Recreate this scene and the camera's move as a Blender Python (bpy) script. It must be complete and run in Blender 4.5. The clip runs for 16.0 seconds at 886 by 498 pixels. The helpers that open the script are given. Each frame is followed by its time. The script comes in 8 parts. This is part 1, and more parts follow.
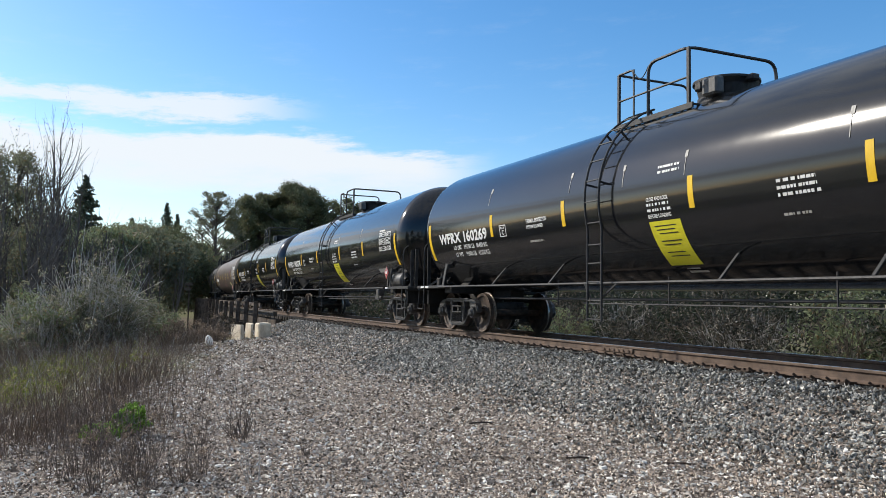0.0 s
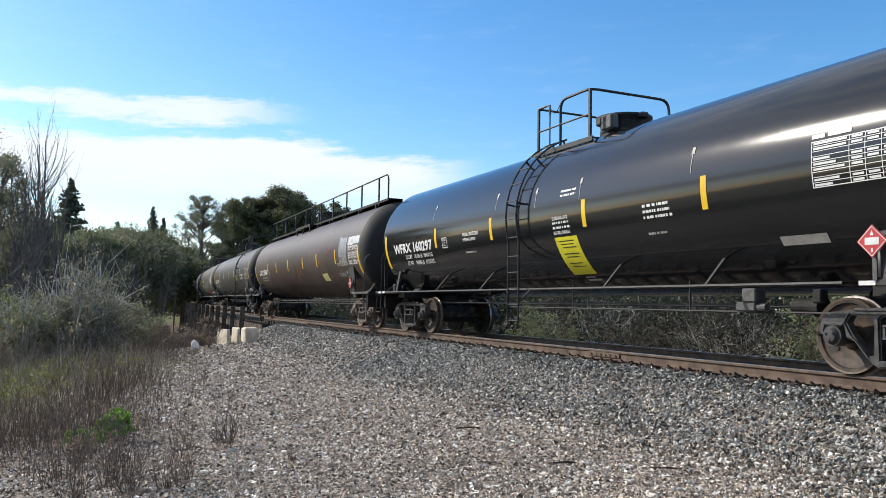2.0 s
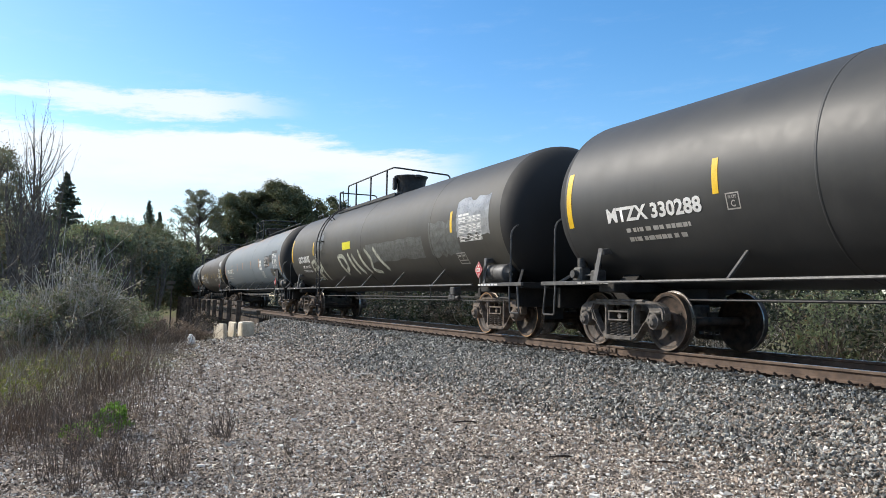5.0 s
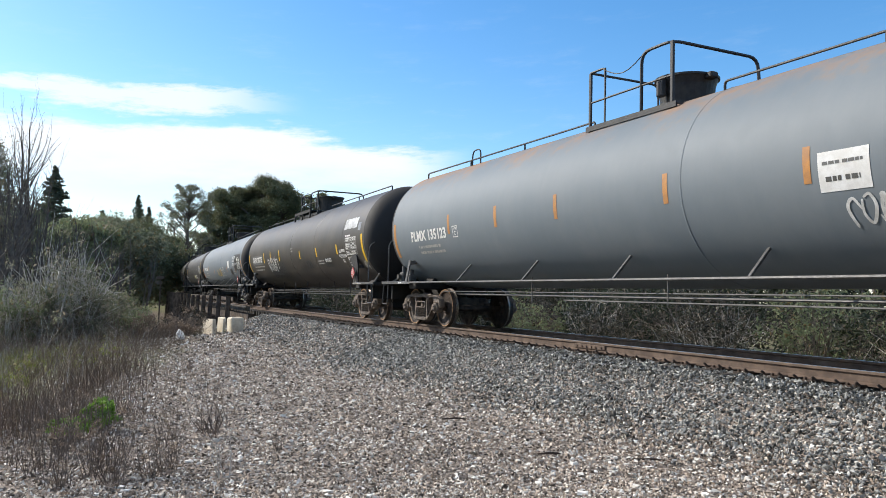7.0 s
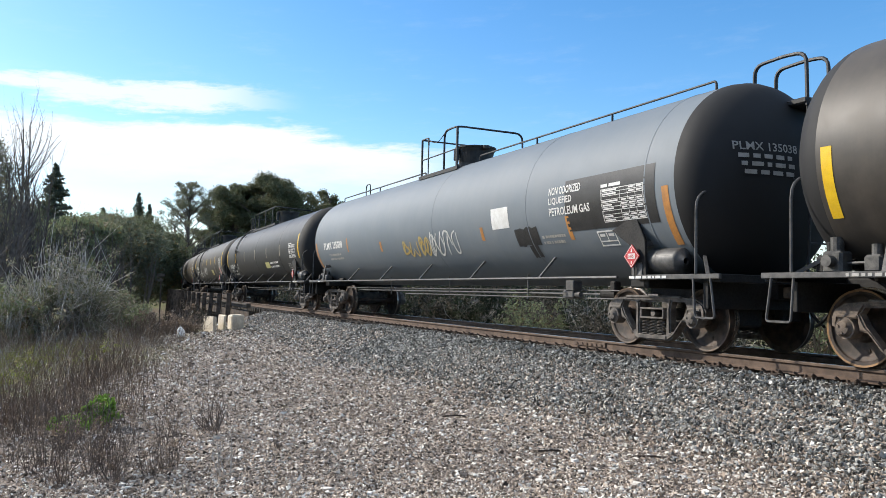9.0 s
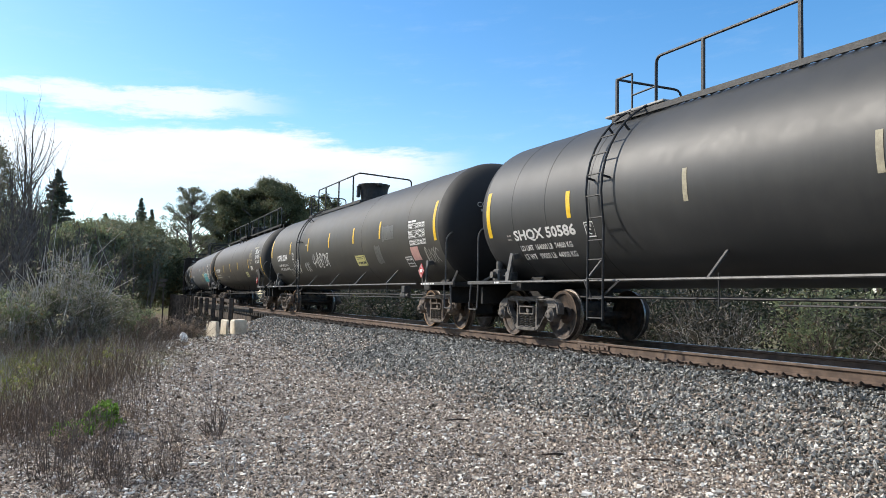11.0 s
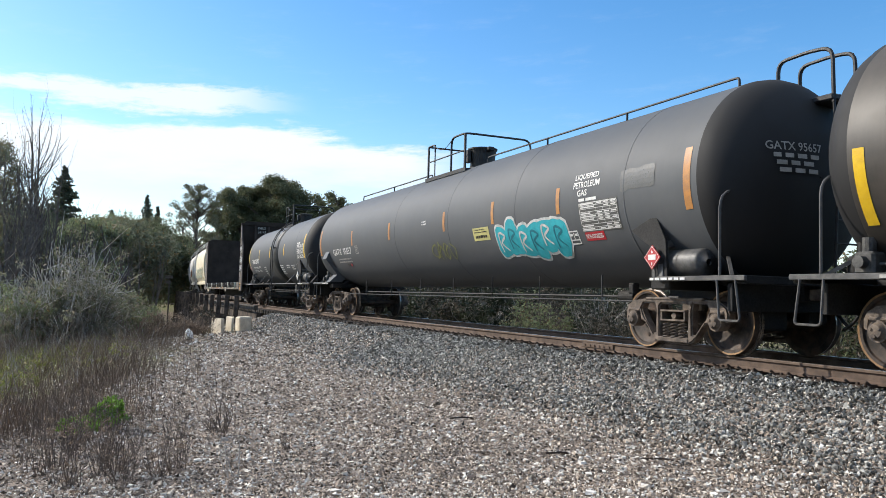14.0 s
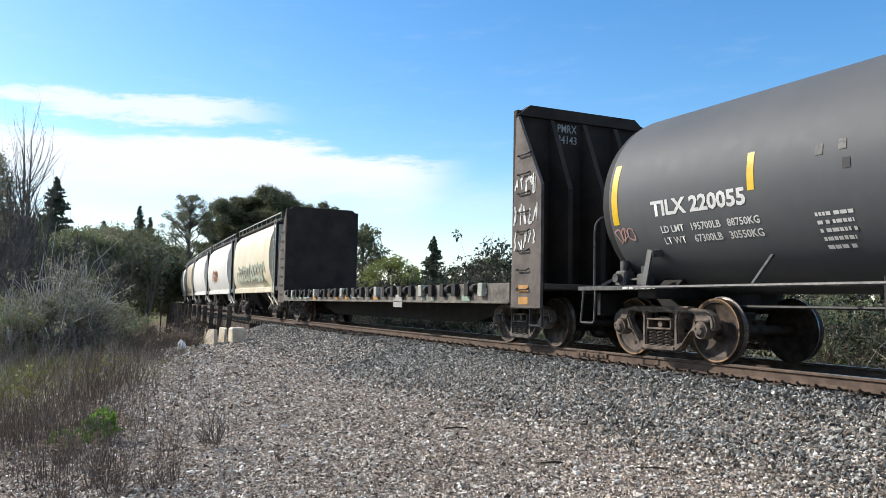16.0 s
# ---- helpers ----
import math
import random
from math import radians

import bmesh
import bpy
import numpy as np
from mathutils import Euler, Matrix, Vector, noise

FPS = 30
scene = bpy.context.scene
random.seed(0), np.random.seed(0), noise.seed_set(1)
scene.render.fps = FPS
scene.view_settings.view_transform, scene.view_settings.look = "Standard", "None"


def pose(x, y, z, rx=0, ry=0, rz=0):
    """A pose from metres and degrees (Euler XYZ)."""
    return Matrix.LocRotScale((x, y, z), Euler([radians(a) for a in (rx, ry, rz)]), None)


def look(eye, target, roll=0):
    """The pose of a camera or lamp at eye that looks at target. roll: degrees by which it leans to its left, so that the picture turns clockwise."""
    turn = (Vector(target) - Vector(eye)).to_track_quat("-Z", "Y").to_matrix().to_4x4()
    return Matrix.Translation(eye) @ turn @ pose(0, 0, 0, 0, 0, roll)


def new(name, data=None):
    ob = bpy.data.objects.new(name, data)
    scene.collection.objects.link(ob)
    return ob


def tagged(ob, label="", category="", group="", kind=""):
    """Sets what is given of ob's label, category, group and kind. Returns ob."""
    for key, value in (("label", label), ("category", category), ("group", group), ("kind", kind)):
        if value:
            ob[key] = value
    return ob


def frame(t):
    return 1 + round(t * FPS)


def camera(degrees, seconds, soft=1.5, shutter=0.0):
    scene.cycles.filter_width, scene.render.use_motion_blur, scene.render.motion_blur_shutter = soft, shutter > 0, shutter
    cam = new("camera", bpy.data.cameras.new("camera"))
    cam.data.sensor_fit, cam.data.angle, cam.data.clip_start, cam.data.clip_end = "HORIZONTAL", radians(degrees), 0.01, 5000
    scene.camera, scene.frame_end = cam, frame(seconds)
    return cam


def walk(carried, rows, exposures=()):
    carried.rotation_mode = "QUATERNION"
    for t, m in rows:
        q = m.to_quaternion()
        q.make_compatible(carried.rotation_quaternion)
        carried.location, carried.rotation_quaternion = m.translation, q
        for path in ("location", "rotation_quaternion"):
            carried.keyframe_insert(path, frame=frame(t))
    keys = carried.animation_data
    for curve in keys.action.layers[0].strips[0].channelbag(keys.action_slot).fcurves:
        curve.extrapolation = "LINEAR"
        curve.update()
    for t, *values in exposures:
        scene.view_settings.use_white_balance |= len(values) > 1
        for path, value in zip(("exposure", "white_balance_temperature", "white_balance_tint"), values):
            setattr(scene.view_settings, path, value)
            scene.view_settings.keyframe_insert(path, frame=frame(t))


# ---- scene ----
# z = 0 is the top of the rails; s runs along the track away from the camera.
EYE_Z = 0.7407
HEAD, BEND_S, BEND_K, OFFSET = 0.4479, 10.5, 0.0012, 9.15
SPEED, SLOW = 17.073, 0.0843
LOT_Z = -0.80

cam = camera(59.07, 16.0, soft=0.75)
TURNS = [
    (0, 3.710, 1.836, 0.961), (0.5, 3.809, 1.624, 1.070), (1, 3.865, 1.439, 1.089), (1.5, 3.957, 1.166, 1.088),
    (2, 4.067, 0.926, 1.030), (2.5, 4.041, 0.825, 1.114), (3, 3.968, 0.811, 1.175), (3.5, 3.845, 0.852, 0.949),
    (4, 3.734, 0.889, 0.863), (6.5, 3.569, 0.088, 1.439), (7, 3.445, -0.034, 1.416), (7.5, 3.327, -0.102, 1.397),
    (8, 3.223, -0.077, 1.234), (8.5, 3.173, -0.024, 1.170), (9, 3.256, 0.0, 1.410), (11.5, 3.539, 0.207, 1.071),
    (12, 3.482, 0.294, 1.116), (12.5, 3.432, 0.392, 1.172)]
TURNS += [(13, 3.379, 0.491, 1.199), (13.5, 3.365, 0.520, 1.317), (14, 3.379, 0.533, 1.397), (14.5, 3.629, 0.458, 1.505),
          (15, 3.824, 0.278, 1.246), (15.5, 3.948, 0.151, 1.069), (16, 4.096, 0.065, 1.113)]


def cam_pose(tilt, left, lean):
    a, b = radians(tilt), radians(left)
    way = Vector((-math.sin(b) * math.cos(a), math.cos(b) * math.cos(a), math.sin(a)))
    eye = Vector((0, 0, EYE_Z))
    return look(eye, eye + way * 10, lean)


walk(cam, [(t, cam_pose(a, b, c)) for t, a, b, c in TURNS], exposures=[(0, -0.14), (1.5, 0.0), (4, 0.0), (9, 0.10), (16, 0.05)])

# ---- light ----
SUN_AZ, SUN_EL = radians(69.0), radians(33.0)   # azimuth left of +y
sun_way = Vector((-math.sin(SUN_AZ) * math.cos(SUN_EL), math.cos(SUN_AZ) * math.cos(SUN_EL), math.sin(SUN_EL)))
sun = new("sun", bpy.data.lights.new("sun", "SUN"))
sun.data.energy, sun.data.angle, sun.data.color = 4.8, radians(0.53), (1.0, 0.93, 0.82)
sun.matrix_world = look((0, 0, 60), Vector((0, 0, 60)) - sun_way)


class Nodes:
    """A small hand for writing node trees."""

    def __init__(self, tree):
        self.tree = tree
        tree.nodes.clear()

    def __call__(self, kind, *links, **sets):
        n = self.tree.nodes.new(kind)
        for key, value in sets.items():
            setattr_safe(n, key, value)
        for where, what in links:
            if hasattr(what, "is_output"):
                self.tree.links.new(what, n.inputs[where])
            else:
                n.inputs[where].default_value = what
        return n

    def math(self, op, a, b=0.0, c=0.0):
        return self("ShaderNodeMath", (0, a), (1, b), (2, c), operation=op).outputs[0]

    def ramp(self, value, lo, hi, a=0.0, b=1.0):
        return self("ShaderNodeMapRange", (0, value), (1, lo), (2, hi), (3, a), (4, b), interpolation_type="SMOOTHSTEP").outputs[0]

    def mix(self, fac, a, b):
        n = self("ShaderNodeMix", (0, fac), (6, a), (7, b), data_type="RGBA")
        return n.outputs[2]

    def noise(self, co, scale, detail=4.0, rough=0.6):
        return self("ShaderNodeTexNoise", ("Vector", co), ("Scale", scale), ("Detail", detail), ("Roughness", rough)).outputs[0]


def setattr_safe(n, key, value):
    if key == "operation":
        n.operation = value
    elif key == "interpolation_type":
        n.interpolation_type = value
    elif key == "data_type":
        n.data_type = value
    elif key == "sky_type":
        n.sky_type = value
    elif key == "feature":
        n.feature = value
    elif key == "blend_type":
        n.blend_type = value


def make_world():
    world = bpy.data.worlds.new("sky")
    scene.world = world
    world.use_nodes = True
    N = Nodes(world.node_tree)
    sky = N("ShaderNodeTexSky", sky_type="NISHITA")
    sky.sun_disc, sky.sun_elevation, sky.sun_rotation = False, SUN_EL, -SUN_AZ
    sky.air_density, sky.dust_density, sky.ozone_density, sky.altitude = 1.0, 0.6, 2.2, 20
    co = N("ShaderNodeTexCoord").outputs["Generated"]
    xyz = N("ShaderNodeSeparateXYZ", (0, co))
    x, y, z = xyz.outputs
    az = N.math("ARCTAN2", N.math("MULTIPLY", x, -1.0), y)       # left of +y
    el = N.math("ARCSINE", z)
    flat = N("ShaderNodeCombineXYZ", (0, N.math("MULTIPLY", az, 2.4)), (1, N.math("MULTIPLY", N.math("ADD", el, N.math("MULTIPLY", az, 0.06)), 11.0)), (2, 0.0)).outputs[0]
    wob = N.noise(flat, 1.3, 6.0, 0.6)
    fine = N.noise(flat, 4.2, 8.0, 0.68)
    w = N.math("ADD", N.math("MULTIPLY", N.math("SUBTRACT", wob, 0.5), 0.07), N.math("MULTIPLY", N.math("SUBTRACT", fine, 0.5), 0.05))
    e2 = N.math("ADD", el, w)
    # a low broad bank of thin cloud on the sunward side, thinning to the right, and a long streak above it
    top = N.ramp(az, -0.06, 0.24, 0.178, 0.199)
    low = N.math("MULTIPLY", N.ramp(N.math("SUBTRACT", e2, top), -0.010, 0.008, 1.0, 0.0), N.ramp(e2, 0.100, 0.165, 0.34, 1.0))
    low = N.math("MULTIPLY", low, N.math("MAXIMUM", N.ramp(az, -0.05, 0.07), N.ramp(e2, 0.17, 0.12, 0.0, 0.45)))
    streak = N.ramp(N.math("ABSOLUTE", N.math("SUBTRACT", e2, 0.228)), 0.004, 0.018, 1.0, 0.0)
    streak = N.math("MULTIPLY", streak, N.math("MULTIPLY", N.ramp(az, 0.17, 0.32), N.ramp(az, 0.9, 1.4, 1.0, 0.0)))
    veil = N.math("MULTIPLY", N.ramp(fine, 0.50, 0.82, 0.0, 0.22), N.ramp(el, 0.02, 0.36, 1.0, 0.3))
    fill_cirrus = N.math("MULTIPLY", N.ramp(wob, 0.34, 0.62, 0.25, 0.75), N.ramp(el, 0.42, 0.85))    # added unseen high cloud, whitens and lifts the shade
    haze = N.ramp(el, 0.0, 0.19, 0.46, 0.0)
    cloud = N.math("MAXIMUM", N.math("MAXIMUM", N.math("MULTIPLY", low, 0.95), N.math("MULTIPLY", streak, 0.85)), N.math("MAXIMUM", fill_cirrus, N.math("ADD", veil, haze)))
    cloud = N.math("MULTIPLY", cloud, N.ramp(z, -0.01, 0.01))
    blue = N("ShaderNodeHueSaturation", ("Saturation", 1.33), ("Value", 1.85), ("Color", sky.outputs[0])).outputs[0]
    col = N.mix(cloud, blue, (8.9, 9.35, 9.8, 1.0))
    bg = N("ShaderNodeBackground", (0, col), (1, 0.11))
    out = N("ShaderNodeOutputWorld", (0, bg.outputs[0]))


make_world()


# ---- materials ----
def material(name, build, **kw):
    m = bpy.data.materials.new(name)
    m.use_nodes = True
    N = Nodes(m.node_tree)
    b = N("ShaderNodeBsdfPrincipled")
    N.bsdf = b
    N("ShaderNodeOutputMaterial", (0, b.outputs[0]))
    build(N, **kw)
    return m


def put(N, name, value):
    if hasattr(value, "is_output"):
        N.tree.links.new(value, N.bsdf.inputs[name])
    else:
        N.bsdf.inputs[name].default_value = value


def rgb(*c):
    return (*c, 1.0)


def bump(N, height, strength, dist):
    put(N, "Normal", N("ShaderNodeBump", ("Strength", strength), ("Distance", dist), ("Height", height)).outputs[0])


def build_plain(N, a, b, scale=6.0, rough=0.6, metal=0.0, relief=0.2, spread=0.15, coord="Object"):
    """Two tones over coarse and fine noise, uneven gloss and a light relief."""
    co = N("ShaderNodeTexCoord").outputs[coord]
    big, small = N.noise(co, scale, 5.0), N.noise(co, scale * 9.0, 4.0, 0.7)
    f = N.ramp(N.math("ADD", N.math("MULTIPLY", big, 0.7), N.math("MULTIPLY", small, 0.3)), 0.36, 0.64)
    put(N, "Base Color", N.mix(f, rgb(*a), rgb(*b)))
    put(N, "Roughness", N.ramp(small, 0.3, 0.7, max(0.03, rough - spread), min(1, rough + spread)))
    put(N, "Metallic", metal)
    if relief:
        bump(N, small, relief, 0.01)


def plain(name, a, b, **kw):
    return material(name, build_plain, a=a, b=b, **kw)


def build_tank(N, paint, dirt, amount, rough, grime, rust=(0.2, 0.09, 0.04), rust_amount=0.0, coat=0.0, shine=0.5):
    """Tank paint: dust and soot in drifts and vertical runs, rust bleeding from the top."""
    co = N("ShaderNodeTexCoord").outputs["Object"]
    xyz = N("ShaderNodeSeparateXYZ", (0, co))
    x, y, z = xyz.outputs
    big = N.noise(co, 0.55, 6.0, 0.6)
    mid = N.noise(co, 3.0, 6.0, 0.65)
    runs_co = N("ShaderNodeCombineXYZ", (0, N.math("MULTIPLY", x, 5.0)), (1, y), (2, N.math("MULTIPLY", z, 0.35))).outputs[0]
    runs = N.noise(runs_co, 1.2, 6.0, 0.65)
    fine = N.noise(co, 45.0, 3.0, 0.7)
    d = N.math("ADD", N.math("MULTIPLY", big, 0.55), N.math("ADD", N.math("MULTIPLY", mid, 0.28), N.math("MULTIPLY", runs, 0.17)))
    f = N.math("MULTIPLY", N.ramp(d, 0.36, 0.66), amount)
    col = N.mix(f, rgb(*paint), rgb(*dirt))
    if rust_amount:
        crown = N.math("ADD", z, N.math("MULTIPLY", N.math("SUBTRACT", mid, 0.5), 1.3))
        r = N.math("MULTIPLY", N.math("MULTIPLY", N.ramp(crown, 3.30, 3.95), N.ramp(big, 0.36, 0.58)), rust_amount)
        col = N.mix(r, col, rgb(*rust))
    put(N, "Base Color", col)
    put(N, "Roughness", N.math("ADD", N.math("MULTIPLY", f, grime * 0.25), N.ramp(mid, 0.3, 0.7, rough * 0.98, rough * 1.06)))
    put(N, "Specular IOR Level", shine)
    if coat:
        put(N, "Coat Weight", coat)
        put(N, "Coat Roughness", 0.06)
    # plates between the seams are never quite true
    wave = N.noise(N("ShaderNodeCombineXYZ", (0, N.math("MULTIPLY", x, 0.9)), (1, y), (2, z)).outputs[0], 0.9, 2.0, 0.4)
    bump(N, N.math("ADD", N.math("MULTIPLY", wave, 0.10), N.math("MULTIPLY", fine, 0.006)), 0.06, 0.05)


def tank_paint(name, paint, dirt, amount=0.6, rough=0.4, grime=0.3, **kw):
    return material(name, build_tank, paint=paint, dirt=dirt, amount=amount, rough=rough, grime=grime, **kw)


def build_stone(N, tones, scale):
    """Loose stones: one tone for each stone, from a ramp, with speckle."""
    co = N("ShaderNodeTexCoord").outputs["Object"]
    pick = N("ShaderNodeNewGeometry").outputs["Random Per Island"]
    r = N("ShaderNodeValToRGB", (0, pick))
    while len(r.color_ramp.elements) < len(tones):
        r.color_ramp.elements.new(0.5)
    for e, (p, c) in zip(r.color_ramp.elements, tones):
        e.position, e.color = p, rgb(*c)
    sp = N.noise(co, scale, 3.0, 0.7)
    put(N, "Base Color", N.mix(N.ramp(sp, 0.35, 0.7, 0.0, 0.45), r.outputs[0], N.mix(0.5, r.outputs[0], rgb(0.03, 0.028, 0.025))))
    put(N, "Roughness", 0.85)


def build_ground(N):
    """Trodden gravel, soil and thin grass; what lies where goes by the plan of the place."""
    co = N("ShaderNodeTexCoord").outputs["Object"]
    x, y, z = N("ShaderNodeSeparateXYZ", (0, co)).outputs
    big, mid, fine = N.noise(co, 0.22, 5.0), N.noise(co, 1.6, 6.0), N.noise(co, 30.0, 5.0, 0.75)
    cell = N("ShaderNodeTexVoronoi", ("Vector", co), ("Scale", 44.0))
    cells = N("ShaderNodeSeparateColor", (0, cell.outputs["Color"])).outputs[0]
    grit = N.mix(N.ramp(cells, 0.0, 1.0), rgb(0.032, 0.025, 0.020), rgb(0.34, 0.275, 0.222))
    grit = N.mix(N.ramp(mid, 0.40, 0.66, 0.0, 0.35), grit, rgb(0.20, 0.160, 0.128))
    soil = N.mix(N.ramp(fine, 0.35, 0.65), rgb(0.075, 0.055, 0.035), rgb(0.20, 0.15, 0.095))
    grass = N.mix(N.ramp(fine, 0.35, 0.65), rgb(0.07, 0.085, 0.025), rgb(0.20, 0.19, 0.07))
    wild = N.mix(N.ramp(big, 0.42, 0.58), soil, grass)
    # distance to the left of the lot's edge
    edge = N.math("ADD", N.math("ADD", N.math("MULTIPLY", x, -0.99), N.math("MULTIPLY", y, -0.12)), N.math("MULTIPLY", N.math("SUBTRACT", mid, 0.5), 1.6))
    edge = N.math("SUBTRACT", edge, N.ramp(y, 8.5, 12.0, 2.6, 0.0))
    wildness = N.ramp(edge, 3.2, 4.6)
    far = N.ramp(y, 30.0, 36.0)
    other = N.ramp(N.math("ADD", N.math("MULTIPLY", x, 0.90), N.math("MULTIPLY", y, 0.43)), 12.6, 13.6)
    put(N, "Base Color", N.mix(N.math("MAXIMUM", N.math("MAXIMUM", wildness, far), other), grit, wild))
    put(N, "Roughness", 0.92)
    bump(N, N.math("ADD", N.math("MULTIPLY", cell.outputs["Distance"], -0.6), N.math("MULTIPLY", fine, 0.6)), 0.7, 0.03)


def build_leaf(N, a, b, dry=(0.2, 0.15, 0.07), dryness=0.1, thin=0.3):
    pick = N("ShaderNodeNewGeometry").outputs["Random Per Island"]
    co = N("ShaderNodeTexCoord").outputs["Object"]
    big = N.noise(co, 0.5, 3.0)
    f = N.math("ADD", N.math("MULTIPLY", pick, 0.6), N.math("MULTIPLY", N.ramp(big, 0.35, 0.65), 0.4))
    c = N.mix(f, rgb(*a), rgb(*b))
    c = N.mix(N.ramp(N.math("FRACT", N.math("MULTIPLY", pick, 7.31)), 1.0 - dryness, 1.0 - dryness * 0.5), c, rgb(*dry))
    put(N, "Base Color", c)
    put(N, "Roughness", 0.6)
    put(N, "Subsurface Weight", 0.0)
    if thin:
        tr = N("ShaderNodeBsdfTranslucent", (0, c))
        mixer = N("ShaderNodeMixShader", (0, thin), (1, N.bsdf.outputs[0]), (2, tr.outputs[0]))
        out = [n for n in N.tree.nodes if n.bl_idname == "ShaderNodeOutputMaterial"][0]
        N.tree.links.new(mixer.outputs[0], out.inputs[0])


def leaf(name, a, b, **kw):
    return material(name, build_leaf, a=a, b=b, **kw)


M = {}
M["ground"] = material("ground", build_ground)
M["gravel"] = material("gravel_stone", build_stone, scale=60.0, tones=[(0.0, (0.040, 0.030, 0.021)), (0.18, (0.17, 0.130, 0.097)), (0.5, (0.46, 0.368, 0.287)), (0.8, (0.74, 0.635, 0.52)), (0.92, (0.96, 0.92, 0.84))])
M["ballast"] = material("ballast_stone", build_stone, scale=40.0, tones=[(0.0, (0.032, 0.029, 0.022)), (0.3, (0.120, 0.119, 0.108)), (0.65, (0.285, 0.280, 0.256)), (0.93, (0.47, 0.46, 0.42)), (1.0, (0.80, 0.76, 0.68))])
M["chip"] = plain("white_rock_chip", (0.88, 0.84, 0.77), (0.62, 0.57, 0.50), scale=14.0, rough=0.8)
M["rail"] = plain("rusty_rail_steel", (0.080, 0.053, 0.038), (0.150, 0.102, 0.073), scale=5.0, rough=0.75, metal=0.1)
M["rail_head"] = plain("worn_rail_head", (0.42, 0.38, 0.35), (0.3, 0.26, 0.23), scale=3.0, rough=0.32, metal=0.9, relief=0.05)
M["tie"] = plain("creosoted_tie", (0.035, 0.028, 0.022), (0.09, 0.075, 0.06), scale=4.0, rough=0.9, relief=0.6)
M["spike"] = plain("rail_anchor_steel", (0.025, 0.018, 0.014), (0.07, 0.045, 0.03), rough=0.8)
M["timber"] = plain("weathered_bridge_timber", (0.030, 0.022, 0.017), (0.12, 0.088, 0.066), scale=3.0, rough=0.9, relief=0.6)
M["concrete"] = plain("weathered_concrete", (0.52, 0.44, 0.33), (0.80, 0.72, 0.58), scale=2.0, rough=0.9, relief=0.4)
M["sack"] = plain("soiled_white_sacking", (0.50, 0.48, 0.44), (0.85, 0.83, 0.78), scale=4.0, rough=0.7)
M["white_plastic"] = material("thin_white_plastic", build_leaf, a=(0.92, 0.90, 0.86), b=(0.95, 0.93, 0.89), dryness=0.001, thin=0.2)

GLOSS_BLACK = tank_paint("gloss_black_tank_paint", (0.010, 0.011, 0.013), (0.04, 0.037, 0.032), amount=0.08, rough=0.11, grime=0.3, coat=0.15, shine=0.45)
BROWN = tank_paint("sooty_brown_tank_paint", (0.034, 0.023, 0.0185), (0.088, 0.060, 0.045), amount=0.7, rough=0.5, grime=0.25)
CHARCOAL = tank_paint("dull_charcoal_tank_paint", (0.020, 0.0215, 0.023), (0.050, 0.050, 0.048), amount=0.6, rough=0.5, grime=0.25)
OLIVE = tank_paint("dusty_olive_black_tank_paint", (0.028, 0.0265, 0.022), (0.066, 0.060, 0.048), amount=0.7, rough=0.55, grime=0.25)
BLUE_GREY = tank_paint("blue_grey_tank_paint", (0.130, 0.158, 0.184), (0.19, 0.21, 0.225), amount=0.6, rough=0.6, grime=0.2)
RUSTY_GREY = tank_paint("blue_grey_tank_paint_rusting_along_the_top", (0.130, 0.158, 0.180), (0.19, 0.21, 0.222), amount=0.6, rough=0.62, grime=0.2, rust=(0.29, 0.165, 0.085), rust_amount=0.95)
SOOT = tank_paint("sooty_brown_black_tank_paint", (0.027, 0.024, 0.021), (0.092, 0.077, 0.061), amount=0.75, rough=0.5, grime=0.2)
DARK_GREY = tank_paint("dark_grey_tank_paint", (0.084, 0.090, 0.097), (0.122, 0.124, 0.125), amount=0.6, rough=0.58, grime=0.2, shine=0.32)
# near-black heads, darker than the grey and brown shells
HEAD_BLACK = tank_paint("black_head_paint", (0.006, 0.006, 0.007), (0.018, 0.017, 0.016), amount=0.6, rough=0.7, grime=0.2)
# black underframe paint, its colour deepened for the dark beneath the cars
M["frame_black"] = plain("shade_deepened_black_underframe", (0.007, 0.007, 0.007), (0.020, 0.018, 0.016), scale=4.0, rough=0.8)
M["pipe_grey"] = plain("dusty_grey_handrail_paint", (0.050, 0.049, 0.049), (0.115, 0.110, 0.104), scale=8.0, rough=0.5)
M["pipe_black"] = plain("black_handrail_paint", (0.012, 0.012, 0.014), (0.032, 0.031, 0.03), scale=8.0, rough=0.6)
M["valve_grey"] = plain("dusty_valve_casting", (0.030, 0.029, 0.028), (0.115, 0.11, 0.10), scale=7.0, rough=0.6)
M["truck"] = plain("dusty_cast_steel", (0.055, 0.049, 0.044), (0.175, 0.155, 0.135), scale=6.0, rough=0.75, relief=0.3)
M["truck_black"] = plain("oily_black_cast_steel", (0.018, 0.018, 0.019), (0.075, 0.072, 0.07), scale=6.0, rough=0.45, relief=0.3)
M["truck_rust"] = plain("rusty_cast_steel", (0.062, 0.048, 0.039), (0.205, 0.160, 0.123), scale=6.0, rough=0.8, relief=0.3)
M["rim"] = plain("brown_wheel_rim", (0.06, 0.042, 0.03), (0.17, 0.115, 0.075), scale=9.0, rough=0.6, relief=0.1)
M["rim_rust"] = plain("orange_rusted_wheel_rim", (0.20, 0.105, 0.042), (0.34, 0.20, 0.09), scale=9.0, rough=0.7, relief=0.1)
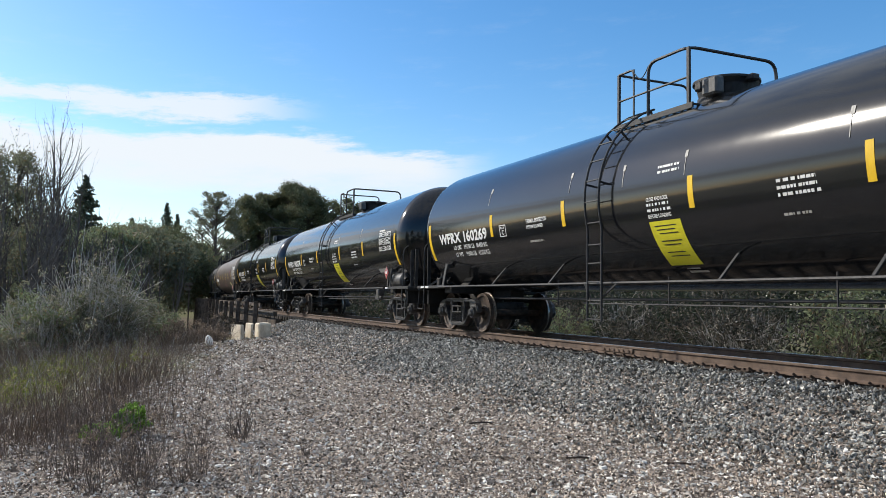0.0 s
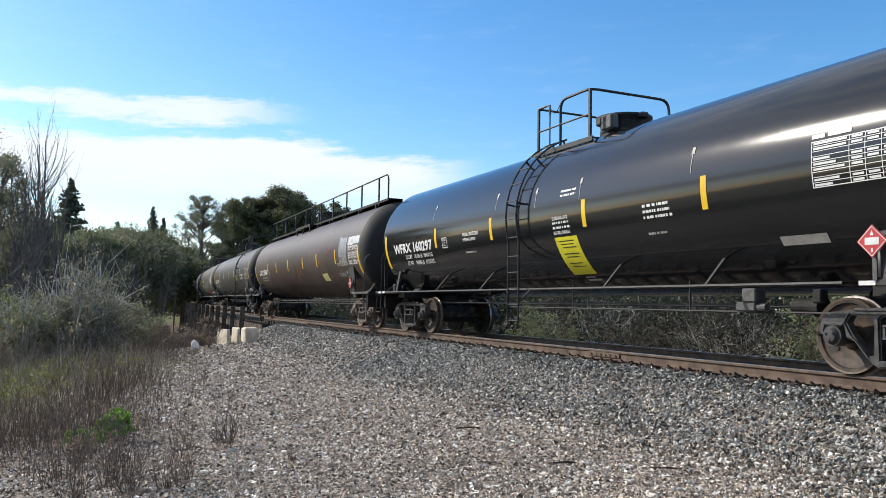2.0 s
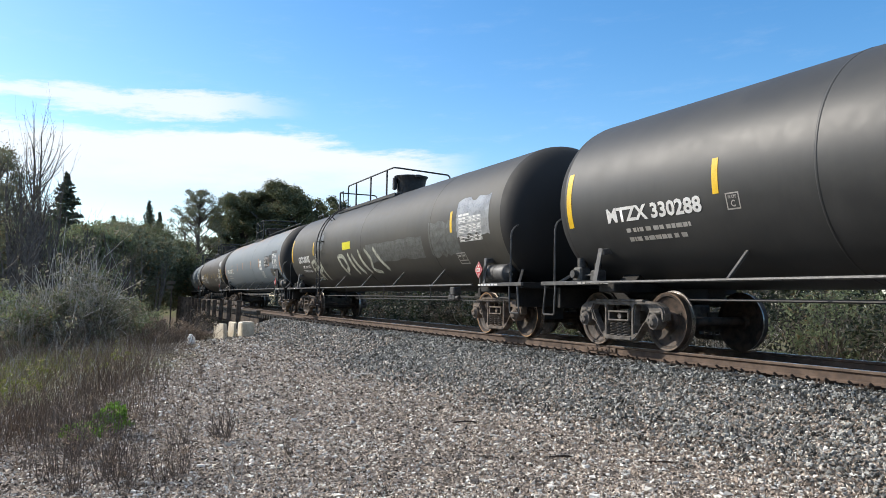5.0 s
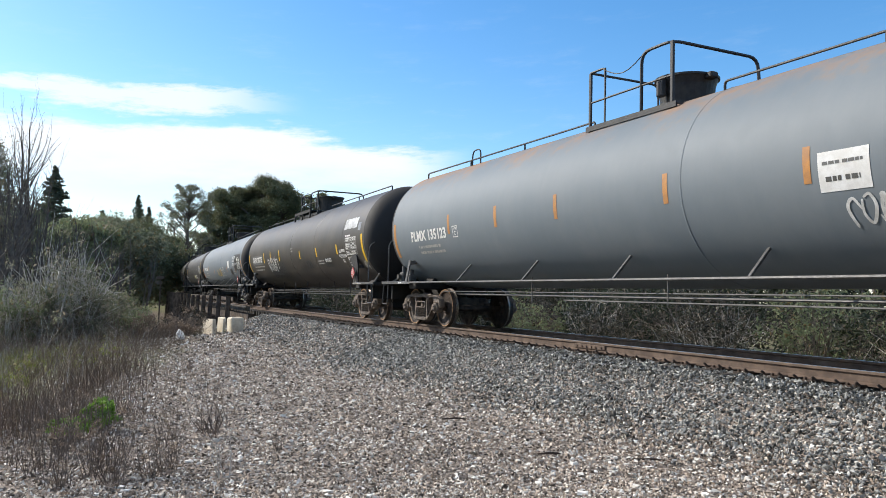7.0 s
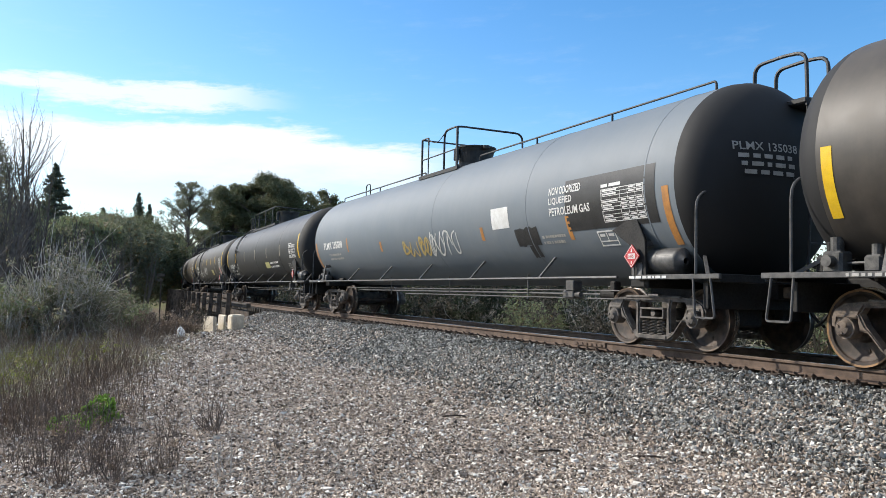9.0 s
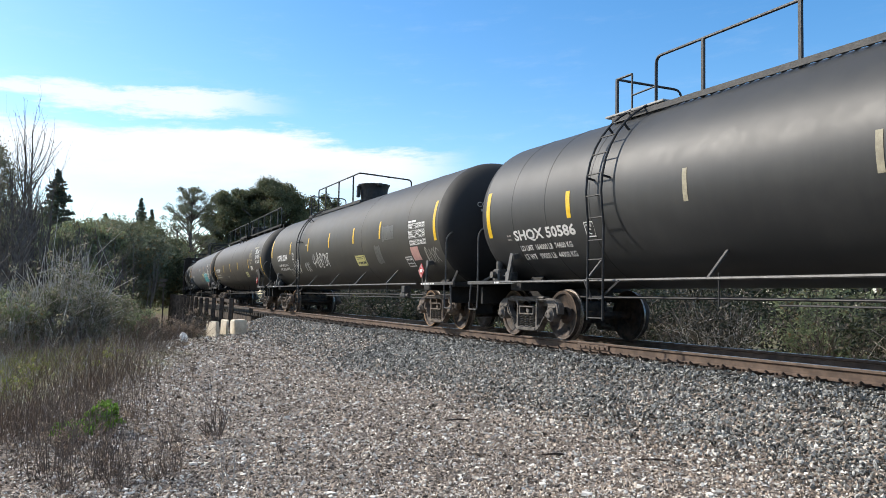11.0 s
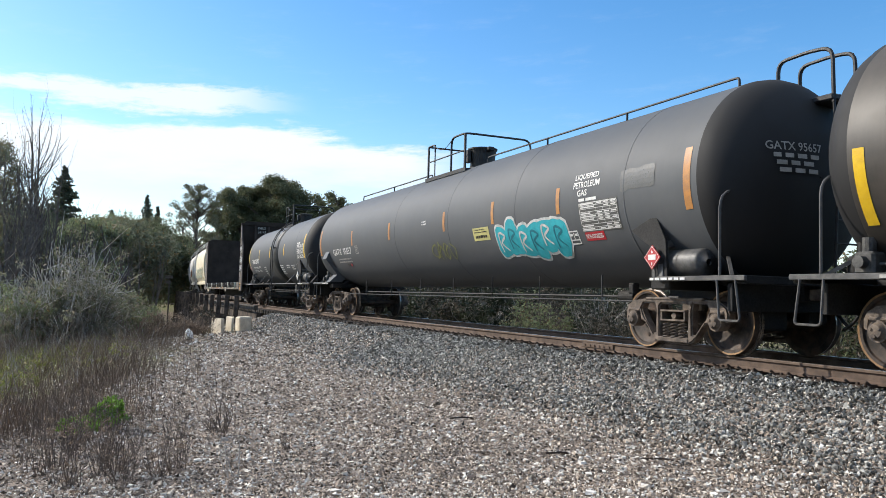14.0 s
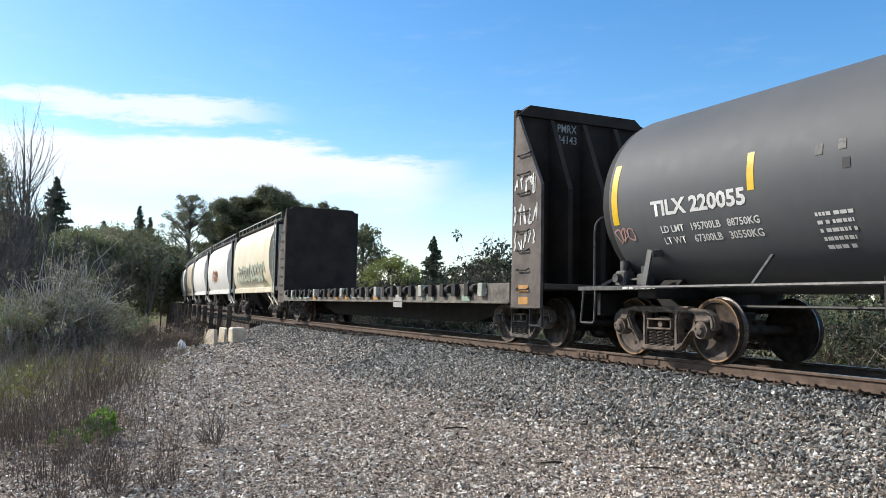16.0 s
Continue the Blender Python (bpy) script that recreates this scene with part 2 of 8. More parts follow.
# rusty plate, darkened to hold shade that doesn't fall on the wheels
M["wheel"] = plain("shade_darkened_rusty_wheel_plate", (0.020, 0.015, 0.012), (0.095, 0.063, 0.045), scale=7.0, rough=0.7, relief=0.2)
M["tread"] = plain("bright_wheel_tread", (0.40, 0.36, 0.32), (0.24, 0.20, 0.165), scale=9.0, rough=0.32, metal=0.8, relief=0.05)
M["yellow"] = plain("yellow_reflective_tape", (0.80, 0.52, 0.02), (0.70, 0.43, 0.02), scale=9.0, rough=0.35, relief=0.0)
M["orange"] = plain("faded_orange_tape", (0.50, 0.22, 0.05), (0.36, 0.17, 0.06), scale=9.0, rough=0.5, relief=0.0)
M["panel_yellow"] = plain("yellow_notice_panel", (0.72, 0.66, 0.03), (0.62, 0.56, 0.03), scale=4.0, rough=0.4, relief=0.0)
M["white"] = plain("white_stencil_paint", (0.74, 0.74, 0.72), (0.62, 0.61, 0.58), scale=9.0, rough=0.5, relief=0.0)
M["dull_white"] = plain("soiled_white_stencil_paint", (0.42, 0.40, 0.37), (0.3, 0.29, 0.26), scale=9.0, rough=0.6, relief=0.0)
M["black_panel"] = plain("black_panel_paint", (0.014, 0.014, 0.015), (0.03, 0.03, 0.03), scale=5.0, rough=0.5, relief=0.0)
M["red"] = plain("red_placard", (0.50, 0.02, 0.03), (0.42, 0.03, 0.035), scale=9.0, rough=0.4, relief=0.0)


# ---- the line of the track ----
def line(s):
    """The track's middle at s, and its heading (left of +y)."""
    if s <= BEND_S:
        x, y, h = -math.sin(HEAD) * s, math.cos(HEAD) * s, HEAD
    else:
        d, n = s - BEND_S, 12
        x, y, h = -math.sin(HEAD) * BEND_S, math.cos(HEAD) * BEND_S, HEAD - BEND_K * (s - BEND_S)
        for i in range(n):
            a = HEAD - BEND_K * (i + 0.5) * d / n
            x, y = x - math.sin(a) * d / n, y + math.cos(a) * d / n
    return x + OFFSET * math.cos(HEAD), y + OFFSET * math.sin(HEAD), h


def beside(s, lat, z=0.0):
    """A point at s, lat metres to the camera's side of the track's middle."""
    x, y, h = line(s)
    return Vector((x - lat * math.cos(h), y - lat * math.sin(h), z))


def on_line(s, lat=0.0, z=0.0):
    x, y, h = line(s)
    p = beside(s, lat, z)
    return pose(p.x, p.y, z, 0, 0, 90 + math.degrees(h))


# ---- mesh helpers ----
def part(name, bm, material_, parent, label="", smooth=False):
    me = bpy.data.meshes.new(name)
    bm.to_mesh(me)
    bm.free()
    return part_of(name, me, material_, parent, label, smooth)


def part_of(name, me, material_, parent, label="", smooth=False):
    if material_ and not me.materials:
        me.materials.append(material_)
    if smooth:
        me.shade_smooth()
    ob = new(name, me)
    ob.parent = parent
    if label:
        tagged(ob, label)
    return ob


def thing(name, label, category, group="", kind=""):
    ob = new(name)
    ob.empty_display_size = 0.3
    return tagged(ob, label, category, group, kind)


def box(bm, lo, hi, bevel=0.0):
    """A bevelled block between two corners."""
    lo, hi = Vector(lo), Vector(hi)
    r = bmesh.ops.create_cube(bm, size=1.0, matrix=Matrix.LocRotScale((lo + hi) / 2, None, hi - lo))
    if bevel:
        es = list({e for v in r["verts"] for e in v.link_edges})
        bmesh.ops.bevel(bm, geom=es, offset=bevel, segments=1, affect="EDGES")


def beam(bm, a, b, w, h, up=(0, 0, 1), bevel=0.0):
    """A bar of section w x h from a to b."""
    a, b, up = Vector(a), Vector(b), Vector(up)
    d = b - a
    n = d.length
    x = d.normalized()
    y = up.cross(x)
    if y.length < 1e-4:
        y = Vector((0, 1, 0)).cross(x)
    y.normalize()
    z = x.cross(y)
    m = Matrix((x, y, z)).transposed().to_4x4()
    m.translation = (a + b) / 2
    r = bmesh.ops.create_cube(bm, size=1.0, matrix=m @ Matrix.Diagonal((n, w, h, 1)))
    if bevel:
        es = list({e for v in r["verts"] for e in v.link_edges})
        bmesh.ops.bevel(bm, geom=es, offset=bevel, segments=1, affect="EDGES")


def rod(bm, pts, radius, sides=6, ends=True):
    """A round bar through the points."""
    pts = [Vector(p) for p in pts]
    rings = []
    side = None
    for i, p in enumerate(pts):
        d = (pts[min(i + 1, len(pts) - 1)] - pts[max(i - 1, 0)]).normalized()
        if side is None:
            side = d.orthogonal().normalized()
        else:
            side = (side - d * side.dot(d))
            side = side.normalized() if side.length > 1e-5 else d.orthogonal().normalized()
        up = d.cross(side)
        rings.append([bm.verts.new(p + radius * (side * math.cos(a) + up * math.sin(a))) for a in (2 * math.pi * k / sides for k in range(sides))])
    for r, q in zip(rings, rings[1:]):
        for k in range(sides):
            bm.faces.new((r[k], r[(k + 1) % sides], q[(k + 1) % sides], q[k]))
    if ends:
        bm.faces.new(list(reversed(rings[0])))
        bm.faces.new(rings[-1])


def rounded(pts, radius, n=4):
    """The polyline pts with its inner corners rounded."""
    pts = [Vector(p) for p in pts]
    out = [pts[0]]
    for a, b, c in zip(pts, pts[1:], pts[2:]):
        r = min(radius, (a - b).length * 0.48, (c - b).length * 0.48)
        p, q = b + (a - b).normalized() * r, b + (c - b).normalized() * r
        for i in range(n + 1):
            t = i / n
            out.append(p * (1 - t) ** 2 + b * 2 * t * (1 - t) + q * t * t)
    return out + [pts[-1]]


def disc(bm, center, axis, radius, depth, sides=16, top=None):
    """A short cylinder (or cone) from center along axis."""
    top = radius if top is None else top
    q = Vector(axis).to_track_quat("Z", "Y").to_matrix().to_4x4()
    m = Matrix.Translation(Vector(center) + Vector(axis).normalized() * depth / 2) @ q
    bmesh.ops.create_cone(bm, cap_ends=True, segments=sides, radius1=radius, radius2=top, depth=depth, matrix=m)


def lathe(bm, profile, axis="x", sides=48, center=(0, 0, 0), caps=False):
    """A surface of revolution: profile of (along, radius)."""
    c = Vector(center)
    rings = []
    for u, r in profile:
        ring = []
        for k in range(sides):
            a = 2 * math.pi * k / sides
            p = Vector((u, r * math.cos(a), r * math.sin(a))) if axis == "x" else Vector((r * math.cos(a), u, r * math.sin(a))) if axis == "y" else Vector((r * math.cos(a), r * math.sin(a), u))
            ring.append(bm.verts.new(c + p))
        rings.append(ring)
    for r, q in zip(rings, rings[1:]):
        for k in range(sides):
            bm.faces.new((r[k], r[(k + 1) % sides], q[(k + 1) % sides], q[k]))
    if caps:
        bm.faces.new(rings[0])
        bm.faces.new(rings[-1])
    return rings


def mesh_of(name, build, *args, **kw):
    """A mesh from a function that fills a bmesh; normals made consistent."""
    bm = bmesh.new()
    build(bm, *args, **kw)
    bmesh.ops.recalc_face_normals(bm, faces=bm.faces)
    me = bpy.data.meshes.new(name)
    bm.to_mesh(me)
    bm.free()
    return me


def soup(name, verts, faces, material_):
    """A mesh from arrays: verts (n, 3) and faces (m, k)."""
    me = bpy.data.meshes.new(name)
    n, (m, k) = len(verts), faces.shape
    me.vertices.add(n)
    me.vertices.foreach_set("co", np.ascontiguousarray(verts, dtype=np.float32).ravel())
    me.loops.add(m * k)
    me.loops.foreach_set("vertex_index", np.ascontiguousarray(faces, dtype=np.int32).ravel())
    me.polygons.add(m)
    me.polygons.foreach_set("loop_start", np.arange(0, m * k, k, dtype=np.int32))
    me.update(calc_edges=True)
    me.shade_flat()
    me.materials.append(material_)
    return me

# ---- ground, track and bridge ----
def line_grid():
    s = np.arange(-320.0, 420.0, 1.0)
    return s, np.array([line(float(v)) for v in s])


LINE_S, LINE_P = line_grid()


def plan(x, y):
    """s and lat of points of the plan (arrays)."""
    x, y = np.asarray(x, float).ravel(), np.asarray(y, float).ravel()
    s_out, l_out = np.empty_like(x), np.empty_like(x)
    for a in range(0, len(x), 4000):
        dx, dy = x[a:a + 4000, None] - LINE_P[None, :, 0], y[a:a + 4000, None] - LINE_P[None, :, 1]
        i = (dx * dx + dy * dy).argmin(1)
        j = np.arange(len(i))
        h = LINE_P[i, 2]
        s_out[a:a + 4000] = LINE_S[i] + (-np.sin(h) * dx[j, i] + np.cos(h) * dy[j, i])
        l_out[a:a + 4000] = -np.cos(h) * dx[j, i] - np.sin(h) * dy[j, i]
    return s_out, l_out


def smooth(v, a, b):
    t = np.clip((v - a) / (b - a), 0, 1)
    return t * t * (3 - 2 * t)


def lot_edge(s):
    """How far from the track the gravel lot ends."""
    return np.clip(10.0 - (s - 9.0) * 0.237, 4.8, 12.5) + 3.2 * (1 - smooth(s, 6.5, 10.5))


def ground_z(s, lat):
    """Height of the ground: ballast crown, shoulders, lot, verge, and the creek that the trestle crosses."""
    bank = np.interp(lat, [-90, -17, -10, -6.5, -3.2, -1.75, 1.75, 3.3, 60], [-0.6, -0.9, -0.95, -1.0, -0.85, -0.24, -0.24, LOT_Z, LOT_Z])
    out = np.maximum(0, lat - lot_edge(s))
    z = bank - np.clip(out * 0.10, 0, 1.6)
    creek = smooth(s, 33.5, 42.0) * (1 - smooth(s, 100.0, 108.0)) * (1 - smooth(lat, 40, 70)) * (1 - smooth(-lat, 9, 16))
    near = smooth(s, 27.0, 33.5) * smooth(lat, 4.0, 6.6) * (1 - smooth(s, 100.0, 108.0)) * (1 - smooth(np.abs(lat), 40, 70))
    z = z * (1 - creek) + (-4.0) * creek
    return z - 1.7 * near * (1 - creek)


def spot_z(x, y):
    s, l = plan([x], [y])
    return float(ground_z(s, l)[0])


def axis(lo, hi, step, far, grow=1.22):
    mid = list(np.arange(lo, hi + 1e-6, step))
    a, d = [lo], step
    while a[-1] > -far:
        d *= grow
        a.append(a[-1] - d)
    b, d = [hi], step
    while b[-1] < far:
        d *= grow
        b.append(b[-1] + d)
    return np.array(a[:0:-1] + mid + b[1:])


def lot_bumps(x, y, lat):
    """Gentle unevenness of the ground beside the track."""
    b = np.array([noise.noise((float(p) * 0.5, float(q) * 0.5, 1.3)) * 0.05 + noise.noise((float(p) * 0.1, float(q) * 0.1, 4.1)) * 0.10 for p, q in zip(x, y)])
    return b * smooth(np.abs(lat), 1.8, 4.0)


def foot_lift(lat):
    """Stones fill the hollow at the foot of the ballast."""
    return 0.032 * np.exp(-((lat - 3.3) / 0.30) ** 2)


def make_ground():
    xs, ys = axis(-22, 16, 0.33, 3500), axis(-8, 48, 0.33, 3500)
    X, Y = np.meshgrid(xs, ys, indexing="ij")
    s, l = plan(X, Y)
    z = ground_z(s, l)
    rng = np.random.default_rng(3)
    flat = np.abs(l) < 1.8
    z = z + np.where(flat, -0.02, lot_bumps(X.ravel(), Y.ravel(), l))
    v = np.column_stack([X.ravel(), Y.ravel(), z])
    ny = len(ys)
    i, j = np.meshgrid(np.arange(len(xs) - 1), np.arange(ny - 1), indexing="ij")
    a = (i * ny + j).ravel()
    f = np.column_stack([a, a + ny, a + ny + 1, a + 1])
    me = soup("ground", v, f, M["ground"])
    me.shade_smooth()
    tagged(new("ground", me), "pale trodden gravel lot running into weeds and soil", "ground", kind="structure")


make_ground()

OCTA_V = np.array([(1, 0, 0), (-1, 0, 0), (0, 1, 0), (0, -1, 0), (0, 0, 1), (0, 0, -1)], float)
OCTA_F = np.array([(0, 2, 4), (2, 1, 4), (1, 3, 4), (3, 0, 4), (2, 0, 5), (1, 2, 5), (3, 1, 5), (0, 3, 5)])
CUBE_V = np.array([(-1, -1, -1), (1, -1, -1), (1, 1, -1), (-1, 1, -1), (-1, -1, 1), (1, -1, 1), (1, 1, 1), (-1, 1, 1)], float) * 0.72
CUBE_F = np.array([(0, 2, 1), (0, 3, 2), (4, 5, 6), (4, 6, 7), (0, 1, 5), (0, 5, 4), (1, 2, 6), (1, 6, 5), (2, 3, 7), (2, 7, 6), (3, 0, 4), (3, 4, 7)])


def random_turns(rng, n):
    q = rng.normal(size=(n, 4))
    q /= np.linalg.norm(q, axis=1)[:, None]
    w, x, y, z = q.T
    return np.stack([1 - 2 * (y * y + z * z), 2 * (x * y - z * w), 2 * (x * z + y * w), 2 * (x * y + z * w), 1 - 2 * (x * x + z * z), 2 * (y * z - x * w),
                     2 * (x * z - y * w), 2 * (y * z + x * w), 1 - 2 * (x * x + y * y)], 1).reshape(n, 3, 3)


def stones(name, rng, xyz, size, material_, label, category, base=OCTA_V, faces=OCTA_F, flat=0.6, lying=False):
    n, k = len(xyz), len(base)
    shape = (base[None] * rng.uniform(0.72, 1.28, (n, k, 1)) + rng.normal(0, 0.16, (n, k, 3))) * np.stack([rng.uniform(0.9, 1.35, n), rng.uniform(0.55, 1.0, n), rng.uniform(flat * 0.6, flat * 1.3, n)], 1)[:, None, :]
    turns = random_turns(rng, n)
    if lying:
        a, b, one, nil = rng.uniform(0, 6.283, n), rng.normal(0, 0.22, n), np.ones(n), np.zeros(n)
        about_z = np.stack([np.cos(a), -np.sin(a), nil, np.sin(a), np.cos(a), nil, nil, nil, one], 1).reshape(n, 3, 3)
        tilt = np.stack([one, nil, nil, nil, np.cos(b), -np.sin(b), nil, np.sin(b), np.cos(b)], 1).reshape(n, 3, 3)
        turns = np.einsum("nij,njk->nik", about_z, tilt)
    v = np.einsum("nij,nkj->nki", turns, shape) * size[:, None, None] + xyz[:, None, :]
    f = (faces[None] + (np.arange(n) * k)[:, None, None]).reshape(-1, 3)
    tagged(new(name, soup(name, v.reshape(-1, 3), f, material_)), label, category, kind="stuff")


def place(s, lat):
    """World x, y of arrays of s and lat."""
    i = np.clip(np.searchsorted(LINE_S, s) - 1, 0, len(LINE_S) - 2)
    t = s - LINE_S[i]
    p = LINE_P[i] * (1 - t)[:, None] + LINE_P[i + 1] * t[:, None]
    return p[:, 0] - lat * np.cos(p[:, 2]), p[:, 1] - lat * np.sin(p[:, 2])


def make_stones():
    rng = np.random.default_rng(11)
    # ballast: dense where the camera passes near, thinner beyond
    n = 62000
    s = np.where(rng.random(n) < 0.72, -1 + 19 * rng.random(n) ** 0.9, rng.uniform(16, 38, n))
    lat = np.where(rng.random(n) < 0.95, 0.92 + np.minimum(2.0 * rng.random(n) ** 1.1 + rng.exponential(0.36, n), 5.0), rng.uniform(-2.6, -0.9, n))
    x, y = place(s, lat)
    z = ground_z(s, lat) + rng.uniform(-0.012, 0.018, n) + lot_bumps(x, y, lat) + foot_lift(lat)
    size = rng.uniform(0.013, 0.031, n) * np.where(rng.random(n) < 0.05, 1.5, 1.0)
    z = np.where((s > 21.5) & (lat > 0.5) & (lat < 1.45), z - 0.07, z)
    near = (s < 14)
    stones("ballast", rng, np.column_stack([x, y, z])[near], size[near], M["ballast"], "coarse grey crushed-stone ballast along the track", "ballast", flat=0.6)
    stones("ballast_beyond", rng, np.column_stack([x, y, z])[~near], size[~near] * 1.3, M["ballast"], "coarse grey ballast further down the track", "ballast")
    # stones heaped against the rail, over the tie ends
    n = 9000
    s, lat = -1 + 22 * rng.random(n) ** 1.2, 0.84 + 0.95 * rng.random(n)
    x, y = place(s, lat)
    stones("ballast_by_the_rail", rng, np.column_stack([x, y, rng.uniform(-0.235, -0.185, n)]), rng.uniform(0.016, 0.034, n), M["ballast"], "grey crushed stone heaped over the tie ends", "ballast", flat=0.6)
    n = 4000
    s, lat = rng.uniform(-1, 36, n), rng.uniform(-0.7, 0.7, n)
    x, y = place(s, lat)
    stones("ballast_between_rails", rng, np.column_stack([x, y, np.full(n, -0.235)]), rng.uniform(0.02, 0.04, n), M["ballast"], "grey ballast between the rails", "ballast")
    # gravel of the lot
    n = 150000
    d = 5.8 + 29.0 * rng.random(n) ** 1.75
    a = rng.uniform(-0.54, 0.57, n)
    x, y = -np.sin(a) * d, np.cos(a) * d
    s, lat = plan(x, y)
    keep = (lat > rng.uniform(1.2, 2.6, n)) & (lat < lot_edge(s) + rng.normal(0.3, 1.1, n)) & (s < 36)
    x, y, s, lat, d = x[keep], y[keep], s[keep], lat[keep], d[keep]
    n = len(x)
    size = rng.uniform(0.007, 0.021, n) * (1 + 0.078 * np.maximum(0, d - 6)) * np.where(rng.random(n) < 0.04, 1.7, 1.0)
    z = ground_z(s, lat) + lot_bumps(x, y, lat) + foot_lift(lat)
    stones("gravel", rng, np.column_stack([x, y, z + 0.002]), size, M["gravel"], "mixed pale and brown gravel strewn over the lot", "gravel", flat=0.45)
    # pale chips of rock lying about, thickest at the foot of the ballast
    n = 1500
    d, a = 5.8 + 24.0 * rng.random(n) ** 1.5, rng.uniform(-0.54, 0.50, n)
    x, y = -np.sin(a) * d, np.cos(a) * d
    s, lat = plan(x, y)
    keep = (lat > 1.6) & (lat < lot_edge(s)) & (rng.random(n) < 0.35 + 0.65 * np.exp(-((lat - 3.6) / 1.5) ** 2))
    x, y, s, lat = x[keep], y[keep], s[keep], lat[keep]
    z = ground_z(s, lat) + lot_bumps(x, y, lat) + foot_lift(lat) + 0.014
    stones("pale_chips", rng, np.column_stack([x, y, z]), rng.uniform(0.014, 0.030, len(x)) * np.where(rng.random(len(x)) < 0.06, 1.6, 1.0), M["chip"], "white chips of rock strewn over the gravel", "gravel", base=CUBE_V, faces=CUBE_F, flat=0.45, lying=True)
    # a few dark sticks and clods
    for k in range(7):
        px, py = spot_xy(rng.uniform(-25, 8), rng.uniform(7.0, 10.5))
        t = rng.uniform(0, 3.1)
        u = np.array([math.cos(t), math.sin(t), 0]) * rng.uniform(0.10, 0.20)
        c = np.array([px, py, spot_z(px, py) + 0.035])
        me = sticks_bent("stick", rng, c - u, c + u)
        tagged(new("stick", me), "dry brown stick lying in the gravel", "stick", group="sticks in the gravel")


def spot_xy(az, dist):
    a = radians(az)
    return -math.sin(a) * dist, math.cos(a) * dist


def sticks_bent(name, rng, a, b):
    bm = bmesh.new()
    m = (a + b) / 2 + rng.normal(0, 0.018, 3)
    m[2] = a[2] + 0.012
    rod(bm, [Vector(a), Vector(m), Vector(b)], 0.010, 5)
    me = bpy.data.meshes.new(name)
    bm.to_mesh(me)
    bm.free()
    me.materials.append(M["spike"])
    return me


make_stones()


def rail_section():
    """Half profile of a rail: (across, height under the top)."""
    return [(0.0, 0.0), (0.030, -0.002), (0.037, -0.012), (0.037, -0.036), (0.010, -0.052), (0.009, -0.135), (0.030, -0.148), (0.070, -0.160), (0.070, -0.172), (0.0, -0.172)]


def make_rail(side):
    half = rail_section()
    prof = half + [(-a, b) for a, b in reversed(half[1:-1])]
    ss = list(range(-300, 0, 10)) + list(np.arange(0, 110, 2.5)) + list(range(110, 400, 10))
    vs, fs, k = [], [], len(prof)
    for s in ss:
        x, y, h = line(float(s))
        for a, b in prof:
            lat = side * 0.7545 + a
            vs.append((x - lat * math.cos(h), y - lat * math.sin(h), b))
    for i in range(len(ss) - 1):
        for j in range(k):
            fs.append((i * k + j, i * k + (j + 1) % k, (i + 1) * k + (j + 1) % k, (i + 1) * k + j))
    me = soup("rail", np.array(vs), np.array(fs), M["rail"])
    me.materials.append(M["rail_head"])
    top = {0, k - 1}
    me.polygons.foreach_set("material_index", np.array([1 if (i % k) in top else 0 for i in range(len(fs))], dtype=np.int32))
    bm = bmesh.new()
    bm.from_mesh(me)
    bmesh.ops.recalc_face_normals(bm, faces=bm.faces)
    bm.to_mesh(me)
    bm.free()
    ob = new("rail", me)
    ob.parent = TRACK


TRACK = thing("railway_track", "single railway track with rusty rails on timber ties", "track", kind="structure")
make_rail(1)
make_rail(-1)


def make_ties():
    me = mesh_of("tie", lambda bm: box(bm, (-0.11, -1.3, -0.36), (0.11, 1.3, -0.185), 0.012))

    def plate(bm):
        box(bm, (-0.09, -0.17, -0.186), (0.09, 0.17, -0.172), 0.003)
        for x in (-0.05, 0.05):
            box(bm, (x - 0.016, -0.115, -0.176), (x + 0.016, -0.078, -0.142), 0.004)
            box(bm, (x - 0.016, 0.072, -0.18), (x + 0.016, 0.11, -0.142), 0.004)
        for x in (0.135, -0.135):
            box(bm, (x - 0.014, -0.085, -0.19), (x + 0.014, 0.14, -0.15), 0.005)
            beam(bm, (x, 0.12, -0.165), (x + 0.03, 0.165, -0.118), 0.026, 0.03, bevel=0.005)
    plate_me = mesh_of("tie_plate", plate)
    rng = random.Random(5)
    for i in range(140):
        s = -3.0 + i * 0.54
        m = on_line(s) @ pose(rng.uniform(-0.02, 0.02), rng.uniform(-0.05, 0.05), rng.uniform(-0.008, 0.006), 0, 0, rng.uniform(-1, 1))
        ob = part_of("tie", me, M["tie"], TRACK)
        ob.matrix_world = m
        if s < 32:
            p = part_of("tie_plate", plate_me, M["spike"], ob)
            p.matrix_basis = pose(0, 0.7545, 0)


make_ties()


def make_joint():
    """Bolted joint bar on the near rail."""
    def build(bm):
        box(bm, (-0.45, -0.012, -0.125), (0.45, 0.012, -0.045), 0.006)
        for x in (-0.35, -0.2, -0.07, 0.07, 0.2, 0.35):
            disc(bm, (x, 0.01, -0.085), (0, 1, 0), 0.02, 0.022, 6)
    me = mesh_of("joint_bar", build)
    for s in (11.35,):
        ob = part_of("joint_bar", me, M["rail"], TRACK)
        ob.matrix_world = on_line(s, 0.7545 + 0.024)


make_joint()


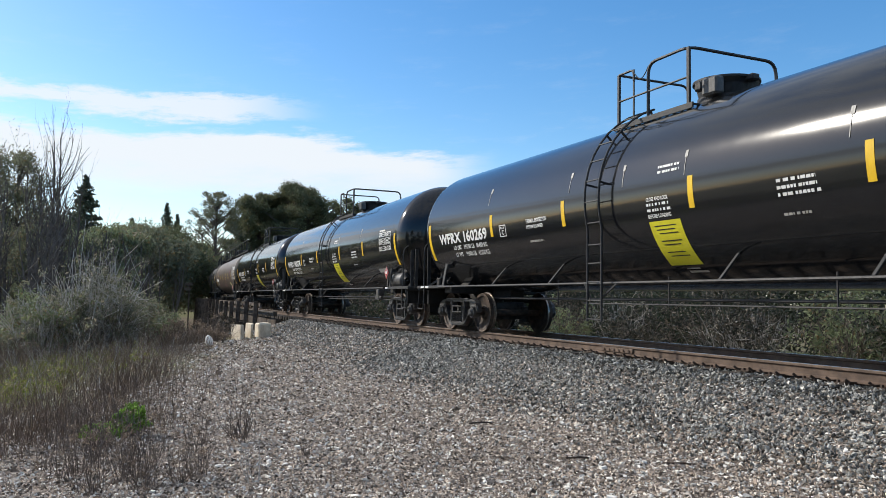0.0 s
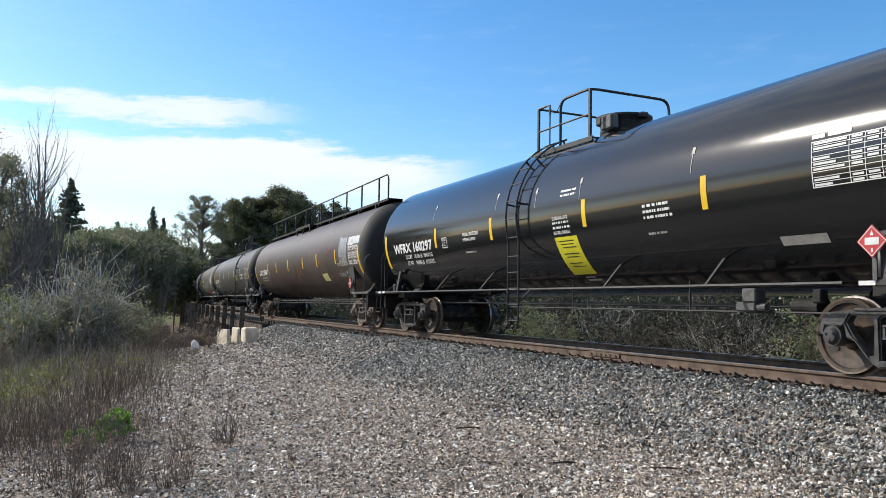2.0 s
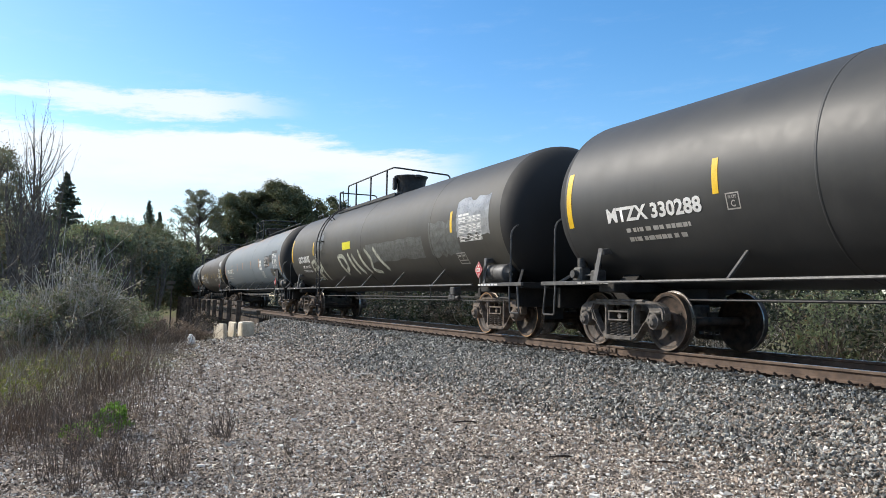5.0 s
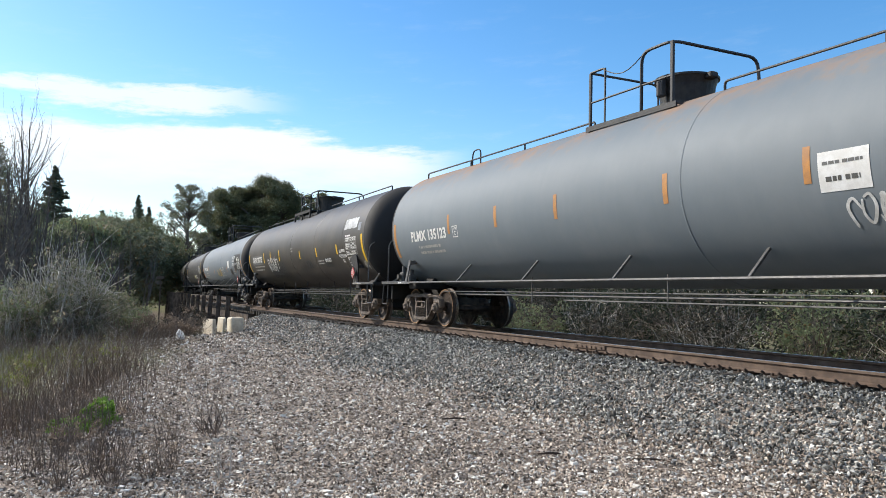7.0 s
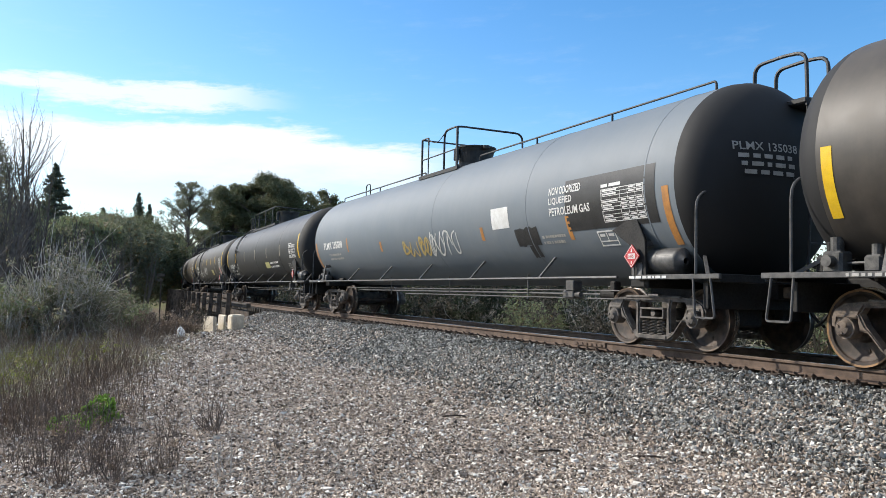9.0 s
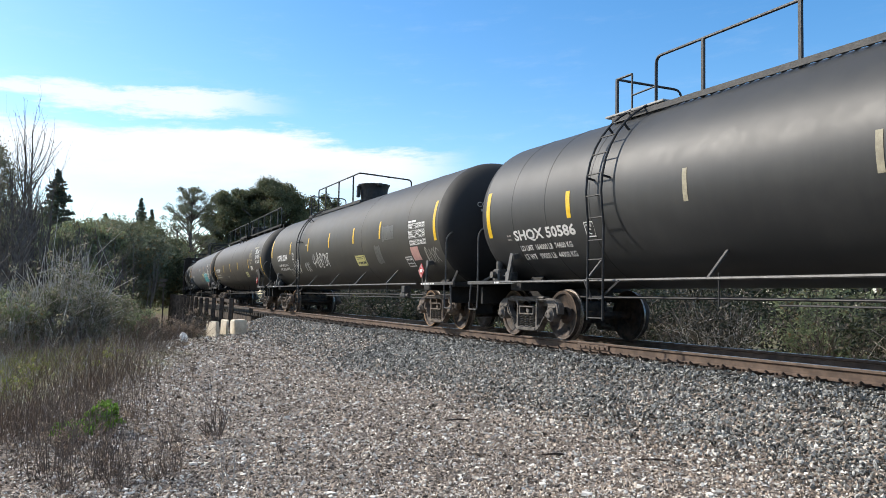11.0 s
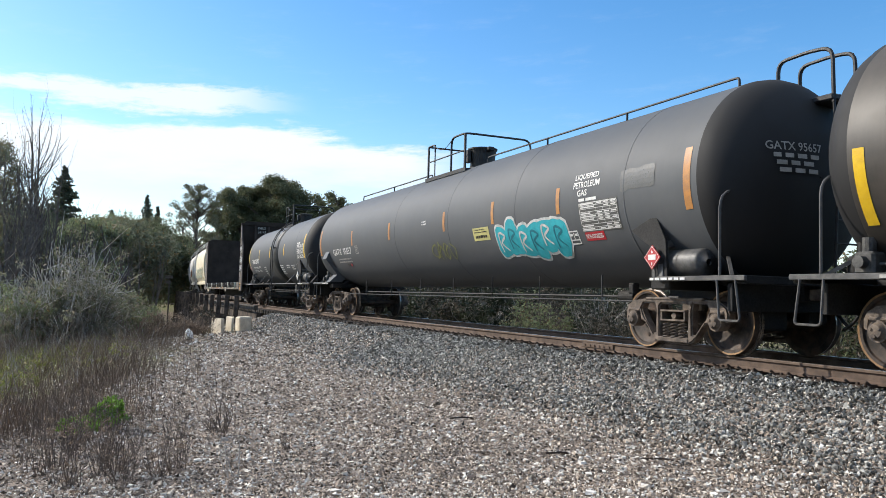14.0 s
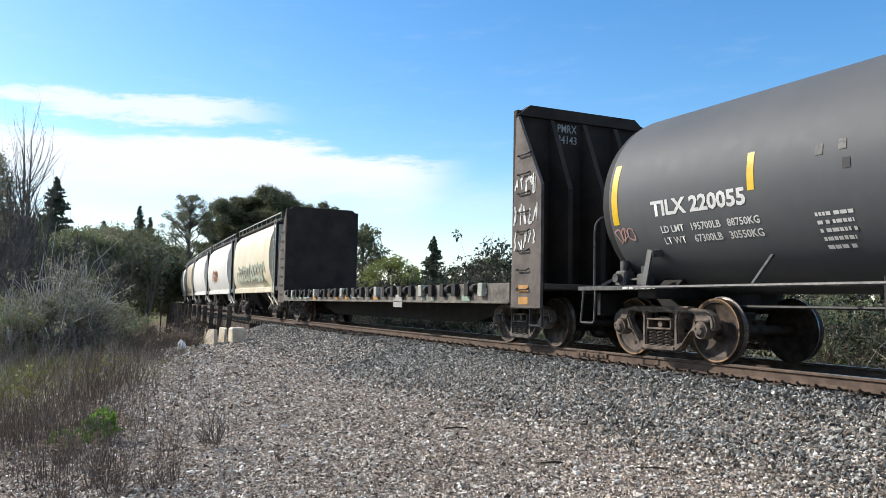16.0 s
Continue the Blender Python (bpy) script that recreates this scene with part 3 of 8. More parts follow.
def make_trestle():
    root = thing("timber_trestle", "dark weathered timber trestle carrying the track over a creek", "bridge", kind="structure")
    rng = random.Random(8)
    for s0 in np.arange(36.5, 104.0, 4.5):
        bm = bmesh.new()
        for lat in (1.75, -1.75):
            beam(bm, beside(s0, lat, -0.50), beside(min(s0 + 4.52, 104.0), lat, -0.50), 0.25, 0.42, bevel=0.02)
        part("stringer", bm, M["timber"], root)
    for i, s in enumerate(np.arange(36.8, 104.0, 3.1)):
        bm = bmesh.new()
        beam(bm, beside(s, 2.3, -0.86), beside(s, -2.3, -0.86), 0.3, 0.3, bevel=0.02)
        part("cap", bm, M["timber"], root)
        for lat, foot in ((2.15, 3.05), (0.7, 0.85), (-0.7, -0.85), (-2.15, -3.05)):
            bm = bmesh.new()
            a, b = beside(s, lat, -0.98), beside(s + rng.uniform(-0.05, 0.05), foot, -4.3)
            rod(bm, [a, a.lerp(b, 0.5), b], rng.uniform(0.14, 0.17), 8)
            part("pile", bm, M["timber"], root)
        # fence-like side: tall posts and a fascia board along the deck's edge
        bm = bmesh.new()
        beam(bm, beside(s, 2.86, -2.9), beside(s, 2.74, 0.50 + rng.uniform(-0.07, 0.05)), 0.14, 0.20, up=(1, 0, 0), bevel=0.015)
        part("post", bm, M["timber"], root)
        bm = bmesh.new()
        beam(bm, beside(s + 0.02, 2.52, 0.36), beside(s + 3.08, 2.52, 0.36 + rng.uniform(-0.03, 0.03)), 0.06, 0.17, bevel=0.008)
        part("fascia_board", bm, M["timber"], root)
        bm = bmesh.new()
        beam(bm, beside(s, 2.5, -0.95), beside(s + 3.0, 2.9, -2.7), 0.08, 0.18, bevel=0.01)
        part("brace", bm, M["timber"], root)
    for s0 in np.arange(36.5, 103.0, 6.0):
        bm = bmesh.new()
        for lat in (1.9, -1.9):
            beam(bm, beside(s0, lat, -0.06), beside(s0 + 6.02, lat, -0.06), 0.2, 0.22, bevel=0.015)
        part("guard_timber", bm, M["tie"], root)
    for i in range(120):
        s = 37.0 + i * 0.56
        ob = part_of("tie", bpy.data.meshes["tie"], M["tie"], root)
        ob.matrix_world = on_line(s)


make_trestle()


BAG_S, BAG_LAT = 25.3, 6.0


def make_blocks():
    """Concrete wing blocks where the trestle begins."""
    rng = random.Random(4)
    for az, d, long_, thick, high, face in ((16.42, 29.9, 0.95, 0.14, 0.54, 128), (15.66, 30.3, 0.62, 0.10, 0.58, 126), (14.62, 30.6, 0.50, 0.50, 0.57, 122)):
        px, py = -math.sin(radians(az)) * d, math.cos(radians(az)) * d
        bm = bmesh.new()
        box(bm, (-long_ / 2, -thick / 2, -0.4), (long_ / 2, thick / 2, high), 0.035)
        for v in bm.verts:
            v.co += Vector((rng.uniform(-0.02, 0.02) - 0.30 * max(0, v.co.z) * (thick < 0.14), rng.uniform(-0.02, 0.02), rng.uniform(-0.03, 0.03)))
        me = bpy.data.meshes.new("concrete_block")
        bm.to_mesh(me)
        bm.free()
        me.materials.append(M["concrete"])
        ob = tagged(new("concrete_block", me), "weathered pale concrete block at the end of the trestle", "block", group="concrete blocks by the trestle")
        ob.matrix_world = pose(px, py, LOT_Z - 0.02, 0, 0, face)
    bm = bmesh.new()
    bmesh.ops.create_icosphere(bm, subdivisions=3, radius=0.12)
    for v in bm.verts:
        v.co *= 1 + 0.30 * noise.noise(v.co * 9) + 0.25 * noise.noise(v.co * 22)
        v.co.z *= 1.45
    me = bpy.data.meshes.new("plastic_bag")
    bm.to_mesh(me)
    bm.free()
    me.materials.append(M["white_plastic"])
    me.shade_smooth()
    p = beside(BAG_S, BAG_LAT)
    ob = tagged(new("plastic_bag", me), "crumpled white plastic bag lying at the weeds' edge", "bag")
    ob.matrix_world = pose(p.x, p.y, spot_z(p.x, p.y) + 0.12)
    bm = bmesh.new()
    bmesh.ops.create_icosphere(bm, subdivisions=4, radius=0.30)
    for v in bm.verts:
        v.co *= 1 + 0.22 * noise.noise(v.co * 4) + 0.10 * noise.noise(v.co * 11)
        v.co.x *= 1.25
    me = bpy.data.meshes.new("white_sack")
    bm.to_mesh(me)
    bm.free()
    me.materials.append(M["sack"])
    ob = tagged(new("white_sack", me), "bulky white plastic sack lying behind the track", "sack")
    ob.matrix_world = pose(0.55, 31.0, spot_z(0.55, 31.0) + 0.20)
    # a dark box beside the blocks
    bm = bmesh.new()
    box(bm, (-0.5, -0.4, -0.1), (0.5, 0.4, 0.42), 0.03)
    me = bpy.data.meshes.new("timber_baulk")
    bm.to_mesh(me)
    bm.free()
    me.materials.append(M["timber"])
    p = beside(36.2, 2.3)
    ob = tagged(new("timber_baulk", me), "dark timber baulk beside the concrete blocks", "timber")
    ob.matrix_world = pose(p.x, p.y, spot_z(p.x, p.y), 0, 0, 20)


make_blocks()


# ---- railway trucks ----
def coil(bm, center, radius, z0, z1, turns, wire=0.016):
    n = int(turns * 10)
    rod(bm, [(center[0] + radius * math.cos(k * 0.6283), center[1] + radius * math.sin(k * 0.6283), z0 + (z1 - z0) * k / n) for k in range(n + 1)], wire, 4)


def build_side_frame(bm):
    """Cast side frame in its own plane: x along, z up, y its thickness."""
    half = [(0.55, 0.775), (0.93, 0.740), (1.06, 0.67), (1.10, 0.58), (1.10, 0.48), (1.03, 0.45), (1.01, 0.57), (0.77, 0.57), (0.75, 0.43), (0.64, 0.41), (0.42, 0.16), (0.34, 0.12)]
    outer = half + [(-x, z) for x, z in reversed(half)]
    window = [(0.385, 0.60), (0.415, 0.70), (0.68, 0.70), (0.735, 0.62), (0.665, 0.49), (0.46, 0.245), (0.395, 0.26)]
    loops = [outer, window, [(-x, z) for x, z in window], [(-0.30, 0.205), (0.30, 0.205), (0.31, 0.66), (0.27, 0.695), (-0.27, 0.695), (-0.31, 0.66)]]
    edges = []
    for loop in loops:
        vs = [bm.verts.new((x, -0.06, z)) for x, z in loop]
        edges += [bm.edges.new((a, b)) for a, b in zip(vs, vs[1:] + vs[:1])]
    rim = list(edges)
    bmesh.ops.triangle_fill(bm, edges=edges, use_beauty=True)
    made = bmesh.ops.extrude_face_region(bm, geom=list(bm.faces))
    moved = {v for v in made["geom"] if isinstance(v, bmesh.types.BMVert)}
    for v in moved:
        v.co.y = 0.07
    front = [e for e in bm.edges if e.verts[0] in moved and e.verts[1] in moved and len(e.link_faces) == 2 and e.calc_face_angle(0) > 0.6]
    bmesh.ops.bevel(bm, geom=front, offset=0.022, segments=2, affect="EDGES")
    # spring seat, wear plates and the lip over the bearings
    box(bm, (-0.33, -0.075, 0.125), (0.33, 0.085, 0.20), 0.015)
    for sx in (-1, 1):
        box(bm, (sx * 0.889 - 0.14, -0.07, 0.565), (sx * 0.889 + 0.14, 0.085, 0.625), 0.02)
    box(bm, (-0.62, -0.05, 0.745), (0.62, 0.085, 0.79), 0.015)


def build_cap(bm):
    disc(bm, (0, -0.10, 0), (0, 1, 0), 0.125, 0.17, 20)
    disc(bm, (0, 0.07, 0), (0, 1, 0), 0.105, 0.05, 20, 0.075)
    for k in range(3):
        a = 2.094 * k + 0.5
        disc(bm, (0.055 * math.cos(a), 0.115, 0.055 * math.sin(a)), (0, 1, 0), 0.017, 0.02, 6)


def build_wheelset(bm):
    """Two flanged wheels on an axle, turning about y."""
    for sy in (-1, 1):
        prof = [(0.83, 0.428), (0.835, 0.452), (0.75, 0.457), (0.715, 0.460), (0.712, 0.482), (0.690, 0.484), (0.688, 0.40), (0.72, 0.36), (0.735, 0.17), (0.69, 0.14), (0.69, 0.09)]
        outer = [(0.83, 0.428), (0.825, 0.395), (0.80, 0.38), (0.765, 0.30), (0.755, 0.17), (0.80, 0.14), (0.80, 0.085)]
        first = len(bm.faces)
        lathe(bm, [(sy * u, r) for u, r in prof], "y", 40)
        bm.faces.ensure_lookup_table()
        k = 40
        for i, f in enumerate(bm.faces[first:]):
            if i // k in (2, 3, 4):
                f.material_index = 1
            elif i // k == 0:
                f.material_index = 2
        lathe(bm, [(sy * u, r) for u, r in outer], "y", 40)
    lathe(bm, [(-1.08, 0.075), (1.08, 0.075)], "y", 16, caps=True)
    # lugs on the plate, so that it is seen to turn
    for sy in (-1, 1):
        for a in (0.4, 2.5):
            disc(bm, (0.26 * math.cos(a), sy * 0.735, 0.26 * math.sin(a)), (0, sy, 0), 0.03, 0.04, 8)


def shade(me, flat_angle=35):
    """Smooth shading with sharp edges past an angle."""
    me.shade_smooth()
    bm = bmesh.new()
    bm.from_mesh(me)
    for e in bm.edges:
        if len(e.link_faces) == 2 and e.calc_face_angle(0) > radians(flat_angle):
            e.smooth = False
    bm.to_mesh(me)
    bm.free()
    return me


ME = {}
ME["side_frame"] = mesh_of("side_frame", build_side_frame)
ME["bearing_cap"] = shade(mesh_of("bearing_cap", build_cap))
ME["wheelset"] = shade(mesh_of("wheelset", build_wheelset))
ME["spring"] = mesh_of("spring", lambda bm: coil(bm, (0, 0), 0.056, 0.20, 0.43, 5, 0.013))


def build_bolster(bm):
    box(bm, (-0.24, -0.7, 0.45), (0.24, 0.7, 0.72), 0.03)
    disc(bm, (0, 0, 0.70), (0, 0, 1), 0.2, 0.1, 16)


ME["bolster"] = mesh_of("bolster", build_bolster)


def build_bolster_end(bm):
    """Open box of the bolster's end, seen over the springs."""
    for z in (0.435, 0.575):
        box(bm, (-0.27, 0.6, z), (0.27, 1.09, z + 0.03), 0.008)
    for x in (-0.25, 0.25):
        box(bm, (x - 0.018, 0.6, 0.46), (x + 0.018, 1.08, 0.58), 0.005)
    disc(bm, (0.02, 0.6, 0.52), (0, 1, 0), 0.05, 0.44, 12)


ME["bolster_end"] = mesh_of("bolster_end", build_bolster_end)


def build_brake_beam(bm):
    for sx in (-1, 1):
        beam(bm, (sx * 0.40, -0.75, 0.33), (sx * 0.40, 0.75, 0.33), 0.07, 0.09, bevel=0.01)
        for sy in (-1, 1):
            box(bm, (sx * 0.40 - 0.035, sy * 0.72 - 0.05, 0.24), (sx * 0.40 + 0.045, sy * 0.72 + 0.05, 0.50), 0.01)


ME["brake_beam"] = mesh_of("brake_beam", build_brake_beam)
WHEELSETS = []


def make_truck(car, x, mat, wheel_mat):
    """A three-piece truck under a car, with its wheelsets."""
    root = new("truck")
    root.parent = car
    root.location = (x, 0, 0)
    for sy in (-1, 1):
        f = part_of("side_frame", ME["side_frame"], None, root)
        f.location = (0, sy * 1.0, 0)
        f.rotation_euler = (0, 0, 0 if sy > 0 else math.pi)
        for sx in (-1, 1):
            c = part_of("bearing_cap", ME["bearing_cap"], None, root)
            c.location = (sx * 0.889, sy * 1.04, 0.457)
            c.rotation_euler = (0, 0, 0 if sy > 0 else math.pi)
        c = part_of("bolster_end", ME["bolster_end"], None, root)
        c.rotation_euler = (0, 0, 0 if sy > 0 else math.pi)
        for dx in (-0.17, 0.0, 0.17):
            c = part_of("spring", ME["spring"], None, root)
            c.location = (dx, sy * 1.03, 0)
    part_of("bolster", ME["bolster"], None, root)
    part_of("brake_beam", ME["brake_beam"], None, root)
    for ob in root.children:
        ob.material_slots[0].link = "OBJECT"
        ob.material_slots[0].material = mat
    for sx in (-1, 1):
        w = part_of("wheelset", ME["wheelset"], None, root)
        w.location = (sx * 0.889, 0, 0.457)
        for slot, m in zip(w.material_slots, (wheel_mat, M["tread"], M["rim_rust"] if mat == M["truck_rust"] else M["rim"])):
            slot.link = "OBJECT"
            slot.material = m
        WHEELSETS.append((w, sx * 0.889))
    return root


for key in ("side_frame", "bearing_cap", "bolster", "bolster_end", "brake_beam", "spring"):
    ME[key].materials.append(M["truck"])
ME["wheelset"].materials.append(M["wheel"])
ME["wheelset"].materials.append(M["tread"])
ME["wheelset"].materials.append(M["rim"])

# ---- cars ----
RIM_GAP = 2.29
CARS = []          # (car, s of its middle at the start, half its truck spacing)


def build_coupler(bm):
    beam(bm, (-0.75, 0, 0.87), (0.08, 0, 0.87), 0.14, 0.16, bevel=0.02)
    box(bm, (-0.02, -0.17, 0.72), (0.24, 0.13, 1.02), 0.05)
    box(bm, (0.16, 0.03, 0.74), (0.33, 0.16, 1.0), 0.03)


ME["coupler"] = mesh_of("coupler", build_coupler)
ME["coupler"].materials.append(M["truck_rust"])


def flip(end):
    """Pose that turns an end's parts to the front (-1) or rear (+1)."""
    return pose(0, 0, 0, 0, 0, 0 if end > 0 else 180)


class Skin:
    """The side of a tank as a sheet: x along the car and height z on the camera's side."""

    def __init__(self, car, radius, mid):
        self.car, self.r, self.mid = car, radius, mid

    def angle(self, z):
        return math.asin(max(-1, min(1, (z - self.mid) / self.r)))

    def at(self, x, a, out=0.005):
        r = self.r + out
        return Vector((x, r * math.cos(a), self.mid + r * math.sin(a)))

    def patch(self, name, x0, x1, z0, z1, mat, out=0.005, label="", skew=0.0):
        """A sheet laid on the tank between x0 > x1 and z0 < z1."""
        a0, a1 = self.angle(z0), self.angle(z1)
        n = max(1, int(abs(a1 - a0) / 0.06))
        bm = bmesh.new()
        rows = []
        for i in range(n + 1):
            a = a0 + (a1 - a0) * i / n
            rows.append([bm.verts.new(self.at(x + skew * (i / n - 0.5), a, out)) for x in (x0, x1)])
        for p, q in zip(rows, rows[1:]):
            bm.faces.new((p[0], p[1], q[1], q[0]))
        return part(name, bm, mat, self.car, label, smooth=True)

    def quads(self, name, rects, mat, out=0.006, label=""):
        """Several small bars as one painted part: (x0, x1, z0, z1)."""
        bm = bmesh.new()
        for x0, x1, z0, z1 in rects:
            a0, a1 = self.angle(z0), self.angle(z1)
            n = max(1, int(abs(a1 - a0) / 0.08))
            for i in range(n):
                b0, b1 = a0 + (a1 - a0) * i / n, a0 + (a1 - a0) * (i + 1) / n
                bm.faces.new([bm.verts.new(self.at(x, a, out)) for x, a in ((x0, b0), (x1, b0), (x1, b1), (x0, b1))])
        ob = part(name, bm, mat, self.car, label)
        return tagged(ob, kind="stuff") if len(rects) > 1 else ob

    def words(self, text, x0, x1, z0, z1, mat, out=0.007, bold=0.022):
        """Lettering that fills the box x0..x1 (x falls as one reads) by z0..z1."""
        me = lettering(text, bold)
        co = np.empty(len(me.vertices) * 3, np.float32)
        me.vertices.foreach_get("co", co)
        co = co.reshape(-1, 3)
        lo, hi = co.min(0), co.max(0)
        u, v = (co[:, 0] - lo[0]) / (hi[0] - lo[0]), (co[:, 1] - lo[1]) / (hi[1] - lo[1])
        a0, a1 = self.angle(z0), self.angle(z1)
        a = a0 + (a1 - a0) * v
        r = self.r + out
        new_co = np.column_stack([x0 + (x1 - x0) * u, r * np.cos(a), self.mid + r * np.sin(a)])
        me.vertices.foreach_set("co", new_co.astype(np.float32).ravel())
        me.update()
        return tagged(part_of("lettering", me, mat, self.car), kind="stuff")

    def strokes(self, name, paths, width, mat, out=0.008, label=""):
        """Sprayed lines: paths of (x, z)."""
        bm = bmesh.new()
        for path in paths:
            pts = [(x, self.angle(z)) for x, z in path]
            fine = []
            for i in range(len(pts) - 1):
                p0, p1, p2, p3 = pts[max(i - 1, 0)], pts[i], pts[i + 1], pts[min(i + 2, len(pts) - 1)]
                for k in range(5):
                    t = k / 5
                    fine.append(tuple(0.5 * (2 * b + (c - a) * t + (2 * a - 5 * b + 4 * c - d) * t * t + (3 * b - a - 3 * c + d) * t ** 3) for a, b, c, d in zip(p0, p1, p2, p3)))
            fine.append(pts[-1])
            prev = None
            for i, (x, a) in enumerate(fine):
                x2, a2 = fine[min(i + 1, len(fine) - 1)]
                x1, a1 = fine[max(i - 1, 0)]
                dx, da = x2 - x1, (a2 - a1) * self.r
                n = math.hypot(dx, da) or 1.0
                w = width * (0.35 + 0.65 * math.sin(math.pi * min(1, max(0.0, (i + 1) / (len(fine) + 1)))) ** 0.5) / 2
                ox, oa = -da / n * w, dx / n * w / self.r
                q = (bm.verts.new(self.at(x + ox, a + oa, out)), bm.verts.new(self.at(x - ox, a - oa, out)))
                if prev:
                    bm.faces.new((prev[0], prev[1], q[1], q[0]))
                prev = q
        return part(name, bm, mat, self.car, label)


def lettering(text, bold):
    cu = bpy.data.curves.new("text", "FONT")
    cu.body, cu.size, cu.resolution_u, cu.offset = text, 1.0, 2, bold
    ob = new("text", cu)
    me = bpy.data.meshes.new_from_object(ob)
    bpy.data.objects.remove(ob)
    bpy.data.curves.remove(cu)
    me.materials.clear()
    me.name = "lettering"
    return me


def make_tank_car(front, rear, label, paint, head=None, radius=1.51, mid=2.47, truck_in=0.95, pipe="pipe_grey", sill=True, truck="truck", wheel="wheel", seams=(0.3, 0.55, 0.8), reservoir=True, braces=(5.45, 2.72, 0.0, -2.72, -5.45), pipes=1, boxed=False):
    """One tank car. front and rear: s of its coupler faces at the start."""
    car = thing("tank_car", label, "tank car", group="tank cars of the train")
    mid_s, length = (front + rear) / 2, rear - front
    h = (length - RIM_GAP) / 2                       # half length of the straight shell
    tc = h - truck_in
    CARS.append((car, mid_s, tc))
    top = mid + radius
    P_ = M[pipe]
    # shell and heads
    bm = bmesh.new()
    n = 12
    lathe(bm, [(-h + 2 * h * i / n, radius) for i in range(n + 1)], "x", 72, (0, 0, mid))
    shell = part("tank_shell", bm, paint, car, smooth=True)
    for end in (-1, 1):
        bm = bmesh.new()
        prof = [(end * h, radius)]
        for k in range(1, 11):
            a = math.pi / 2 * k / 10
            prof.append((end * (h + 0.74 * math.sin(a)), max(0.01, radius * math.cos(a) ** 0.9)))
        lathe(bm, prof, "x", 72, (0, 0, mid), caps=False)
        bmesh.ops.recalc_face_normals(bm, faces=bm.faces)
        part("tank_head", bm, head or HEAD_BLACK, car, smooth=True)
    for f in seams:
        bm = bmesh.new()
        x = h - 2 * h * f
        lathe(bm, [(x - 0.02, radius + 0.0005), (x - 0.012, radius + 0.006), (x + 0.012, radius + 0.006), (x + 0.02, radius + 0.0005)], "x", 72, (0, 0, mid))
        part("weld_seam", bm, paint, car, smooth=True)
    # stub sills, bolsters, platforms at both ends
    for end in (-1, 1):
        E = flip(end)
        bm = bmesh.new()
        box(bm, (tc - 1.1, -0.19, 0.76), (h + 0.62, 0.19, 1.06), 0.02)
        beam(bm, (tc, -1.32, 0.98), (tc, 1.32, 0.98), 0.42, 0.16, bevel=0.02)
        for sy in (-1, 1):
            beam(bm, (tc, sy * 0.95, 0.98), (tc, sy * 0.70, 1.22), 0.42, 0.10, bevel=0.01)
        box(bm, (h + 0.62, -1.42, 0.98), (h + 0.80, 1.42, 1.09), 0.01)
        bm.transform(E)
        part("stub_sill", bm, M["frame_black"], car)
        for sy in (-1, 1):
            bm = bmesh.new()
            box(bm, (h - 0.95, sy * 1.44 - 0.025, 1.02), (h + 0.82, sy * 1.44 + 0.025, 1.09), 0.008)
            bm.transform(E)
            part("platform_edge", bm, P_, car)
            bm = bmesh.new()
            box(bm, (h - 0.9, min(sy * 0.66, sy * 1.415), 1.06), (h + 0.8, max(sy * 0.66, sy * 1.415), 1.082), 0.004)
            bm.transform(E)
            part("platform", bm, M["frame_black"], car)
            # corner grab iron, bent over towards the tank
            bm = bmesh.new()
            rod(bm, rounded([(h + 0.38, sy * 1.45, 1.08), (h + 0.38, sy * 1.45, 2.20), (h + 0.36, sy * 0.95, 2.30)], 0.22), 0.019)
            bm.transform(E)
            part("grab_iron", bm, P_, car)
            # sill step
            bm = bmesh.new()
            rod(bm, rounded([(h + 0.66, sy * 1.46, 1.03), (h + 0.74, sy * 1.46, 0.50), (h + 0.38, sy * 1.46, 0.50), (h + 0.34, sy * 1.46, 1.03)], 0.05, 3), 0.017)
            bm.transform(E)
            part("sill_step", bm, P_, car)
            # bracket from the platform up to the shell
            if not (boxed and end > 0):
                bm = bmesh.new()
                beam(bm, (h - 0.80, sy * 1.43, 1.08), (h - 0.86, sy * 1.36, 1.62), 0.11, 0.03, up=(0, 1, 0), bevel=0.004)
                beam(bm, (h - 0.86, sy * 1.37, 1.55), (h - 0.86, sy * 1.12, 1.60), 0.15, 0.10, bevel=0.01)
                bm.transform(E)
                part("corner_bracket", bm, P_, car)
            bm = bmesh.new()
            beam(bm, (h + 0.45, sy * 1.3, 1.08), (h - 0.05, sy * 0.9, 1.45), 0.045, 0.045)
            bm.transform(E)
            part("head_brace", bm, P_, car)
        c = part_of("coupler", ME["coupler"], None, car)
        c.matrix_basis = E @ pose(h + RIM_GAP / 2 - 0.18, 0, 0)
        # brake hose
        bm = bmesh.new()
        rod(bm, rounded([(h + 0.6, 0.35, 0.78), (h + 0.85, 0.3, 0.5), (h + 1.12, 0.12, 0.42)], 0.25), 0.022)
        bm.transform(E)
        part("air_hose", bm, M["frame_black"], car)
        bm = bmesh.new()
        box(bm, (h + 0.42, -1.36, 0.62), (h + 0.52, 1.30, 0.99), 0.01)
        box(bm, (tc + 1.05, -0.75, 0.36), (h + 0.40, -0.22, 0.90), 0.03)
        box(bm, (tc + 1.15, 0.20, 0.45), (h + 0.35, 0.62, 0.84), 0.03)
        for y in (-0.5, 0.45):
            rod(bm, [(tc - 0.6, y, 0.42), (h + 0.35, y, 0.55)], 0.025, 6)
        bm.transform(E)
        part("brake_rigging", bm, M["frame_black"], car)
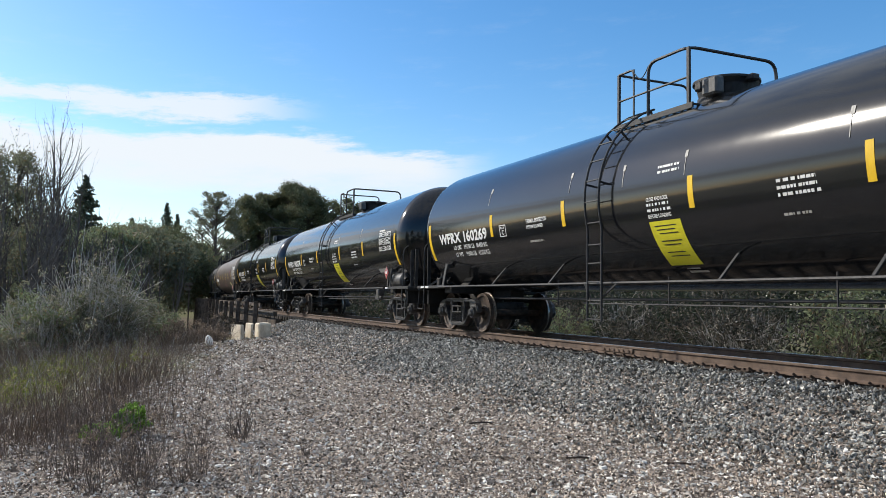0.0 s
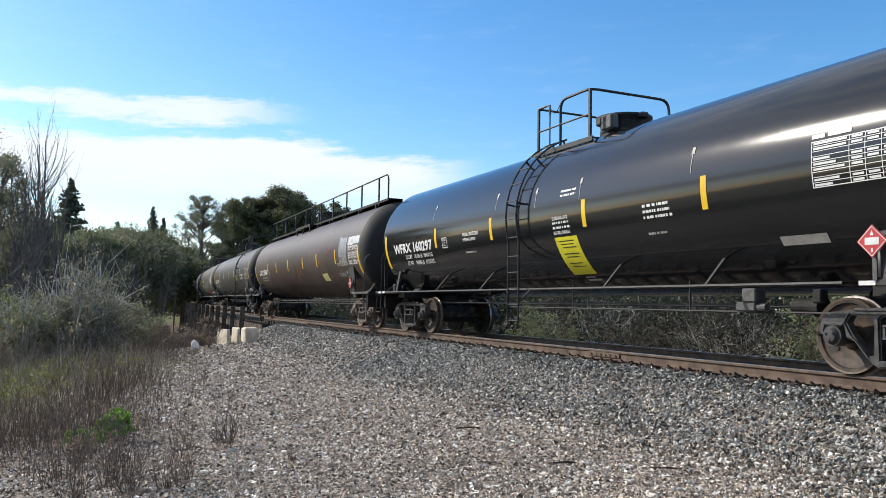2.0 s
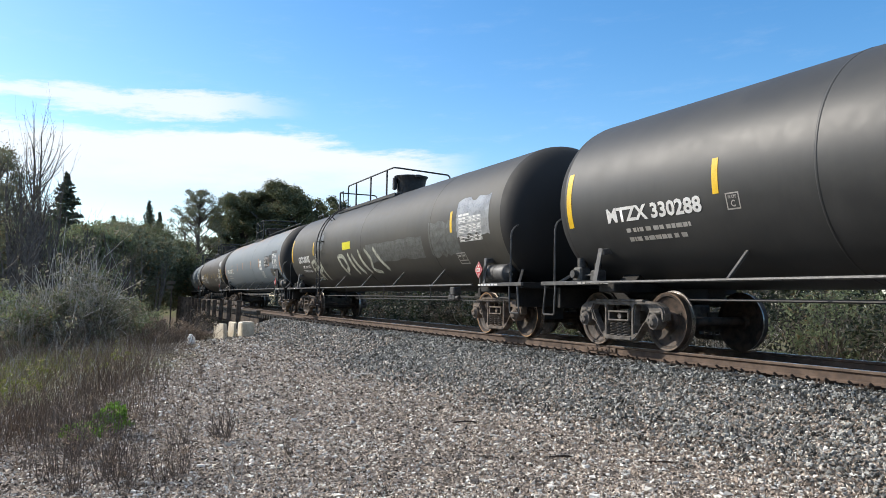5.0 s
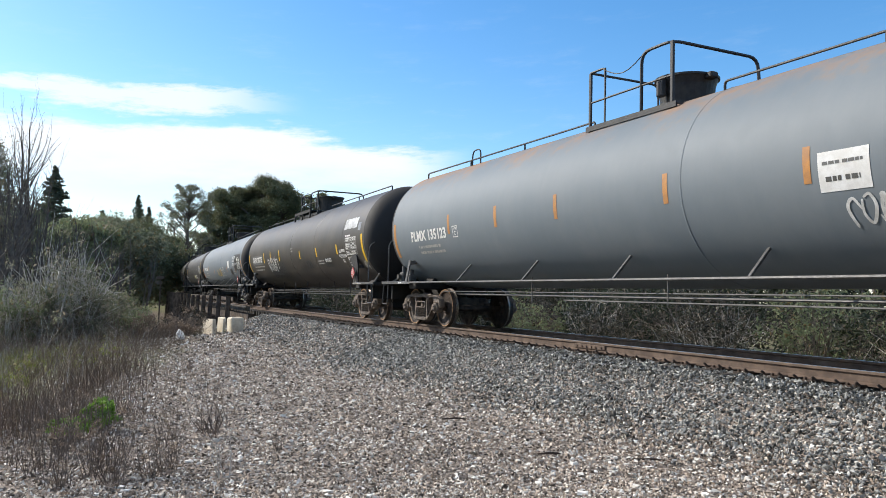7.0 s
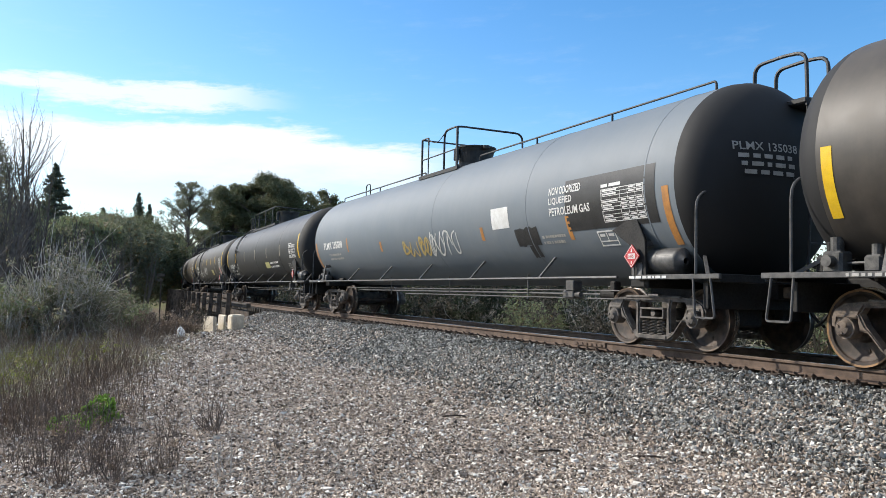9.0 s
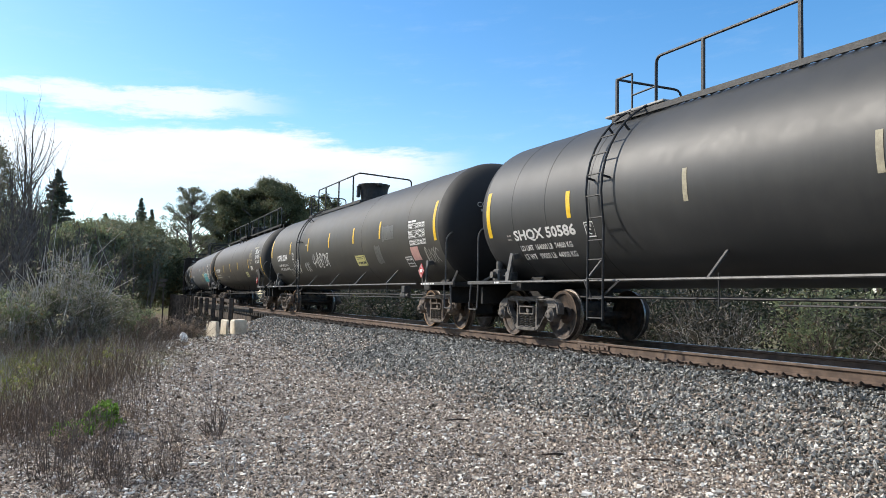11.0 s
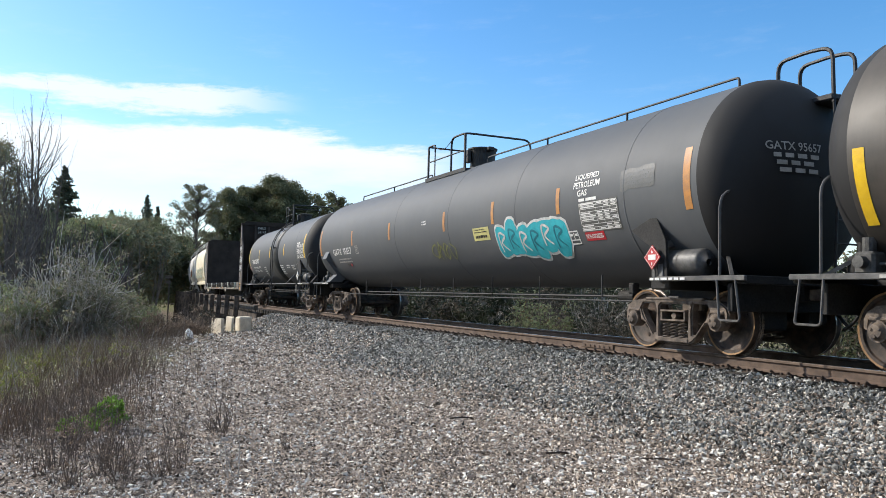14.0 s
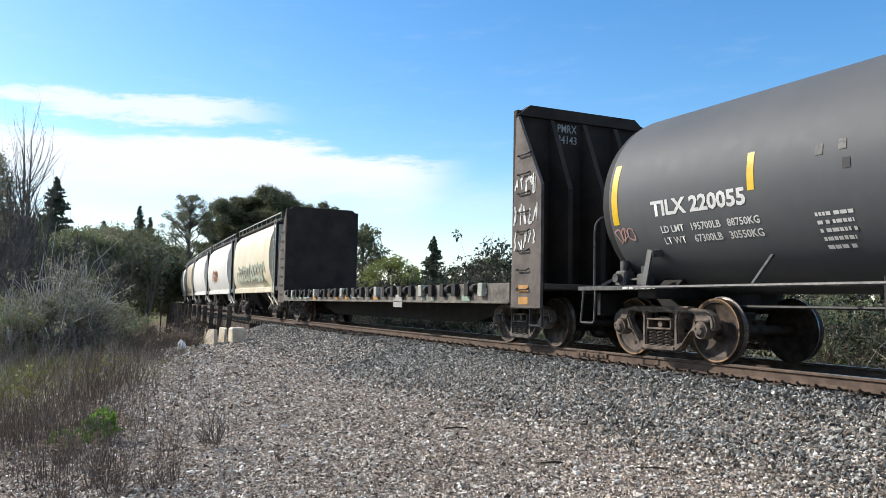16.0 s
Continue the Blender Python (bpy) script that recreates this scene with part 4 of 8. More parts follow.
        if end > 0 and head is None:
            # control valves on the platform
            bm = bmesh.new()
            box(bm, (h - 0.12, 1.02, 1.08), (h + 0.14, 1.24, 1.34), 0.03)
            disc(bm, (h + 0.01, 1.13, 1.34), (0, 0, 1), 0.075, 0.16, 12)
            disc(bm, (h + 0.01, 1.24, 1.22), (0, 1, 0), 0.07, 0.09, 12)
            rod(bm, rounded([(h - 0.12, 1.13, 1.2), (h - 0.4, 1.13, 1.2), (h - 0.42, 1.05, 1.0)], 0.08), 0.02)
            part("control_valve", bm, M["valve_grey"], car)
            bm = bmesh.new()
            box(bm, (h - 0.62, 1.06, 1.08), (h - 0.40, 1.26, 1.28), 0.03)
            disc(bm, (h - 0.51, 1.16, 1.28), (0, 0, 1), 0.06, 0.12, 12)
            part("relay_valve", bm, M["valve_grey"], car)
        make_truck(car, end * tc, M[truck], M[wheel])
    # pipes under the tank
    bm = bmesh.new()
    rod(bm, [(-tc + 0.6, 0.42, 0.80), (tc - 0.6, 0.42, 0.80)], 0.025)
    hang = (-0.62, -0.1, 0.45) if sill else (-0.9, -0.62, -0.35, -0.08, 0.2, 0.5, 0.8)
    rod(bm, [(-tc + 1.0, 0.95, 0.72), (tc - (1.0 if not sill else tc * 0.75), 0.95, 0.72)], 0.014, 5)
    if pipes > 1:
        rod(bm, [(-tc + 1.0, 0.9, 0.86), (tc - 1.0, 0.9, 0.86)], 0.012, 5)
    for u in hang:
        rod(bm, [(u * (tc - 1.2), 0.95, 0.68), (u * (tc - 1.2), 0.95, 1.16)], 0.014, 5)
    part("brake_pipe", bm, P_ if sill and pipes > 1 else M["pipe_black"], car)
    bm = bmesh.new()
    disc(bm, (-tc + 1.92, 0.52, 0.80), (-1, 0, 0), 0.10, 0.34, 16)
    disc(bm, (-tc + 1.58, 0.52, 0.80), (-1, 0, 0), 0.135, 0.10, 16)
    part("brake_cylinder", bm, M["frame_black"], car)
    bm = bmesh.new()
    box(bm, (-tc + 1.32, 0.62, 0.84), (-tc + 1.46, 0.76, 1.02), 0.02)
    part("brake_valve", bm, M["frame_black"], car)
    if sill:
        bm = bmesh.new()
        box(bm, (-tc + 2.05, 0.90, 0.84), (-tc + 2.30, 1.10, 1.03), 0.02)
        box(bm, (-tc + 2.08, 0.94, 0.72), (-tc + 2.42, 1.08, 0.85), 0.02)
        disc(bm, (-tc + 2.08, 1.01, 0.78), (-1, 0, 0), 0.05, 0.14, 10)
        part("pipe_bracket", bm, M["pipe_grey"], car)
        bm = bmesh.new()
        rod(bm, [(-h + 1.3, 1.46, 1.06), (h - 0.6, 1.46, 1.06)], 0.024)
        part("side_rail", bm, P_, car)
        bm = bmesh.new()
        rod(bm, [(-h + 1.3, -1.46, 1.06), (h - 0.6, -1.46, 1.06)], 0.024)
        part("side_rail", bm, P_, car)
        for x in braces:
            for sy in (-1, 1):
                bm = bmesh.new()
                beam(bm, (x, sy * 1.46, 1.05), (x - 0.02, sy * 1.10, 1.46), 0.05, 0.035, bevel=0.004)
                part("rail_brace", bm, P_, car)
    if reservoir:
        bm = bmesh.new()
        x = -h + 0.12
        lathe(bm, [(x, 0.05), (x + 0.03, 0.18), (x + 0.08, 0.20), (x + 0.86, 0.20), (x + 0.91, 0.18), (x + 0.94, 0.05)], "x", 24, (0, 1.16, 1.29), caps=True)
        lathe(bm, [(x + 0.44, 0.207), (x + 0.48, 0.207)], "x", 24, (0, 1.16, 1.29))
        part("air_reservoir", bm, M["pipe_grey"], car, smooth=True)
    # brake valve at the rear end
    bm = bmesh.new()
    box(bm, (h + 0.05, 0.85, 1.08), (h + 0.3, 1.15, 1.30), 0.03)
    disc(bm, (h + 0.17, 1.0, 1.28), (0, 0, 1), 0.07, 0.18, 12)
    disc(bm, (h + 0.05, 0.92, 1.2), (-1, 0, 0), 0.06, 0.12, 10)
    part("brake_valve", bm, M["frame_black"], car)
    return car, Skin(car, radius, mid), h


def dome(car, x, skin, r=0.5, hgt=0.40, mat=None, lid=True):
    """Protective housing over the manway."""
    z = skin.mid + skin.r
    bm = bmesh.new()
    lathe(bm, [(z - 0.10, r * 0.90), (z + 0.03, r * 0.90), (z + 0.03, r * 0.84), (z + hgt * 0.72, r * 0.92), (z + hgt, r * 1.00), (z + hgt, r * 1.05), (z + hgt + 0.035, r * 1.05), (z + hgt + 0.05, r * 0.8), (z + hgt + 0.055, 0.02)], "z", 32, (x, 0, 0))
    part("manway_housing", bm, mat or M["pipe_black"], car)
    bm = bmesh.new()
    box(bm, (x - r - 0.13, -0.08, z + hgt - 0.07), (x - r + 0.04, 0.08, z + hgt + 0.03), 0.02)
    part("housing_hinge", bm, mat or M["pipe_black"], car)
    bm = bmesh.new()
    box(bm, (x - 0.06, r - 0.02, z + 0.1), (x + 0.1, r + 0.08, z + hgt - 0.02), 0.02)
    part("housing_latch", bm, mat or M["pipe_black"], car)


def bar(car, pts, r=0.024, name="handrail", round_=0.16, mat=None):
    bm = bmesh.new()
    rod(bm, rounded(pts, round_), r)
    return part(name, bm, mat or M["pipe_black"], car)


def post(car, x, y, z0, z1, w=0.06):
    bm = bmesh.new()
    beam(bm, (x, y, z0), (x, y, z1), w, w * 0.7, up=(0, 1, 0), bevel=0.006)
    part("rail_post", bm, M["pipe_black"], car)


def grating(car, x0, x1, y0, y1, z, name="platform_grating"):
    bm = bmesh.new()
    for y in (y0, y1):
        beam(bm, (x0, y, z), (x1, y, z), 0.03, 0.09)
    k = max(2, int(abs(x1 - x0) / 0.18))
    for i in range(k + 1):
        x = x0 + (x1 - x0) * i / k
        beam(bm, (x, y0, z + 0.01), (x, y1, z + 0.01), 0.03, 0.03)
    part(name, bm, M["pipe_black"], car)


def side_ladder(car, x, skin, width=0.40, top_angle=1.25, low=0.42):
    """A ladder that climbs round the side of the tank."""
    r = skin.r + 0.14
    a0 = -0.35
    pts = [(1.60, low), (1.60, skin.mid - 0.55)] + [(r * math.cos(a), skin.mid + r * math.sin(a)) for a in np.linspace(a0 + 0.2, top_angle, 10)]
    for dx in (-width / 2, width / 2):
        bm = bmesh.new()
        rod(bm, [(x + dx, y, z) for y, z in pts], 0.02, 6)
        part("ladder_stile", bm, M["pipe_black"], car)
    spots = [(1.60, low + 0.04 + 0.31 * k) for k in range(5)] + [(r * math.cos(a), skin.mid + r * math.sin(a)) for a in np.linspace(-0.25, top_angle, 8)]
    for y, z in spots:
        bm = bmesh.new()
        rod(bm, [(x - width / 2, y, z), (x + width / 2, y, z)], 0.013, 5)
        part("ladder_rung", bm, M["pipe_black"], car)
    for a in (0.15, 0.75, 1.2):
        for dx in (-width / 2, width / 2):
            bm = bmesh.new()
            beam(bm, skin.at(x + dx, a, -0.02), skin.at(x + dx, a, 0.15), 0.03, 0.03)
            part("ladder_bracket", bm, M["pipe_black"], car)
    for dx in (-0.9, 0.9):
        bm = bmesh.new()
        beam(bm, (x + dx * 0.5, 1.48, 1.05), (x + dx * 0.1, 1.6, 0.75), 0.03, 0.03)
        part("ladder_bracket", bm, M["pipe_black"], car)


def low_rail(car, skin, x0, x1, y=0.62, rise=0.13, step=2.4):
    """A low pipe along the crown of the tank."""
    z = skin.mid + math.sqrt(skin.r ** 2 - y * y)
    d = 1 if x1 > x0 else -1
    bar(car, [(x0, y, z), (x0, y, z + rise), (x1, y, z + rise), (x1, y, z)], 0.02, round_=0.1)
    k = max(1, int(abs(x1 - x0) / step))
    for i in range(1, k):
        x = x0 + (x1 - x0) * i / k
        bar(car, [(x, y, z - 0.02), (x, y, z + rise)], 0.02, "rail_stanchion")


def top_walkway(car, skin, x0, x1, y=0.62, rise=1.0):
    """A plank walk with a high handrail along the camera's side of the crown."""
    z = skin.mid + math.sqrt(skin.r ** 2 - y * y) + 0.16
    for y_, deep in ((y, 0.075), (y - 0.45, 0.075)):
        bm = bmesh.new()
        beam(bm, (x0, y_, z), (x1, y_, z), 0.035, deep)
        part("walkway_beam", bm, M["frame_black"], car)
    bm = bmesh.new()
    beam(bm, (x0, y - 0.225, z + 0.03), (x1, y - 0.225, z + 0.03), 0.41, 0.015)
    part("walkway", bm, M["frame_black"], car)
    for i in range(int((x0 - x1) / 1.9) + 1):
        bm = bmesh.new()
        x = x0 - 1.9 * i - 0.1
        beam(bm, (x, y, z), (x, y, z - 0.24), 0.05, 0.05, up=(0, 1, 0))
        part("walkway_bracket", bm, M["pipe_black"], car)
    return z


def walkway_rail(car, x0, x1, y, z, rise=0.8, posts=4, hoop0=True, hoop1=True):
    bar(car, [(x0, y, z), (x0, y, z + rise), (x1, y, z + rise), (x1, y, z)], 0.026, round_=0.22)
    for i in range(posts):
        x = x0 + (x1 - x0) * (i + 0.5) / posts
        post(car, x, y, z - 0.1, z + rise, 0.065)


def bracket_box(car, skin, x0, x1, y=0.9):
    """A shallow platform carried on brackets at the side of the crown."""
    z = skin.mid + skin.r - 0.02
    bm = bmesh.new()
    beam(bm, (x0, y, z), (x1, y, z), 0.05, 0.11)
    part("platform_edge", bm, M["frame_black"], car)
    bm = bmesh.new()
    box(bm, (x1, 0.45, z - 0.02), (x0, y - 0.03, z + 0.03), 0.004)
    part("bracket_platform", bm, M["frame_black"], car)
    for x in (x0 - 0.04, (x0 + x1) / 2, x1 + 0.04):
        bm = bmesh.new()
        beam(bm, (x, y, z - 0.05), (x, y + 0.04, z - 0.55), 0.08, 0.05, up=(0, 1, 0))
        part("platform_bracket", bm, M["frame_black"], car)
        bm = bmesh.new()
        beam(bm, (x, y, z - 0.34), (x, y - 0.3, z - 0.04), 0.04, 0.04)
        part("platform_brace", bm, M["frame_black"], car)


def tapes(skin, xs, z0, z1, mat, w=0.10):
    for x in xs:
        skin.patch("reflective_tape", x + w / 2, x - w / 2, z0, z1, mat)


def text_bars(skin, x0, x1, z0, z1, rows, mat, seed, gaps=3, out=0.006):
    """Lines of writing too small to read, as bars."""
    rng = random.Random(seed)
    rects = []
    hgt = (z1 - z0) / rows
    for r in range(rows):
        z = z1 - hgt * (r + 1)
        x = x0
        end = x1 + (x0 - x1) * rng.uniform(0.0, 0.25)
        while x > end:
            w = rng.uniform(0.10, 0.32) * min((x0 - x1) / gaps * 1.6, hgt * 3.0)
            rects.append((x, max(end, x - w), z + hgt * 0.28, z + hgt * 0.74))
            x -= w + rng.choice((0.10, 0.12, 0.4)) * hgt + 0.004
    skin.quads("writing", rects, mat, out)


def frame_rects(x0, x1, z0, z1, t=0.02):
    return [(x0, x1, z0, z0 + t), (x0, x1, z1 - t, z1), (x0, x0 - t, z0 + t, z1 - t), (x1 + t, x1, z0 + t, z1 - t)]


def data_table(skin, x0, x1, z0, z1, mat, seed, cols=4, rows=9):
    """A stencilled test table: ruled lines with bars of figures."""
    rng = random.Random(seed)
    rects = frame_rects(x0, x1, z0, z1, 0.012)
    hgt = (z1 - z0) / rows
    for r in range(1, rows):
        rects.append((x0, x1, z0 + hgt * r - 0.004, z0 + hgt * r + 0.004))
    w0 = (x0 - x1) * 0.46
    cw = (x0 - x1 - w0) / (cols - 1)
    for c in range(cols - 1):
        x = x0 - w0 - c * cw
        rects.append((x + 0.004, x - 0.004, z0, z1))
    for r in range(rows):
        if r in (2, 6):
            continue
        z = z0 + hgt * r
        rects.append((x0 - 0.03, x0 - w0 * rng.uniform(0.5, 0.95), z + hgt * 0.3, z + hgt * 0.72))
        for c in range(cols - 1):
            if rng.random() < 0.85:
                x = x0 - w0 - c * cw
                rects.append((x - cw * 0.15, x - cw * 0.85, z + hgt * 0.3, z + hgt * 0.72))
    skin.quads("test_table", rects, mat)
    skin.quads("writing", [(x0, x0 - (x0 - x1) * 0.16, z1 + 0.03, z1 + 0.08), (x0 - (x0 - x1) * 0.2, x0 - (x0 - x1) * 0.48, z1 + 0.03, z1 + 0.08)], mat)


def plate_box(skin, x0, x1, z0, z1, letter, mat):
    skin.quads("plate_mark", frame_rects(x0, x1, z0, z1, 0.018), mat)
    dx, dz = x0 - x1, z1 - z0
    if letter:
        skin.words("PLATE", x0 - dx * 0.2, x0 - dx * 0.8, z0 + dz * 0.66, z0 + dz * 0.84, mat)
        skin.words(letter, x0 - dx * 0.33, x0 - dx * 0.67, z0 + dz * 0.16, z0 + dz * 0.56, mat)


def service_box(skin, x0, x1, z0, z1, mat):
    dx = x0 - x1
    skin.quads("service_mark", frame_rects(x0, x1, z0, z1, 0.022) + [(x0 - dx * 0.5 + 0.01, x0 - dx * 0.5 - 0.01, z0 + (z1 - z0) * 0.3, z1), (x0, x1, z0 + (z1 - z0) * 0.28, z0 + (z1 - z0) * 0.28 + 0.02),
                                    (x0 - dx * 0.12, x0 - dx * 0.4, z1 - 0.09, z1 - 0.05), (x0 - dx * 0.6, x0 - dx * 0.9, z1 - 0.09, z1 - 0.05)], mat)


def placard(car, x, z, mat_a, number="1075", y=1.50, size=0.18, post_to=1.08):
    """A diamond hazard placard on a small board."""
    bm = bmesh.new()
    s = size
    bm.faces.new([bm.verts.new((x + a, y, z + b)) for a, b in ((0, s), (s, 0), (0, -s), (-s, 0))])
    r = bmesh.ops.extrude_face_region(bm, geom=bm.faces[:])
    bmesh.ops.translate(bm, verts=[v for v in r["geom"] if isinstance(v, bmesh.types.BMVert)], vec=(0, 0.012, 0))
    bmesh.ops.recalc_face_normals(bm, faces=bm.faces)
    board = part("placard", bm, mat_a, car, "diamond hazard placard")
    bm = bmesh.new()
    yy = y + 0.016
    for pts in ([(s * 0.46, -s * 0.22), (-s * 0.46, -s * 0.22), (-s * 0.46, s * 0.22), (s * 0.46, s * 0.22)], [(s * 0.12, s * 0.34), (-s * 0.12, s * 0.34), (0, s * 0.66)], [(s * 0.06, -s * 0.66), (-s * 0.06, -s * 0.66), (-s * 0.06, -s * 0.42), (s * 0.06, -s * 0.42)]):
        bm.faces.new([bm.verts.new((x + a, yy, z + b)) for a, b in pts])
    ring = [(0, s * 0.92), (s * 0.92, 0), (0, -s * 0.92), (-s * 0.92, 0)]
    for (a, b), (c, d) in zip(ring, ring[1:] + ring[:1]):
        bm.faces.new([bm.verts.new((x + p * k, yy, z + q * k)) for p, q, k in ((a, b, 1), (c, d, 1), (c, d, 0.94), (a, b, 0.94))])
    bmesh.ops.recalc_face_normals(bm, faces=bm.faces)
    part("placard_mark", bm, M["white"], board)
    if number:
        me = lettering(number, 0.02)
        for v in me.vertices:
            v.co = Vector((x + s * 0.40 - v.co.x * s * 0.36, yy + 0.004, z - s * 0.13 + v.co.y * s * 0.38))
        part_of("lettering", me, M["red"] if mat_a != M["white"] else M["black_panel"], board)
    bm = bmesh.new()
    beam(bm, (x, y - 0.03, z + s * 0.8), (x, y - 0.03, post_to), 0.05, 0.02, up=(0, 1, 0))
    part("placard_post", bm, M["pipe_grey"], car)


def head_marks(skin, half, lines, mat):
    """Marks on the head that faces the camera: bars and letters on a flat sheet over the dish."""
    for text, y0, y1, z0, z1 in lines:
        rr = skin.r
        def bulge(y, z):
            q = min(1.0, math.hypot(y, z - skin.mid) / rr)
            return -(half + 0.74 * math.sqrt(max(0.0, 1 - q ** 2.2))) - 0.02
        me = lettering(text, 0.012)
        lo = min(v.co.x for v in me.vertices), min(v.co.y for v in me.vertices)
        hi = max(v.co.x for v in me.vertices), max(v.co.y for v in me.vertices)
        for v in me.vertices:
            y = y0 + (y1 - y0) * (v.co.x - lo[0]) / (hi[0] - lo[0])
            z = z0 + (z1 - z0) * (v.co.y - lo[1]) / (hi[1] - lo[1])
            v.co = Vector((bulge(y, z), y, z))
        tagged(part_of("lettering", me, mat, skin.car), kind="stuff")

# s of the rear coupler faces of the tank cars at the start
REARS = [19.445, 37.565, 55.725, 76.255, 96.865, 117.055, 137.605, 157.535, 177.875, 197.905, 218.055, 237.765, 258.815, 273.505]
FRONTS = [1.30] + REARS[:-1]
W_, DW, Y_, O_, K_ = M["white"], M["dull_white"], M["yellow"], M["orange"], M["black_panel"]
SPRAY = {k: plain("spray_paint_" + k, a, b, scale=7.0, rough=0.55, relief=0.0) for k, a, b in (
    ("white", (0.66, 0.66, 0.64), (0.4, 0.4, 0.38)), ("pink", (0.21, 0.056, 0.106), (0.0945, 0.0395, 0.0505)), ("rust", (0.221, 0.089, 0.045), (0.111, 0.056, 0.0395)),
    ("teal", (0.02, 0.30, 0.36), (0.03, 0.42, 0.48)), ("deep_teal", (0.01, 0.13, 0.17), (0.01, 0.19, 0.24)), ("lime", (0.21, 0.21, 0.05), (0.12, 0.125, 0.05)), ("ochre", (0.45, 0.30, 0.06), (0.4, 0.33, 0.16)), ("grey", (0.13, 0.13, 0.125), (0.09, 0.09, 0.085)), ("chalk", (0.50, 0.51, 0.42), (0.20, 0.20, 0.16)), ("faint", (0.10, 0.105, 0.10), (0.055, 0.055, 0.05)))}
LABEL_YELLOW = plain("faded_yellow_label", (0.58, 0.53, 0.20), (0.46, 0.43, 0.19), scale=6.0, rough=0.5, relief=0.0)
FADED = plain("faded_buff_stencil_paint", (0.40, 0.36, 0.25), (0.27, 0.24, 0.17), scale=9.0, rough=0.6, relief=0.0)
LABEL_PINK = plain("faded_pink_label", (0.55, 0.33, 0.28), (0.45, 0.24, 0.22), scale=6.0, rough=0.5, relief=0.0)
PATCH_GREY = plain("fresh_grey_paint_patch", (0.10, 0.10, 0.095), (0.075, 0.075, 0.07), scale=2.0, rough=0.4, relief=0.0)
SILVER = plain("bare_silver_patch", (0.30, 0.31, 0.32), (0.16, 0.165, 0.17), scale=2.5, rough=0.35, relief=0.0)
SMEAR = plain("white_overspray", (0.6, 0.6, 0.6), (0.28, 0.28, 0.27), scale=3.0, rough=0.5, relief=0.0)


def scrawl(skin, x0, x1, z0, z1, letters, mat, width, seed, label="sprayed scrawl"):
    """Letter-like loops that say nothing."""
    rng = random.Random(seed)
    paths = []
    dx, dz = (x0 - x1) / letters, z1 - z0
    for i in range(letters):
        a = x0 - dx * i
        n = rng.randint(4, 7)
        t0 = rng.uniform(0, 6.28)
        path = []
        for k in range(n):
            t = t0 + k * rng.uniform(0.9, 1.5)
            path.append((a - dx * (0.5 + 0.48 * math.cos(t)), z0 + dz * (0.5 + rng.uniform(0.35, 0.5) * math.sin(t))))
        paths.append(path)
        if rng.random() < 0.7:
            paths.append([(a - dx * rng.uniform(0.1, 0.4), z0 + dz * rng.uniform(0, 0.2)), (a - dx * rng.uniform(0.3, 0.6), z0 + dz * 0.5), (a - dx * rng.uniform(0.5, 0.9), z0 + dz * rng.uniform(0.8, 1))])
    skin.strokes("graffiti", paths, width, mat, label=label)


def blob(skin, name, cx, cz, rx, rz, mat, out, seed, label=""):
    """A rounded sprayed patch."""
    rng = random.Random(seed)
    bm = bmesh.new()
    n = 22
    a0 = skin.angle(cz)
    ring = []
    for k in range(n):
        t = 6.2832 * k / n
        w = 1 + 0.10 * math.sin(3 * t + seed) + rng.uniform(-0.03, 0.03)
        p = abs(math.cos(t)) ** 0.7 * math.copysign(1, math.cos(t)), abs(math.sin(t)) ** 0.7 * math.copysign(1, math.sin(t))
        ring.append((cx - rx * w * p[0], a0 + rz * w * p[1] / skin.r))
    c = bm.verts.new(skin.at(cx, a0, out))
    mids = [bm.verts.new(skin.at(cx + (x - cx) * 0.5, a0 + (a - a0) * 0.5, out)) for x, a in ring]
    outs = [bm.verts.new(skin.at(x, a, out)) for x, a in ring]
    for k in range(n):
        j = (k + 1) % n
        bm.faces.new((c, mids[k], mids[j]))
        bm.faces.new((mids[k], outs[k], outs[j], mids[j]))
    bmesh.ops.recalc_face_normals(bm, faces=bm.faces)
    return part(name, bm, mat, skin.car, label)


def ragged(skin, x0, x1, z0, z1, mat, seed, name="paint_patch", label="", out=0.0045):
    """A patch of other paint with one uneven outline."""
    rng = random.Random(seed)
    n, m = 11, 5
    bm = bmesh.new()
    rows = []
    for i in range(n + 1):
        x = x0 + (x1 - x0) * (i + rng.uniform(-0.28, 0.28)) / n
        lo, hi = z0 + (z1 - z0) * rng.uniform(0.0, 0.12), z1 - (z1 - z0) * rng.uniform(0.0, 0.12)
        rows.append([bm.verts.new(skin.at(x, skin.angle(lo + (hi - lo) * j / m), out)) for j in range(m + 1)])
    for p, q in zip(rows, rows[1:]):
        for j in range(m):
            bm.faces.new((p[j], q[j], q[j + 1], p[j + 1]))
    part(name, bm, mat, skin.car, label)


def end_tapes(skin, h, z0, z1, mat, front=True, rear=True):
    if rear:
        skin.patch("reflective_tape", h - 0.07, h - 0.21, z0, z1, mat)
    if front:
        skin.patch("reflective_tape", -h + 0.26, -h + 0.12, z0, z1, mat)


def weights(skin, x0, x1, z1, mat, rows):
    """The two small lines of weights under the mark."""
    d = 0.16
    for i, text in enumerate(rows):
        skin.words(text, x0, x1, z1 - 0.10 - d * i, z1 - d * i, mat, bold=0.018)


